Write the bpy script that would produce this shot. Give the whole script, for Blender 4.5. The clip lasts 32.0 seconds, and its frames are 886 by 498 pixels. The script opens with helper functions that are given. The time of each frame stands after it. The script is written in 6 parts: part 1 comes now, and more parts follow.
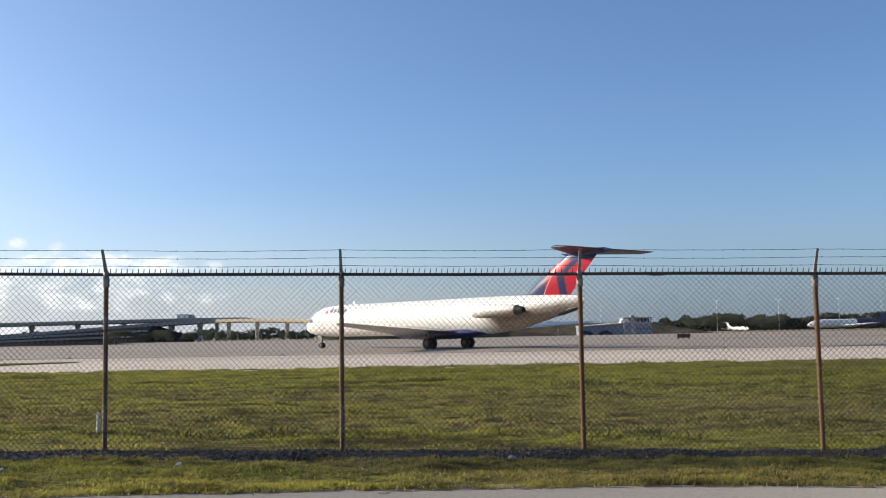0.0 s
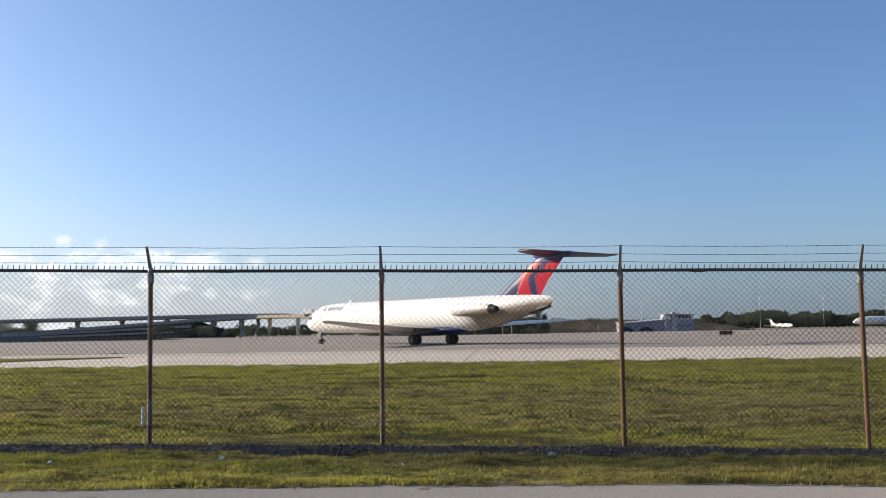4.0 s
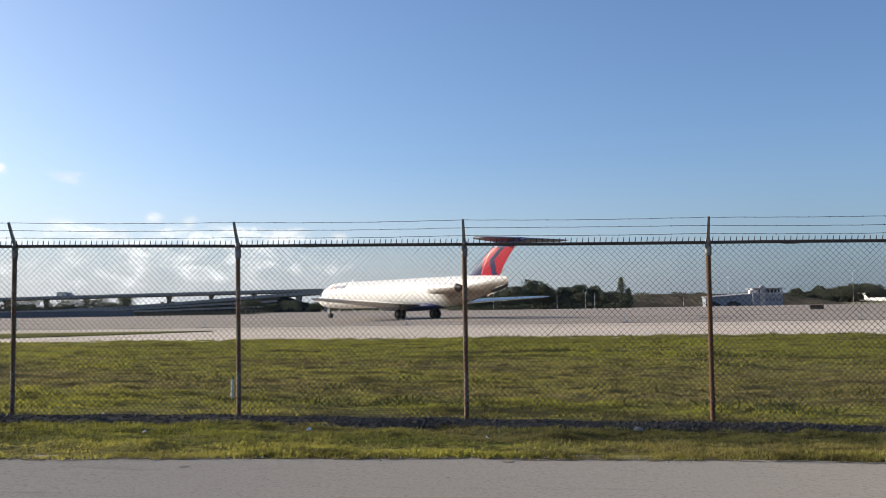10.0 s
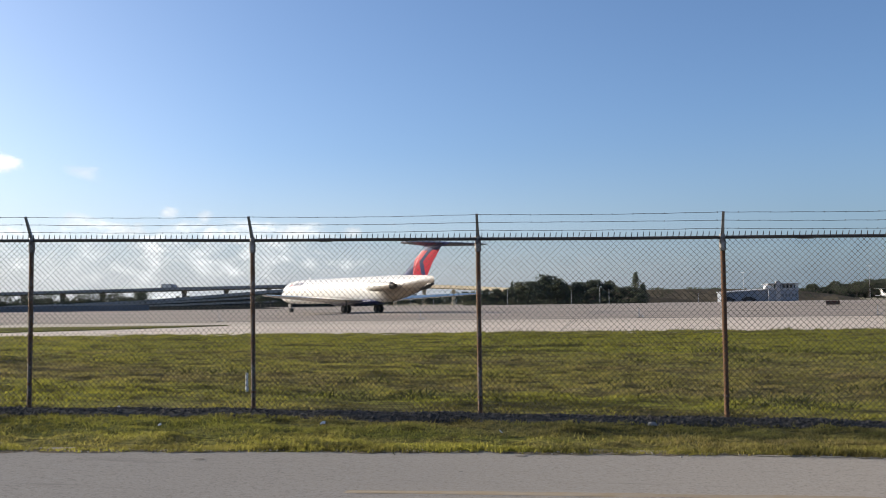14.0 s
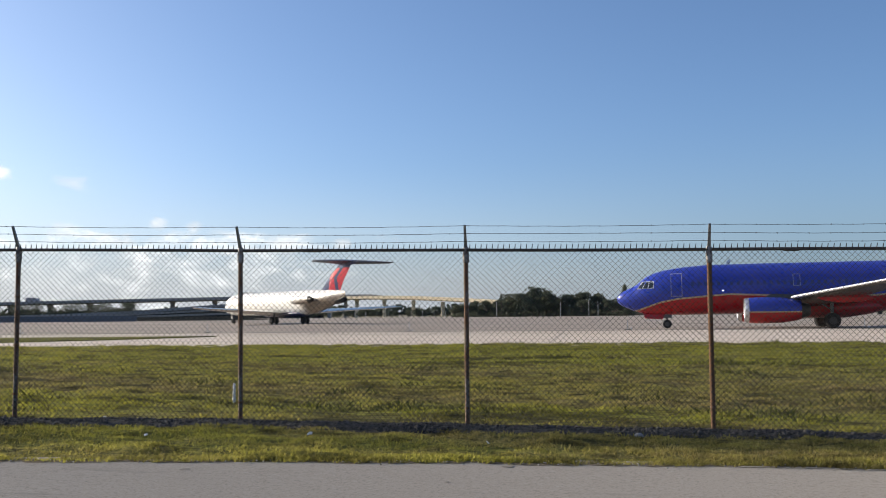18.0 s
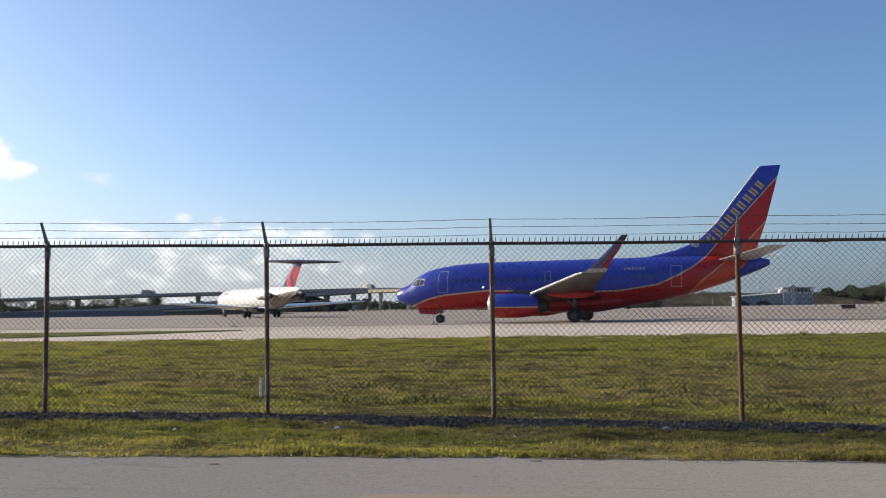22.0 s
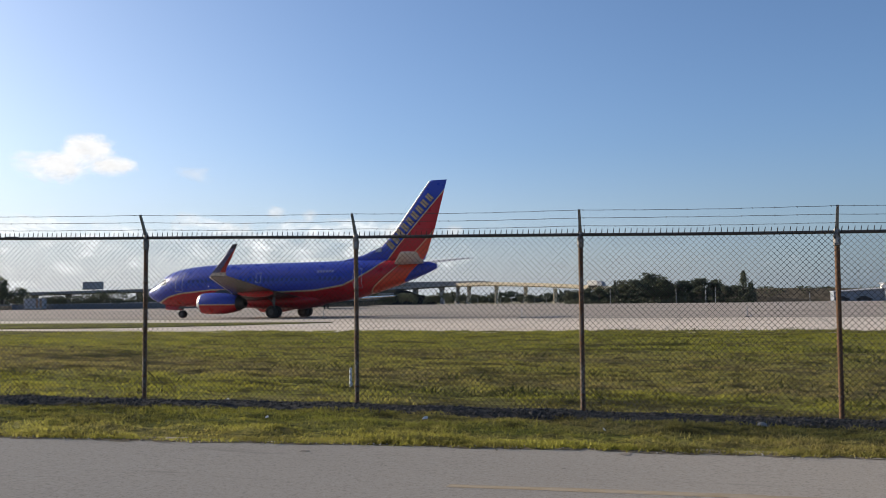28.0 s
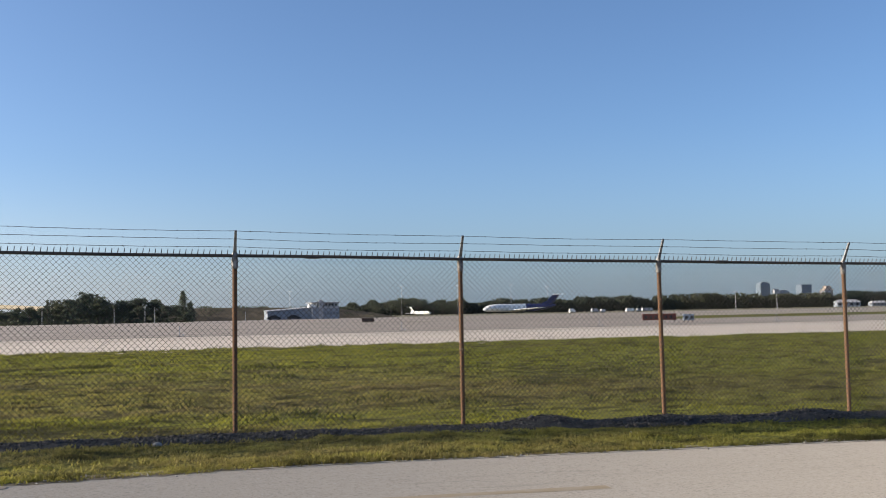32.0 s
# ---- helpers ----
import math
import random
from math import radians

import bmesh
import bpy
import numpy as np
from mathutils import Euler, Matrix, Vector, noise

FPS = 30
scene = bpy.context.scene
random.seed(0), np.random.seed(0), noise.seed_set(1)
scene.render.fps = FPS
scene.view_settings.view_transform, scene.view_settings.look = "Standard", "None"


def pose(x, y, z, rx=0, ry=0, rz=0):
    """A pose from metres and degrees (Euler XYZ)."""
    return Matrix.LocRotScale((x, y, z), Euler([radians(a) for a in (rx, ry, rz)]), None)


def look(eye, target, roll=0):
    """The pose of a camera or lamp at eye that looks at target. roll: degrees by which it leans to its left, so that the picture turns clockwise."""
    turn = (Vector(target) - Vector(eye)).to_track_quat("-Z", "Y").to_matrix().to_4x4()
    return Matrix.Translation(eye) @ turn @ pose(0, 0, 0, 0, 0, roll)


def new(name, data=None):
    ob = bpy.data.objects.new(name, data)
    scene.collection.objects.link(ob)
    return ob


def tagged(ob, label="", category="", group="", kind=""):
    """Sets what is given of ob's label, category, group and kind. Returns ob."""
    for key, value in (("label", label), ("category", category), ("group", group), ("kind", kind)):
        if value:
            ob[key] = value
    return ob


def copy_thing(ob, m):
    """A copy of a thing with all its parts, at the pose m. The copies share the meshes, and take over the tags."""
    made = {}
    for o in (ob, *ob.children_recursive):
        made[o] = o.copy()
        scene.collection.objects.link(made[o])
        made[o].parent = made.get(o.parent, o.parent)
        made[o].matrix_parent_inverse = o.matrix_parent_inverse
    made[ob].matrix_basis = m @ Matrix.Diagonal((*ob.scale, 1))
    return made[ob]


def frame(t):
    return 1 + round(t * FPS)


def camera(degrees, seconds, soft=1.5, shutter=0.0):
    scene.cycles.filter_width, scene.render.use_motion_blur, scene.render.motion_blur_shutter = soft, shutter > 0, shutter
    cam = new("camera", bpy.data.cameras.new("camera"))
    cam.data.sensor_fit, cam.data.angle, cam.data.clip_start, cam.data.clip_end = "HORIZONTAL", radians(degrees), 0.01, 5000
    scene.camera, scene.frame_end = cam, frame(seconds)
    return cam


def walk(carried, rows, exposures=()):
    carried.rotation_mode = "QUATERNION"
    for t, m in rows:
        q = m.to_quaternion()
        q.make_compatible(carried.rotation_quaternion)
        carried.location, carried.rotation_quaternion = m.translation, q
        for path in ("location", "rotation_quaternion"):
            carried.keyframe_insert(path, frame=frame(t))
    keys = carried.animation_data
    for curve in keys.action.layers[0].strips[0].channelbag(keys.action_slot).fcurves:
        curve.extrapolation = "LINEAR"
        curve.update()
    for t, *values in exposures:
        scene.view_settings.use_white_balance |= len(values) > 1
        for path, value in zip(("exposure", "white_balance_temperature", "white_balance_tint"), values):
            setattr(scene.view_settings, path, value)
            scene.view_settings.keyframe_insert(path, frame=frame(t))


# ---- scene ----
cam = camera(49.1, 32.0, soft=0.95)
PATH = [
    (0, (-0.531, 0.363, 1.565), (-0.63, 2.353, 1.737), -1.0),
    (0.5, (-0.524, 0.363, 1.571), (-0.638, 2.352, 1.753), -1.0),
    (1, (-0.53, 0.357, 1.564), (-0.655, 2.345, 1.746), -1.0),
    (1.5, (-0.534, 0.36, 1.568), (-0.667, 2.348, 1.744), -0.9),
    (2, (-0.524, 0.349, 1.565), (-0.666, 2.336, 1.744), -1.0),
    (2.5, (-0.528, 0.352, 1.566), (-0.673, 2.338, 1.751), -0.9),
    (3, (-0.532, 0.355, 1.561), (-0.693, 2.34, 1.748), -0.7),
    (3.5, (-0.532, 0.336, 1.571), (-0.71, 2.319, 1.754), -0.8),
    (5.5, (-0.554, 0.401, 1.544), (-0.737, 2.39, 1.653), -1.0),
    (6, (-0.566, 0.431, 1.542), (-0.826, 2.411, 1.662), -0.4),
    (6.5, (-0.552, 0.387, 1.546), (-0.822, 2.365, 1.667), -1.5),
    (7, (-0.552, 0.397, 1.546), (-0.858, 2.371, 1.657), -1.2),
    (7.5, (-0.565, 0.435, 1.55), (-0.883, 2.406, 1.662), -1.0),
    (8, (-0.551, 0.386, 1.55), (-0.895, 2.352, 1.677), -1.1),
    (8.5, (-0.554, 0.371, 1.55), (-0.884, 2.339, 1.685), -1.3),
    (9, (-0.561, 0.377, 1.549), (-0.896, 2.345, 1.682), -1.5),
    (9.5, (-0.553, 0.399, 1.552), (-0.9, 2.364, 1.68), -1.2),
    (10, (-0.557, 0.397, 1.555), (-0.905, 2.363, 1.671), -0.9),
    (10.5, (-0.553, 0.395, 1.55), (-0.917, 2.357, 1.673), -1.1),
    (11, (-0.561, 0.412, 1.554), (-0.932, 2.373, 1.679), -1.0),
    (11.5, (-0.555, 0.391, 1.55), (-0.945, 2.348, 1.678), -0.9),
    (12, (-0.556, 0.384, 1.549), (-0.949, 2.342, 1.666), -0.8),
    (12.5, (-0.553, 0.385, 1.556), (-0.955, 2.341, 1.667), -1.0),
    (13, (-0.542, 0.373, 1.552), (-0.947, 2.328, 1.675), -0.9),
    (13.5, (-0.544, 0.356, 1.556), (-0.921, 2.317, 1.667), -1.0),
    (14, (-0.549, 0.381, 1.55), (-0.926, 2.343, 1.656), -0.8),
    (14.5, (-0.548, 0.358, 1.547), (-0.879, 2.328, 1.634), 0.2),
    (16.5, (-0.554, 0.394, 1.562), (-0.902, 2.362, 1.645), 0.7),
    (17, (-0.585, 0.369, 1.545), (-0.926, 2.336, 1.65), 0.2),
    (17.5, (-0.546, 0.37, 1.499), (-0.902, 2.334, 1.627), -1.2),
    (18, (-0.525, 0.357, 1.537), (-0.88, 2.321, 1.667), -0.6),
    (18.5, (-0.522, 0.357, 1.559), (-0.865, 2.323, 1.695), -0.4),
    (19, (-0.543, 0.357, 1.55), (-0.884, 2.323, 1.684), -0.5),
    (19.5, (-0.508, 0.362, 1.56), (-0.864, 2.326, 1.68), -0.8),
    (20, (-0.530, 0.403, 1.587), (-0.902, 2.365, 1.6935), -0.9),
    (20.5, (-0.51, 0.412, 1.591), (-0.905, 2.37, 1.693), -1.1),
    (21, (-0.525, 0.38, 1.549), (-0.93, 2.335, 1.668), -1.2),
    (21.5, (-0.518, 0.392, 1.525), (-0.925, 2.346, 1.649), -1.0),
    (22, (-0.554, 0.378, 1.549), (-0.957, 2.334, 1.665), -0.9),
    (22.5, (-0.517, 0.384, 1.541), (-0.929, 2.337, 1.659), -0.9),
    (23, (-0.526, 0.382, 1.544), (-0.955, 2.331, 1.668), -0.7),
    (23.5, (-0.509, 0.398, 1.528), (-0.951, 2.345, 1.652), -0.7),
    (24, (-0.537, 0.351, 1.533), (-0.987, 2.295, 1.659), -0.6),
    (24.5, (-0.532, 0.378, 1.53), (-0.976, 2.323, 1.663), -0.2),
    (25, (-0.537, 0.383, 1.53), (-1.017, 2.321, 1.658), -0.7),
    (25.5, (-0.536, 0.373, 1.528), (-1.044, 2.303, 1.648), -0.8),
    (27.5, (-0.566, 0.402, 1.519), (-1.142, 2.314, 1.633), -0.1),
    (28, (-0.56, 0.401, 1.522), (-1.139, 2.312, 1.627), -0.6),
    (28.5, (-0.563, 0.394, 1.515), (-1.178, 2.296, 1.596), -0.6),
    (29, (-0.574, 0.406, 1.523), (-1.199, 2.304, 1.607), -0.1),
    (29.5, (-0.541, 0.316, 1.526), (-1.167, 2.213, 1.614), -1.0),
    (30, (-0.477, 0.465, 1.514), (-1.051, 2.379, 1.607), -1.1),
    (30.5, (-0.38, 0.572, 1.519), (-1.041, 2.458, 1.605), -0.3),
    (31, (-0.288, 0.386, 1.535), (-0.958, 2.268, 1.641), -0.4),
    (31.2, (-0.237, 0.416, 1.524), (-0.724, 2.352, 1.634), -0.8),
    (31.4, (-0.150, 0.339, 1.506), (-0.339, 2.328, 1.609), -0.5),
    (31.5, (-0.126, 0.351, 1.506), (-0.201, 2.346, 1.611), -0.5),
    (31.6, (-0.103, 0.358, 1.506), (-0.074, 2.355, 1.614), -0.7),
    (31.8, (-0.083, 0.352, 1.518), (0.157, 2.334, 1.633), -1.0),
    (32, (-0.085, 0.349, 1.530), (0.441, 2.275, 1.659), -1.1),
]
walk(cam, [(t, look(eye, target, roll)) for t, eye, target, roll in PATH], [(0, 0.51), (6, 0.48), (8, 0.45), (13, 0.42), (21, 0.42), (25, 0.36), (28, 0.26), (29, 0.25), (30, 0.16), (31, 0.15), (31.5, 0.42), (32, 0.59)])

# ---- light ----
SUN_EL, SUN_AZ = radians(21.0), radians(167.0)  # the sun stands low over the far left end of the field
world = bpy.data.worlds.new("sky")
scene.world = world
world.use_nodes = True
wn = world.node_tree.nodes
sky = wn.new("ShaderNodeTexSky")
sky.sky_type, sky.sun_disc = "NISHITA", False
sky.sun_elevation, sky.sun_rotation = SUN_EL, radians(90) - SUN_AZ
sky.air_density, sky.dust_density, sky.ozone_density = 0.80, 1.6, 4.6
wn["Background"].inputs["Strength"].default_value = 0.122
world.node_tree.links.new(sky.outputs["Color"], wn["Background"].inputs["Color"])
sun = new("sun", bpy.data.lights.new("sun", "SUN"))
sun.data.energy, sun.data.angle, sun.data.color = 5.3, radians(0.55), (1.0, 0.87, 0.69)
sun.matrix_world = look((0, 0, 0), (-math.cos(SUN_AZ) * math.cos(SUN_EL), -math.sin(SUN_AZ) * math.cos(SUN_EL), -math.sin(SUN_EL)))
scene.view_settings.exposure = 0.55


# ---- mesh tools ----
class Geo:
    """Collects vertices and faces of one mesh."""

    def __init__(self):
        self.v, self.f, self.m = [], [], []

    def add(self, verts, faces, mat=0):
        n = len(self.v)
        self.v += [tuple(p) for p in verts]
        self.f += [tuple(i + n for i in f) for f in faces]
        self.m += [mat] * len(faces)
        return self

    def box(self, x0, y0, z0, x1, y1, z1, bevel=0.0, mat=0):
        if bevel <= 0:
            v = [(x, y, z) for z in (z0, z1) for y in (y0, y1) for x in (x0, x1)]
            return self.add(v, [(0, 2, 3, 1), (4, 5, 7, 6), (0, 1, 5, 4), (2, 6, 7, 3), (0, 4, 6, 2), (1, 3, 7, 5)], mat)
        b, rings = bevel, []
        for z, o in ((z0, b), (z0 + b, 0), (z1 - b, 0), (z1, b)):
            rings.append([(x0 + b, y0 + o, z), (x1 - b, y0 + o, z), (x1 - o, y0 + b, z), (x1 - o, y1 - b, z), (x1 - b, y1 - o, z), (x0 + b, y1 - o, z), (x0 + o, y1 - b, z), (x0 + o, y0 + b, z)])
        return self.loft(rings, True, True, mat)

    def loft(self, rings, cap0=True, cap1=True, mat=0, close=True):
        k, v, f = len(rings[0]), [p for r in rings for p in r], []
        for a in range(len(rings) - 1):
            for b in range(k if close else k - 1):
                c = (b + 1) % k
                f.append((a * k + b, a * k + c, (a + 1) * k + c, (a + 1) * k + b))
        if cap0:
            f.append(tuple(reversed(range(k))))
        if cap1:
            f.append(tuple((len(rings) - 1) * k + b for b in range(k)))
        return self.add(v, f, mat)

    def tube(self, pts, r, n=8, mat=0, caps=True):
        pts = [Vector(p) for p in pts]
        rr = r if isinstance(r, (list, tuple)) else [r] * len(pts)
        rings = []
        for i, p in enumerate(pts):
            d = (pts[min(i + 1, len(pts) - 1)] - pts[max(i - 1, 0)]).normalized()
            a = d.cross(Vector((0, 0, 1)) if abs(d.z) < 0.9 else Vector((1, 0, 0))).normalized()
            b = d.cross(a)
            rings.append([tuple(p + rr[i] * (math.cos(2 * math.pi * j / n) * a + math.sin(2 * math.pi * j / n) * b)) for j in range(n)])
        return self.loft(rings, caps, caps, mat)

    def mesh(self, name, mats, smooth=False):
        me = bpy.data.meshes.new(name)
        me.from_pydata(self.v, [], self.f)
        for m in mats if isinstance(mats, (list, tuple)) else [mats]:
            me.materials.append(m)
        if any(self.m):
            me.polygons.foreach_set("material_index", self.m)
        bm = bmesh.new()
        bm.from_mesh(me)
        bmesh.ops.recalc_face_normals(bm, faces=bm.faces)
        bm.to_mesh(me)
        bm.free()
        if smooth:
            me.polygons.foreach_set("use_smooth", [True] * len(me.polygons))
            me.set_sharp_from_angle(angle=radians(smooth if smooth > 1 else 40))
        me.update()
        return me


def part(name, geo, material, parent, label="", smooth=False):
    """One mesh as a part under a thing or under a part."""
    ob = new(name, geo if isinstance(geo, bpy.types.Mesh) else geo.mesh(name, material, smooth))
    ob.parent = parent
    return tagged(ob, label)


def thing(name, label, category, group="", at=None, kind=""):
    ob = new(name)
    ob.empty_display_size = 0.2
    if at is not None:
        ob.matrix_basis = at
    return tagged(ob, label, category, group, kind)


def solid(name, geo, material, label="", category="", group="", kind="", smooth=False, at=None):
    ob = new(name, geo if isinstance(geo, bpy.types.Mesh) else geo.mesh(name, material, smooth))
    if at is not None:
        ob.matrix_basis = at
    return tagged(ob, label, category, group, kind)


def sheet(name, verts, faces, material):
    """A large mesh straight from arrays."""
    me = bpy.data.meshes.new(name)
    verts, faces = np.asarray(verts, np.float32), np.asarray(faces, np.int32)
    me.vertices.add(len(verts))
    me.vertices.foreach_set("co", verts.ravel())
    n, k = faces.shape
    me.loops.add(n * k)
    me.loops.foreach_set("vertex_index", faces.ravel())
    me.polygons.add(n)
    me.polygons.foreach_set("loop_start", np.arange(0, n * k, k, dtype=np.int32))
    me.materials.append(material)
    me.update(calc_edges=True)
    me.validate()
    return me


# ---- materials ----
class Nodes:
    """Short hand for a node material."""

    def __init__(self, name):
        self.mat = bpy.data.materials.new(name)
        self.mat.use_nodes = True
        self.t = self.mat.node_tree
        self.bsdf = self.t.nodes["Principled BSDF"]
        self.coord = self.t.nodes.new("ShaderNodeTexCoord").outputs["Object"]

    def link(self, a, b):
        self.t.links.new(a, b)

    def put(self, socket, value):
        if isinstance(value, bpy.types.NodeSocket):
            self.link(value, socket)
        elif isinstance(value, (tuple, list)) and len(value) == 3 and socket.type == "RGBA":
            socket.default_value = (*value, 1)
        else:
            socket.default_value = value

    def noise(self, scale, detail=4, rough=0.6, stretch=(1, 1, 1), coord=None, distort=0.0):
        m = self.t.nodes.new("ShaderNodeMapping")
        m.inputs["Scale"].default_value = stretch
        self.link(coord or self.coord, m.inputs["Vector"])
        n = self.t.nodes.new("ShaderNodeTexNoise")
        n.inputs["Scale"].default_value, n.inputs["Detail"].default_value = scale, detail
        n.inputs["Roughness"].default_value, n.inputs["Distortion"].default_value = rough, distort
        self.link(m.outputs["Vector"], n.inputs["Vector"])
        return n.outputs["Fac"]

    def ramp(self, fac, stops, ease="LINEAR"):
        r = self.t.nodes.new("ShaderNodeValToRGB")
        r.color_ramp.interpolation = ease
        while len(r.color_ramp.elements) < len(stops):
            r.color_ramp.elements.new(0.5)
        for e, (p, c) in zip(r.color_ramp.elements, stops):
            e.position, e.color = p, (*(c if isinstance(c, (tuple, list)) else (c, c, c)), 1)
        self.link(fac, r.inputs["Fac"])
        return r.outputs["Color"]

    def mix(self, fac, a, b, mode="MIX"):
        n = self.t.nodes.new("ShaderNodeMix")
        n.data_type, n.blend_type = "RGBA", mode
        self.put(n.inputs[0], fac)
        self.put(n.inputs[6], a)
        self.put(n.inputs[7], b)
        return n.outputs[2]

    def math(self, op, a, b=0.0, c=0.0):
        n = self.t.nodes.new("ShaderNodeMath")
        n.operation = op
        for s, v in zip(n.inputs, (a, b, c)):
            self.put(s, v)
        return n.outputs[0]

    def axes(self, coord=None):
        s = self.t.nodes.new("ShaderNodeSeparateXYZ")
        self.link(coord or self.coord, s.inputs[0])
        return s.outputs

    def random(self, what="Object"):
        if what == "Object":
            return self.t.nodes.new("ShaderNodeObjectInfo").outputs["Random"]
        return self.t.nodes.new("ShaderNodeNewGeometry").outputs["Random Per Island"]

    def bump(self, height, strength=0.3, distance=0.02):
        b = self.t.nodes.new("ShaderNodeBump")
        b.inputs["Strength"].default_value, b.inputs["Distance"].default_value = strength, distance
        self.link(height, b.inputs["Height"])
        self.link(b.outputs["Normal"], self.bsdf.inputs["Normal"])

    def done(self, color, rough=0.6, metal=0.0, spec=0.5):
        self.put(self.bsdf.inputs["Base Color"], color)
        self.put(self.bsdf.inputs["Roughness"], rough)
        self.put(self.bsdf.inputs["Metallic"], metal)
        self.put(self.bsdf.inputs["Specular IOR Level"], spec)
        return self.mat


def mottled(name, a, b, scale, rough=0.7, metal=0.0, spec=0.4, fine=12, bump=0.2, distance=0.01, stretch=(1, 1, 1)):
    """Two colours mixed by a broad and a fine noise, with a little relief."""
    n = Nodes(name)
    broad, grain = n.noise(scale, 5, stretch=stretch), n.noise(scale * fine, 3, stretch=stretch)
    fac = n.math("ADD", n.math("MULTIPLY", broad, 0.7), n.math("MULTIPLY", grain, 0.3))
    n.bump(grain, bump, distance)
    return n.done(n.mix(n.ramp(fac, [(0.36, 0.0), (0.64, 1.0)]), a, b), rough, metal, spec)


def grass_tone(n, r):
    """Mown turf: green with brown swathes, a fresher strip beside the fence and darker clumps, some of them tuft shade
    put into the colour; r from 0 to 1 picks the blade.
    """
    big, mid, clump = n.noise(0.12, 5, 0.65, (0.4, 1.2, 1)), n.noise(0.62, 6, 0.72, (0.26, 1, 1)), n.noise(3.0, 4, 0.7, (0.45, 1, 1))
    x, y, _ = n.axes()
    c = n.ramp(r, [(0.0, (0.255, 0.258, 0.036)), (0.45, (0.297, 0.297, 0.042)), (0.8, (0.33, 0.318, 0.051)), (1.0, (0.35, 0.328, 0.068))])
    brown = n.mix(r, (0.185, 0.138, 0.070), (0.33, 0.247, 0.13))
    # the brown swathe lies a few metres inside the fence
    lie = n.math("ADD", n.math("DIVIDE", y, 50.0), n.math("MULTIPLY", n.math("SUBTRACT", mid, 0.5), 0.10))
    swathe = n.ramp(lie, [(0.20, 0.09), (0.262, 0.11), (0.275, 0.0), (0.32, 0.17), (0.42, 0.17), (0.60, 0.0)])
    dry = n.math("ADD", big, swathe)
    c = n.mix(n.ramp(dry, [(0.50, 0.0), (0.72, 0.8)]), c, brown)
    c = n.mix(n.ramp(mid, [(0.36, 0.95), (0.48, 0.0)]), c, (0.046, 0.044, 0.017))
    c = n.mix(n.ramp(mid, [(0.56, 0.0), (0.70, 0.6)]), c, (0.315, 0.315, 0.045))
    # darker green towards +x: dimming away from the sun, put into the colour
    c = n.mix(n.ramp(n.math("DIVIDE", x, 20.0), [(0.20, 0.0), (0.55, 0.38)]), c, (0.125, 0.140, 0.030))
    tuft = n.noise(1.7, 5, 0.7, (0.42, 1, 1))
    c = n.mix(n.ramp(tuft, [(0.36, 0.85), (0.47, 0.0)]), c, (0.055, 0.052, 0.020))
    c = n.mix(n.ramp(tuft, [(0.55, 0.0), (0.66, 0.45)]), c, (0.34, 0.335, 0.055))
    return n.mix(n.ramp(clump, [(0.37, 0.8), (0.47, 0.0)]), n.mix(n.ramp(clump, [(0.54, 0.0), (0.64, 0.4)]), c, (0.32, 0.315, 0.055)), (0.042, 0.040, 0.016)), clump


def grass_ground(name):
    n = Nodes(name)
    fine = n.noise(16, 4, 0.7)
    c, clump = grass_tone(n, n.ramp(fine, [(0.3, 0.0), (0.7, 0.8)]))
    # dark thatch, with the shade between blades put into its colour
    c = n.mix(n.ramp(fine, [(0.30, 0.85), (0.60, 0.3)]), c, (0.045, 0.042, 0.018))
    n.bump(n.math("ADD", fine, n.math("MULTIPLY", clump, 1.5)), 0.8, 0.06)
    return n.done(c, 0.9, 0, 0.05)


def grass_blades(name):
    n = Nodes(name)
    c, _ = grass_tone(n, n.random("Island"))
    trans = n.t.nodes.new("ShaderNodeBsdfTranslucent")
    n.put(trans.inputs["Color"], c)
    n.done(c, 0.6, 0, 0.2)
    mixs = n.t.nodes.new("ShaderNodeMixShader")
    mixs.inputs[0].default_value = 0.64
    n.link(n.bsdf.outputs[0], mixs.inputs[1])
    n.link(trans.outputs[0], mixs.inputs[2])
    n.link(mixs.outputs[0], n.t.nodes["Material Output"].inputs["Surface"])
    return n.mat


def leaves(name, dark, light, through_=0.0):
    """through_: the share of light that shines through the leaf."""
    n = Nodes(name)
    c = n.mix(n.random("Island"), dark, light)
    c = n.mix(n.ramp(n.random(), [(0.0, 0.0), (1.0, 0.35)]), c, (0.11, 0.10, 0.035))
    n.done(c, 0.75, 0, 0.15)
    if through_:
        trans, mixs = n.t.nodes.new("ShaderNodeBsdfTranslucent"), n.t.nodes.new("ShaderNodeMixShader")
        n.put(trans.inputs["Color"], c)
        mixs.inputs[0].default_value = through_
        n.link(n.bsdf.outputs[0], mixs.inputs[1])
        n.link(trans.outputs[0], mixs.inputs[2])
        n.link(mixs.outputs[0], n.t.nodes["Material Output"].inputs["Surface"])
    return n.mat


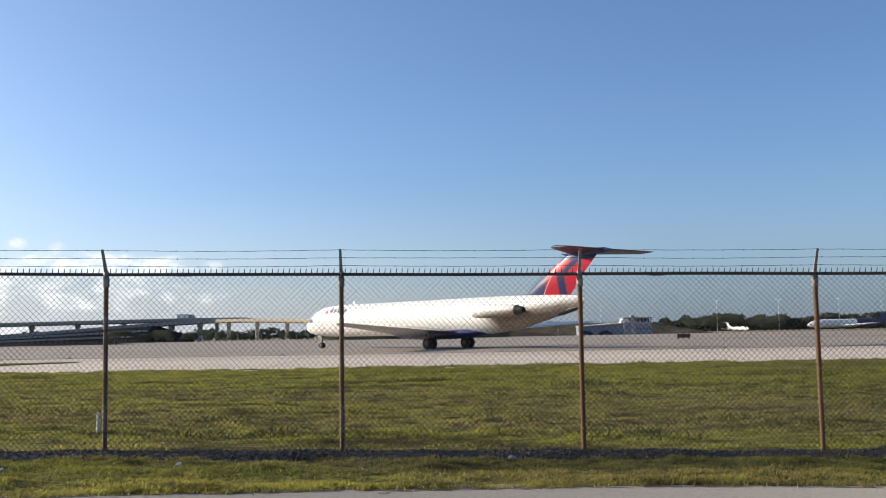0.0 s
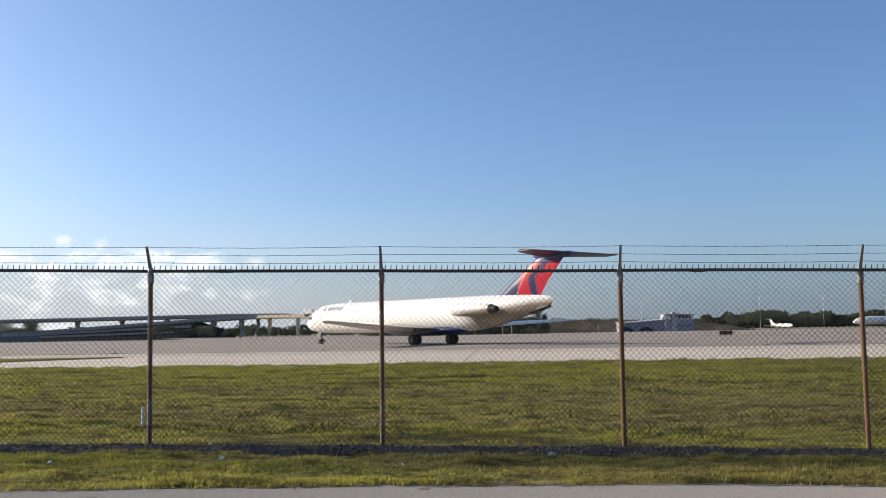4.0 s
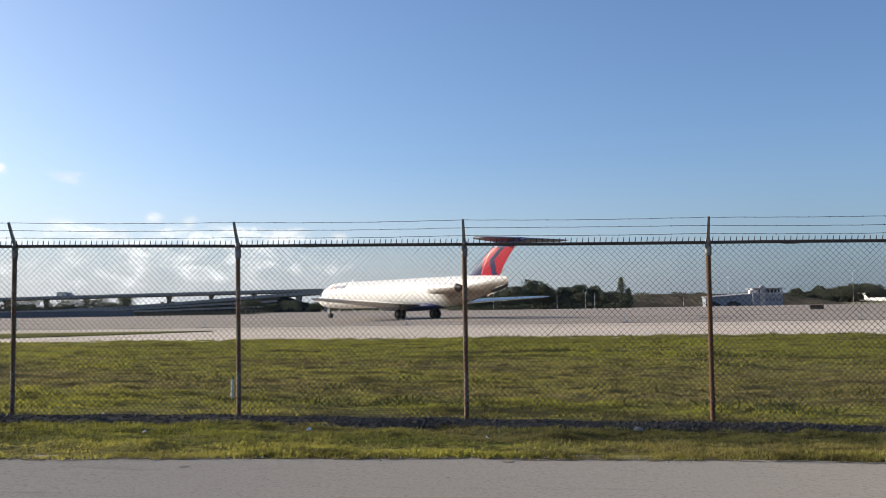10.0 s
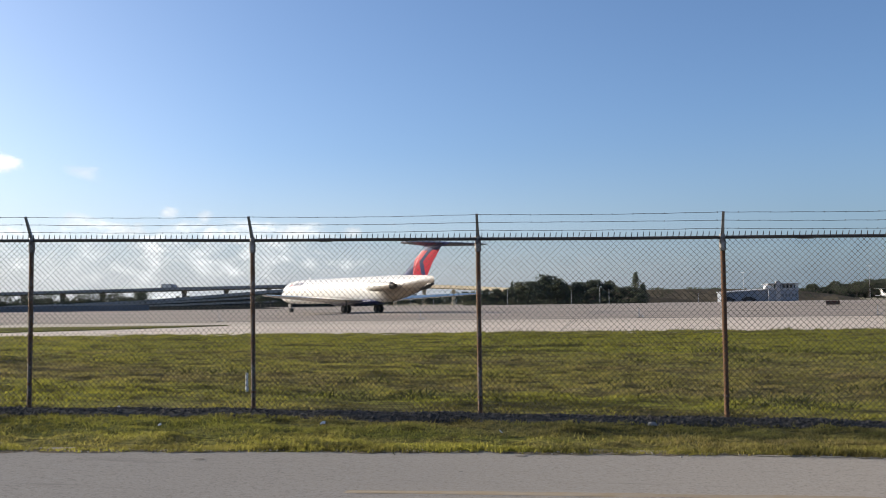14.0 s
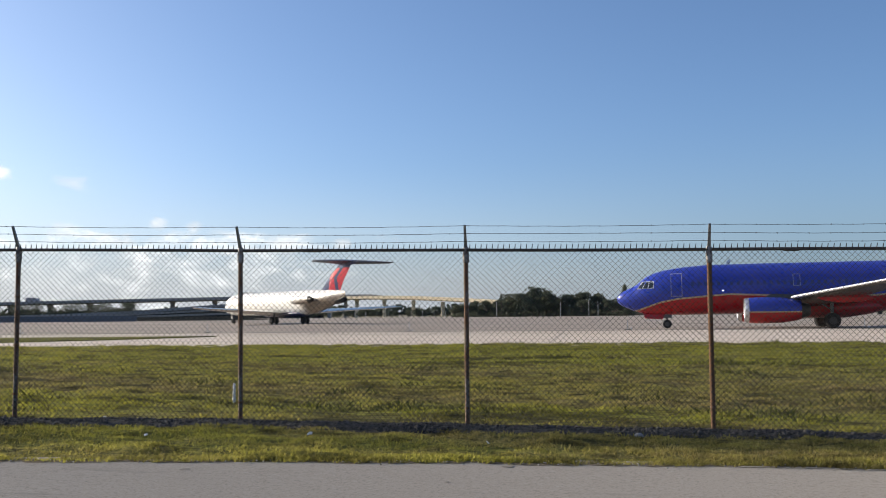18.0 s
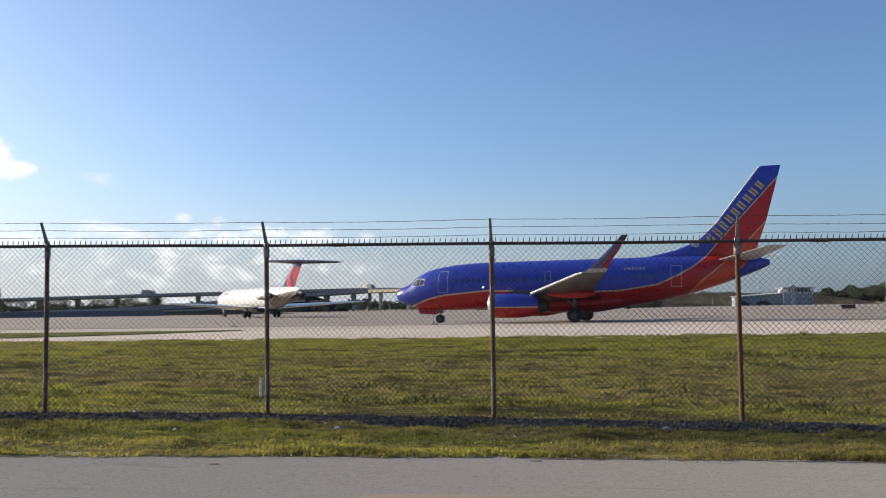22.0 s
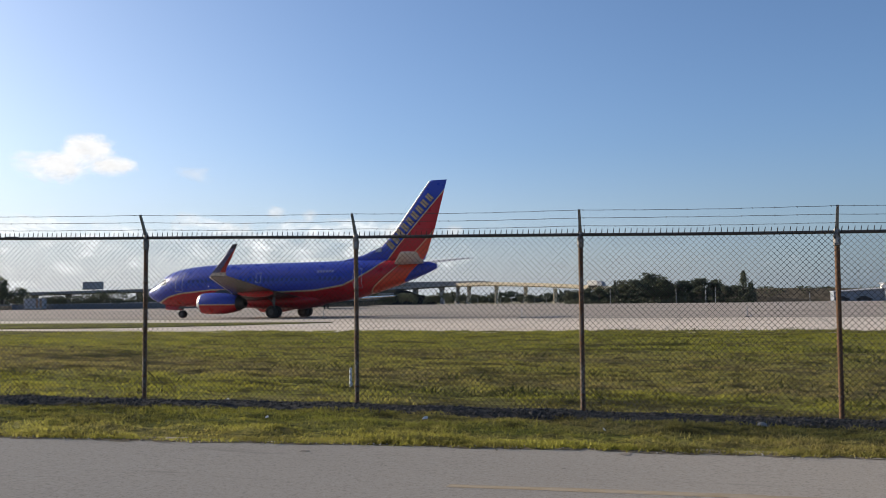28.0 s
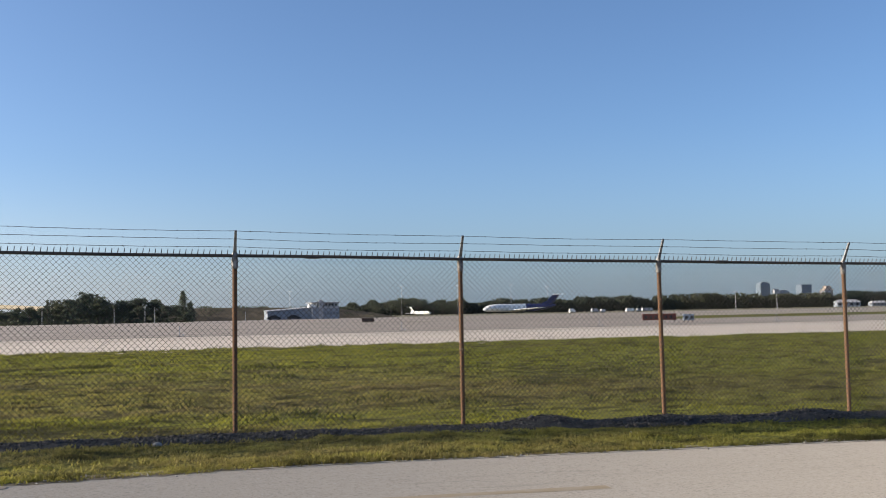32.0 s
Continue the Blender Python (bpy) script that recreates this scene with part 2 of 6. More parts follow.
def asphalt(name):
    n = Nodes(name)
    broad, mid, fine = n.noise(0.35, 5, 0.6, (0.3, 1, 1)), n.noise(2.2, 6, 0.75, (0.35, 1, 1)), n.noise(70, 3, 0.6)
    drag = n.noise(5.0, 6, 0.7, (0.12, 1, 1))
    c = n.mix(broad, (0.285, 0.248, 0.20), (0.36, 0.318, 0.26))
    chips = n.noise(26, 4, 0.75)
    c = n.mix(n.ramp(fine, [(0.3, 0.0), (0.7, 0.6)]), c, (0.40, 0.37, 0.33))
    c = n.mix(n.ramp(fine, [(0.25, 0.7), (0.42, 0.0)]), c, (0.10, 0.095, 0.09))
    c = n.mix(n.ramp(chips, [(0.34, 0.6), (0.46, 0.0)]), c, (0.16, 0.148, 0.13))
    c = n.mix(n.ramp(chips, [(0.56, 0.0), (0.68, 0.6)]), c, (0.42, 0.39, 0.35))
    c = n.mix(n.ramp(drag, [(0.28, 0.35), (0.42, 0.0)]), c, (0.15, 0.14, 0.125))
    c = n.mix(n.ramp(mid, [(0.62, 0.0), (0.75, 0.35)]), c, (0.15, 0.14, 0.13))
    n.bump(n.math("ADD", fine, drag), 0.4, 0.008)
    n.bsdf.inputs["Diffuse Roughness"].default_value = 0.5
    return n.done(c, 0.95, 0, 0.08)


def concrete(name, a, b, streak):
    n = Nodes(name)
    broad, along, fine = n.noise(0.05, 5, 0.6), n.noise(0.11, 5, 0.65, (0.06, 1, 1)), n.noise(3.0, 5, 0.7)
    c = n.mix(n.ramp(broad, [(0.3, 0.0), (0.7, 1.0)]), a, b)
    c = n.mix(n.ramp(along, [(0.48, 0.0), (0.66, 0.6)]), c, streak)
    c = n.mix(n.ramp(fine, [(0.35, 0.25), (0.55, 0.0)]), c, streak)
    x, y, _ = n.axes()
    for axis, step in ((x, 7.62), (y, 7.62)):
        e = n.math("ABSOLUTE", n.math("SUBTRACT", n.math("FRACT", n.math("DIVIDE", axis, step)), 0.5))
        c = n.mix(n.math("MULTIPLY", n.math("LESS_THAN", e, 0.006), 0.55), c, (0.10, 0.09, 0.08))
    n.bump(fine, 0.15, 0.01)
    return n.done(c, 0.8, 0, 0.35)


def rusty(name):
    """Galvanised pipe with rust runs."""
    n = Nodes(name)
    runs, spots = n.noise(5.0, 6, 0.7, (3, 3, 0.5)), n.noise(40, 4, 0.7)
    f = n.math("ADD", n.math("MULTIPLY", runs, 0.75), n.math("MULTIPLY", spots, 0.25))
    f = n.math("ADD", f, n.math("MULTIPLY", n.math("SUBTRACT", n.random(), 0.30), 0.22))
    rust = n.mix(spots, (0.085, 0.050, 0.032), (0.26, 0.140, 0.078))
    c = n.mix(n.ramp(f, [(0.31, 0.0), (0.47, 1.0)]), (0.30, 0.285, 0.27), rust)
    n.bump(spots, 0.4, 0.003)
    return n.done(c, n.ramp(f, [(0.36, 0.5), (0.55, 0.9)]), n.ramp(f, [(0.36, 0.35), (0.5, 0.0)]), 0.3)


def paint(name, color, rough=0.3, dirt=0.12, metal=0.0):
    n = Nodes(name)
    broad, fine = n.noise(0.5, 5, 0.6), n.noise(6, 5, 0.7, (0.4, 1, 1))
    dark = tuple(v * 0.55 for v in color)
    c = n.mix(n.math("MULTIPLY", n.ramp(broad, [(0.4, 0.0), (0.75, 1.0)]), dirt), color, dark)
    c = n.mix(n.math("MULTIPLY", n.ramp(fine, [(0.5, 0.0), (0.8, 1.0)]), dirt), c, dark)
    return n.done(c, n.ramp(broad, [(0.3, rough * 0.8), (0.7, min(1, rough * 1.4))]), metal, 0.5)


def bounds(n, axis, stops, span, height):
    """A height over the length of a body, as a smooth curve through a few stations."""
    lo, hi = -span, 0.0
    fac = n.math("DIVIDE", n.math("SUBTRACT", axis, lo), hi - lo)
    s = sorted(((x - lo) / (hi - lo), z / height) for x, z in stops)
    return n.math("MULTIPLY", n.ramp(fac, s), height)


BLUE, RED, ORANGE, GOLD = (0.029, 0.054, 0.38), (0.43, 0.010, 0.014), (0.62, 0.065, 0.028), (0.52, 0.39, 0.22)


def jet_blue_livery(name):
    """Blue over red with a thin gold line that sweeps up into the fin."""
    n = Nodes(name)
    x, y, z = n.axes()
    b1 = bounds(n, x, [(-33.6, 12.4), (-33.0, 11.75), (-31.3, 9.92), (-29.25, 7.7), (-27.8, 6.1), (-26.95, 5.1), (-26.1, 4.42), (-24.9, 3.72), (-23.2, 2.98), (-20.3, 2.55), (-16.9, 2.45), (-9.0, 2.75), (-5.0, 2.42), (-3.5, 2.12), (-1.9, 1.55), (0, 1.0)], 34, 14)
    b2 = bounds(n, x, [(-33.6, 10.0), (-32.0, 8.2), (-30.4, 6.5), (-28.4, 4.6), (-27.3, 3.7), (-26.1, 2.75), (-25.0, 1.5), (-24, 0), (0, 0)], 34, 14)
    b3 = bounds(n, x, [(x_ if x_ > -24 else -24 + (x_ + 24) * 0.935, z_) for x_, z_ in [(-33.6, 7.0), (-31.6, 6.0), (-30.8, 4.8), (-29.4, 3.4), (-28.2, 2.0), (-27, 0), (0, 0)]], 34, 14)
    d1, d2, d3 = (n.math("SUBTRACT", z, b) for b in (b1, b2, b3))
    c = n.mix(n.math("GREATER_THAN", d1, 0.0), RED, BLUE)
    c = n.mix(n.math("LESS_THAN", n.math("ABSOLUTE", d1), 0.07), c, GOLD)
    c = n.mix(n.math("LESS_THAN", d2, 0.0), c, ORANGE)
    c = n.mix(n.math("LESS_THAN", n.math("ABSOLUTE", d2), 0.05), c, GOLD)
    c = n.mix(n.math("LESS_THAN", d3, 0.0), c, BLUE)
    wear = n.noise(1.3, 5, 0.65)
    c = n.mix(n.ramp(wear, [(0.5, 0.0), (0.8, 0.18)]), c, (0.10, 0.09, 0.10))
    return n.done(c, n.ramp(wear, [(0.3, 0.24), (0.7, 0.38)]), 0, 0.5)


def jet_white_livery(name):
    """White with a broad mottle, turning brown low on the rear body."""
    n = Nodes(name)
    x, y, z = n.axes()
    wear, fine = n.noise(0.7, 5, 0.65), n.noise(5, 5, 0.7, (0.3, 1, 1))
    c = n.mix(n.ramp(wear, [(0.4, 0.0), (0.8, 0.25)]), (0.86, 0.85, 0.82), (0.68, 0.64, 0.56))
    # browner towards the bottom, from the engines back to the tail
    low_rear = n.math("MULTIPLY", n.ramp(n.math("DIVIDE", x, -45.0), [(0.69, 0.0), (0.745, 1.0)]), n.ramp(n.math("DIVIDE", n.math("ADD", z, n.math("MULTIPLY", n.math("ADD", x, 33.0), 0.11)), 6.0), [(0.49, 1.0), (0.60, 0.0)]))
    c = n.mix(n.math("MULTIPLY", low_rear, n.ramp(fine, [(0.3, 0.7), (0.7, 1.0)])), c, (0.17, 0.115, 0.065))
    return n.done(c, n.ramp(wear, [(0.3, 0.3), (0.7, 0.45)]), 0, 0.5)


def fin_facets(name):
    """Red facets with dark blue between them."""
    n = Nodes(name)
    x, y, z = n.axes()
    u = n.math("ADD", x, n.math("MULTIPLY", z, 0.62))  # lines that lean with the fin
    c = n.mix(n.math("GREATER_THAN", n.math("ADD", x, n.math("MULTIPLY", z, 0.2)), -37.2), (0.42, 0.008, 0.03), (0.02, 0.03, 0.10))
    swoosh = n.math("ADD", u, n.math("MULTIPLY", n.math("ABSOLUTE", n.math("SUBTRACT", z, 6.4)), 0.75))
    c = n.mix(n.math("LESS_THAN", n.math("ABSOLUTE", n.math("SUBTRACT", swoosh, -36.1)), 0.40), c, (0.015, 0.022, 0.09))
    c = n.mix(n.math("LESS_THAN", n.math("ABSOLUTE", n.math("SUBTRACT", u, -35.1)), 0.05), c, (0.66, 0.30, 0.30))
    # blue fin top, drawn lower to hold the shade under the tailplane
    c = n.mix(n.math("GREATER_THAN", z, 7.72), c, (0.02, 0.03, 0.12))
    return n.done(c, 0.4, 0, 0.25)


def glass(name, tint):
    n = Nodes(name)
    return n.done(n.mix(n.noise(3, 2), tint, tuple(v * 1.6 for v in tint)), 0.08, 0, 0.8)


def cloud_veil(name, scale, stretch, white, power, cut, soft, round_=False, full=1.0, top=0.75):
    """Glowing white with a soft ragged edge, for the far sky alone. round_: one body, thin towards its rim; else a bank, thin towards its top."""
    n = Nodes(name)
    u, v, _ = n.axes(n.t.nodes.new("ShaderNodeTexCoord").outputs["UV"])
    tex = n.noise(scale, 9, 0.6, stretch, distort=0.25)
    edge = n.math("ABSOLUTE", n.math("SUBTRACT", n.math("MULTIPLY", u, 2.0), 1.0))
    if round_:
        up = n.math("SUBTRACT", n.math("MULTIPLY", v, 2.0), 0.8)
        r = n.math("SQRT", n.math("ADD", n.math("POWER", edge, 2.0), n.math("POWER", n.math("ABSOLUTE", up), 2.0)))
        body = n.math("SUBTRACT", tex, n.math("MULTIPLY", n.math("POWER", r, 1.8), 0.5))
    else:
        rise = n.math("MAXIMUM", n.math("SUBTRACT", v, top), 0.0)
        side = n.math("MAXIMUM", n.math("SUBTRACT", edge, 0.7), 0.0)
        body = n.math("SUBTRACT", n.math("SUBTRACT", tex, n.math("MULTIPLY", rise, 0.5 / (1.0 - top))), n.math("MULTIPLY", side, 1.5))
    a = n.math("MULTIPLY", n.ramp(body, [(cut, 0.0), (cut + soft, 1.0)], "EASE"), full)
    em, tr, mx = n.t.nodes.new("ShaderNodeEmission"), n.t.nodes.new("ShaderNodeBsdfTransparent"), n.t.nodes.new("ShaderNodeMixShader")
    shade = n.ramp(n.noise(scale * 1.7, 5, 0.6, stretch), [(0.35, 0.0), (0.65, 1.0)])
    n.put(em.inputs["Color"], n.mix(shade, tuple(c * 0.84 for c in white), white))
    em.inputs["Strength"].default_value = power
    n.link(a, mx.inputs[0])
    n.link(tr.outputs[0], mx.inputs[1])
    n.link(em.outputs[0], mx.inputs[2])
    n.link(mx.outputs[0], n.t.nodes["Material Output"].inputs["Surface"])
    return n.mat


def haze_veil(name, colour, power, full):
    """Even glow of the far air that thins out with height, for the far sky alone."""
    n = Nodes(name)
    u, v, _ = n.axes(n.t.nodes.new("ShaderNodeTexCoord").outputs["UV"])
    side = n.math("MINIMUM", n.math("MULTIPLY", n.math("MINIMUM", u, n.math("SUBTRACT", 1.0, u)), 4.0), 1.0)
    a = n.math("MULTIPLY", n.math("MULTIPLY", n.math("POWER", n.math("SUBTRACT", 1.0, v), 1.6), side), full)
    em, tr, mx = n.t.nodes.new("ShaderNodeEmission"), n.t.nodes.new("ShaderNodeBsdfTransparent"), n.t.nodes.new("ShaderNodeMixShader")
    em.inputs["Color"].default_value, em.inputs["Strength"].default_value = (*colour, 1), power
    n.link(a, mx.inputs[0])
    n.link(tr.outputs[0], mx.inputs[1])
    n.link(em.outputs[0], mx.inputs[2])
    n.link(mx.outputs[0], n.t.nodes["Material Output"].inputs["Surface"])
    return n.mat


M_GRASS, M_BLADE, M_ROAD = grass_ground("turf"), grass_blades("grass_blade"), asphalt("worn_asphalt")
M_LIGHT_CONC = concrete("pale_concrete", (0.54, 0.46, 0.375), (0.63, 0.55, 0.455), (0.38, 0.315, 0.25))
M_DARK_CONC = concrete("old_concrete", (0.29, 0.245, 0.20), (0.38, 0.325, 0.27), (0.19, 0.155, 0.125))
M_JOINT = mottled("sealed_joint", (0.10, 0.09, 0.08), (0.22, 0.19, 0.16), 0.8, 0.9, stretch=(0.2, 1, 1))
M_GROUND = mottled("dry_ground", (0.16, 0.15, 0.08), (0.26, 0.22, 0.14), 0.03, 0.9)
M_GRAVEL = mottled("dark_gravel", (0.018, 0.017, 0.016), (0.06, 0.056, 0.05), 6, 1.0, bump=0.8, distance=0.03)
M_SOIL = mottled("washed_soil", (0.085, 0.072, 0.054), (0.27, 0.235, 0.185), 14, 1.0, spec=0.0, bump=0.6, distance=0.02)
M_LIP = mottled("pale_worn_edge", (0.36, 0.325, 0.275), (0.46, 0.425, 0.37), 6, 0.9, spec=0.1)
M_ROCK = mottled("crushed_rock", (0.016, 0.015, 0.015), (0.14, 0.129, 0.118), 16, 0.95, spec=0.15)
M_STONE = mottled("weathered_stone", (0.24, 0.23, 0.21), (0.36, 0.34, 0.31), 9, 0.9)
M_CRUMB = mottled("pale_crumb", (0.10, 0.09, 0.08), (0.62, 0.60, 0.56), 5, 0.9)
M_RUST, M_WIRE = rusty("rusted_pipe"), mottled("dull_wire", (0.045, 0.041, 0.037), (0.100, 0.088, 0.075), 3, 0.8, 0.0, spec=0.15)
M_RAIL = mottled("dark_rail_pipe", (0.05, 0.042, 0.038), (0.12, 0.10, 0.085), 4, 0.6, 0.2, stretch=(0.4, 3, 3))
M_COLLAR = mottled("weathered_collar", (0.30, 0.29, 0.28), (0.16, 0.12, 0.09), 14, 0.6, 0.2)
M_ARM = mottled("galvanised_arm", (0.36, 0.37, 0.39), (0.20, 0.195, 0.19), 8, 0.42, 0.65)
M_YELLOW = mottled("worn_yellow_paint", (0.265, 0.200, 0.115), (0.305, 0.258, 0.195), 5, 0.9)
M_PVC = mottled("white_plastic", (0.78, 0.78, 0.76), (0.6, 0.6, 0.58), 4, 0.5)
M_PAPER = mottled("pale_litter", (0.75, 0.74, 0.72), (0.5, 0.49, 0.47), 9, 0.8)
M_LIVERY, M_WHITE, M_FACET = jet_blue_livery("blue_livery"), jet_white_livery("white_livery"), fin_facets("facet_fin")
M_RED, M_GOLD = paint("red_paint", RED), paint("gold_paint", (0.46, 0.34, 0.19))
M_NAVY, M_GREYWING = paint("navy_paint", (0.02, 0.03, 0.12)), mottled("grey_wing_paint", (0.052, 0.052, 0.056), (0.080, 0.078, 0.078), 0.8, 0.26, spec=0.3, bump=0.0)
M_METAL = paint("bare_aluminium", (0.66, 0.66, 0.68), 0.36, 0.2, 0.85)
M_DARKMETAL = paint("sooty_metal", (0.07, 0.065, 0.06), 0.5, 0.4, 0.6)
M_TYRE, M_STRUT = mottled("tyre_rubber", (0.018, 0.018, 0.018), (0.04, 0.038, 0.036), 6, 0.8), paint("strut_paint", (0.13, 0.13, 0.13), 0.45)
M_GLASS, M_DULLWHITE = glass("dark_glass", (0.02, 0.025, 0.03)), paint("plain_white_paint", (0.78, 0.78, 0.77), 0.4)
M_CREAM = paint("cream_paint", (0.70, 0.68, 0.63), 0.4)
# leaf colours are lightened to carry the air's haze, most of all M_LEAFHAZE
M_LEAF = leaves("broad_leaf", (0.070, 0.088, 0.070), (0.095, 0.115, 0.085), 0.35)
M_LEAF2 = leaves("grey_green_leaf", (0.075, 0.095, 0.07), (0.115, 0.13, 0.09), 0.15)
M_LEAFHAZE = leaves("pale_hazy_leaf", (0.15, 0.18, 0.12), (0.22, 0.245, 0.165), 0.6)
M_WEED = leaves("dark_weed_leaf", (0.050, 0.062, 0.018), (0.088, 0.098, 0.030), 0.3)
M_PINE = leaves("pine_needle", (0.105, 0.125, 0.085), (0.17, 0.185, 0.125))
M_BARRIER = mottled("blue_grey_barrier", (0.07, 0.09, 0.12), (0.13, 0.155, 0.19), 0.4, 0.7)
M_BARK = mottled("bark", (0.06, 0.05, 0.04), (0.14, 0.115, 0.09), 3, 0.9)
M_WOODS = leaves("far_woods_leaf", (0.042, 0.058, 0.048), (0.058, 0.074, 0.058), 0.3)
M_BRIDGE = mottled("bridge_concrete", (0.30, 0.285, 0.27), (0.39, 0.37, 0.35), 0.3, 0.9, spec=0.2)
# lit copy of bridge_concrete: the low sun is put into its tan colour
M_BRIDGE_SUNLIT = mottled("sunlit_bridge_concrete", (0.60, 0.50, 0.34), (0.70, 0.60, 0.44), 0.3, 0.8)
M_WALLWHITE = mottled("white_render", (0.19, 0.22, 0.265), (0.27, 0.30, 0.345), 0.2, 0.8)
M_GREYWALL = mottled("grey_cladding", (0.30, 0.31, 0.33), (0.40, 0.41, 0.43), 0.2, 0.7)
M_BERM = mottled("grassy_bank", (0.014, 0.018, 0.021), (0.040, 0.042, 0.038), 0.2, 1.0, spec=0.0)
M_DIRT = mottled("sandy_bank", (0.075, 0.064, 0.048), (0.145, 0.122, 0.09), 0.3, 1.0, spec=0.0)
# the haze of distance is put into the blue grey tower colour
M_TOWER = mottled("hazy_tower", (0.11, 0.15, 0.20), (0.16, 0.20, 0.25), 0.02, 0.6)
M_TOWERPALE = mottled("pale_tower", (0.28, 0.30, 0.33), (0.36, 0.37, 0.40), 0.02, 0.6)
M_TOWERTAN = mottled("tan_tower", (0.36, 0.29, 0.25), (0.44, 0.37, 0.32), 0.02, 0.6)
M_REDBOX = mottled("red_brown_panel", (0.11, 0.028, 0.022), (0.16, 0.045, 0.035), 0.7, 0.7)
M_DARKBOX = mottled("dark_brown_panel", (0.040, 0.022, 0.018), (0.070, 0.035, 0.028), 0.7, 0.8)
M_TEAL = mottled("grey_blue_panel", (0.22, 0.27, 0.32), (0.30, 0.35, 0.40), 0.7, 0.7)
M_BROWNROOF = mottled("brown_roof", (0.32, 0.20, 0.13), (0.42, 0.28, 0.19), 0.4, 0.8)
M_BLACK = mottled("black_paint", (0.015, 0.015, 0.017), (0.03, 0.03, 0.03), 2, 0.5)
M_WIN = glass("cabin_pane", (0.045, 0.055, 0.15))
M_HAZYPANE = glass("hazy_pane", (0.10, 0.12, 0.15))
M_WINPALE = glass("pale_cabin_pane", (0.40, 0.41, 0.43))
M_RIM = paint("dull_rim", (0.07, 0.07, 0.07), 0.5)


# ---- ground ----
def gz(x, y):
    """The verge falls gently along the fence and is level further out."""
    slope = np.clip(-0.0158 * (np.asarray(x, float) - 0.3), -0.30, 0.30)
    k = np.clip((36.0 - np.asarray(y, float)) / 20.0, 0, 1)
    return slope * k * k * (3 - 2 * k)


FENCE = [(-17.3, 10.75), (-14.4, 11.25), (-11.5, 11.75), (-8.54, 12.25), (-5.53, 12.72), (-2.485, 12.85), (0.6, 13.0), (3.65, 13.15), (6.65, 13.1), (9.72, 13.05), (12.77, 13.0), (15.8, 12.95), (18.85, 12.9)]
FX, FY = [p[0] for p in FENCE], [p[1] for p in FENCE]


def fence_y(x):
    return np.interp(x, FX, FY)


def road_edge(x):
    return np.interp(x, [-60, -30, -8.3, -2.4, 1.3, 8, 60], [0.5, 5.2, 8.85, 9.98, 10.45, 10.45, 9.0])


def strip(name, xs, lo, hi, rows, material, lift=0.0, rough=None, **tags):
    """A sheet between two edges y = lo(x) and y = hi(x) that follows the ground."""
    xs = np.asarray(xs, float)
    ts = np.linspace(0, 1, rows)
    x = np.repeat(xs[:, None], rows, 1)
    y = lo(xs)[:, None] + (hi(xs) - lo(xs))[:, None] * ts[None]
    z = gz(x, y) + lift
    if rough is not None:
        z = z + rough(x, y, ts[None] + 0 * x)
    v = np.stack([x, y, z], -1).reshape(-1, 3)
    i = (np.arange(len(xs) - 1)[:, None] * rows + np.arange(rows - 1)[None]).ravel()
    ob = new(name, sheet(name, v, np.stack([i, i + rows, i + rows + 1, i + 1], 1), material))
    ob.data.polygons.foreach_set("use_smooth", [True] * len(ob.data.polygons))
    return tagged(ob, **tags)


def lumps(x, y, size, seed):
    """Smooth random lumps about size metres across, from 0 to 1."""
    table = np.random.default_rng(seed).random((256, 256))
    u, v = np.asarray(x, float) / size + 4096, np.asarray(y, float) / size + 4096
    i, j = np.floor(u).astype(int), np.floor(v).astype(int)
    a, b = u - i, v - j
    a, b = a * a * (3 - 2 * a), b * b * (3 - 2 * b)
    at = lambda p, q: table[p % 256, q % 256]
    return (at(i, j) * (1 - a) + at(i + 1, j) * a) * (1 - b) + (at(i, j + 1) * (1 - a) + at(i + 1, j + 1) * a) * b


def turf(x, y):
    """Uneven mown ground: broad swells, clumps and tufts."""
    return 0.04 * lumps(x, y, 2.3, 1) + 0.075 * lumps(x * 0.8, y, 0.50, 2) + 0.07 * lumps(x * 0.8, y, 0.25, 3) - 0.10


def wave(x, y, s, k):
    """Cheap smooth noise from a few sines."""
    return k * (np.sin(x * s + 1.3 * np.sin(y * s * 0.7)) + np.sin(y * s * 1.3 + 2.1 * np.sin(x * s * 0.53)) + np.sin((x + y) * s * 2.1)) / 3


ground = new("ground", sheet("ground", [(-4500, -4500, -0.5), (4500, -4500, -0.5), (4500, 4500, -0.5), (-4500, 4500, -0.5)], [(0, 1, 2, 3)], M_GROUND))
tagged(ground, "dry open ground that runs to the horizon", "ground", kind="structure")
XS = np.concatenate([np.linspace(-160, -23, 40), np.arange(-22, 24, 0.11), np.linspace(25, 170, 40)])
strip("road", XS, lambda x: 0 * x - 6.0, lambda x: road_edge(x) + 0.25, 24, M_ROAD, 0.0, label="sunlit grey worn asphalt road beside the verge", category="road", kind="structure")
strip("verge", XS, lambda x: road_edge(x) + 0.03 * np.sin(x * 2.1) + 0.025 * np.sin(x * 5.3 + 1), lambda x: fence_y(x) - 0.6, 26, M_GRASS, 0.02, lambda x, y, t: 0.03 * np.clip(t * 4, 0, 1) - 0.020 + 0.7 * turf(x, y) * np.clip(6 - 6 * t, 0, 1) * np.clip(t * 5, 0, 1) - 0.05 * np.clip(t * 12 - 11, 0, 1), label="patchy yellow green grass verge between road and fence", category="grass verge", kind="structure")
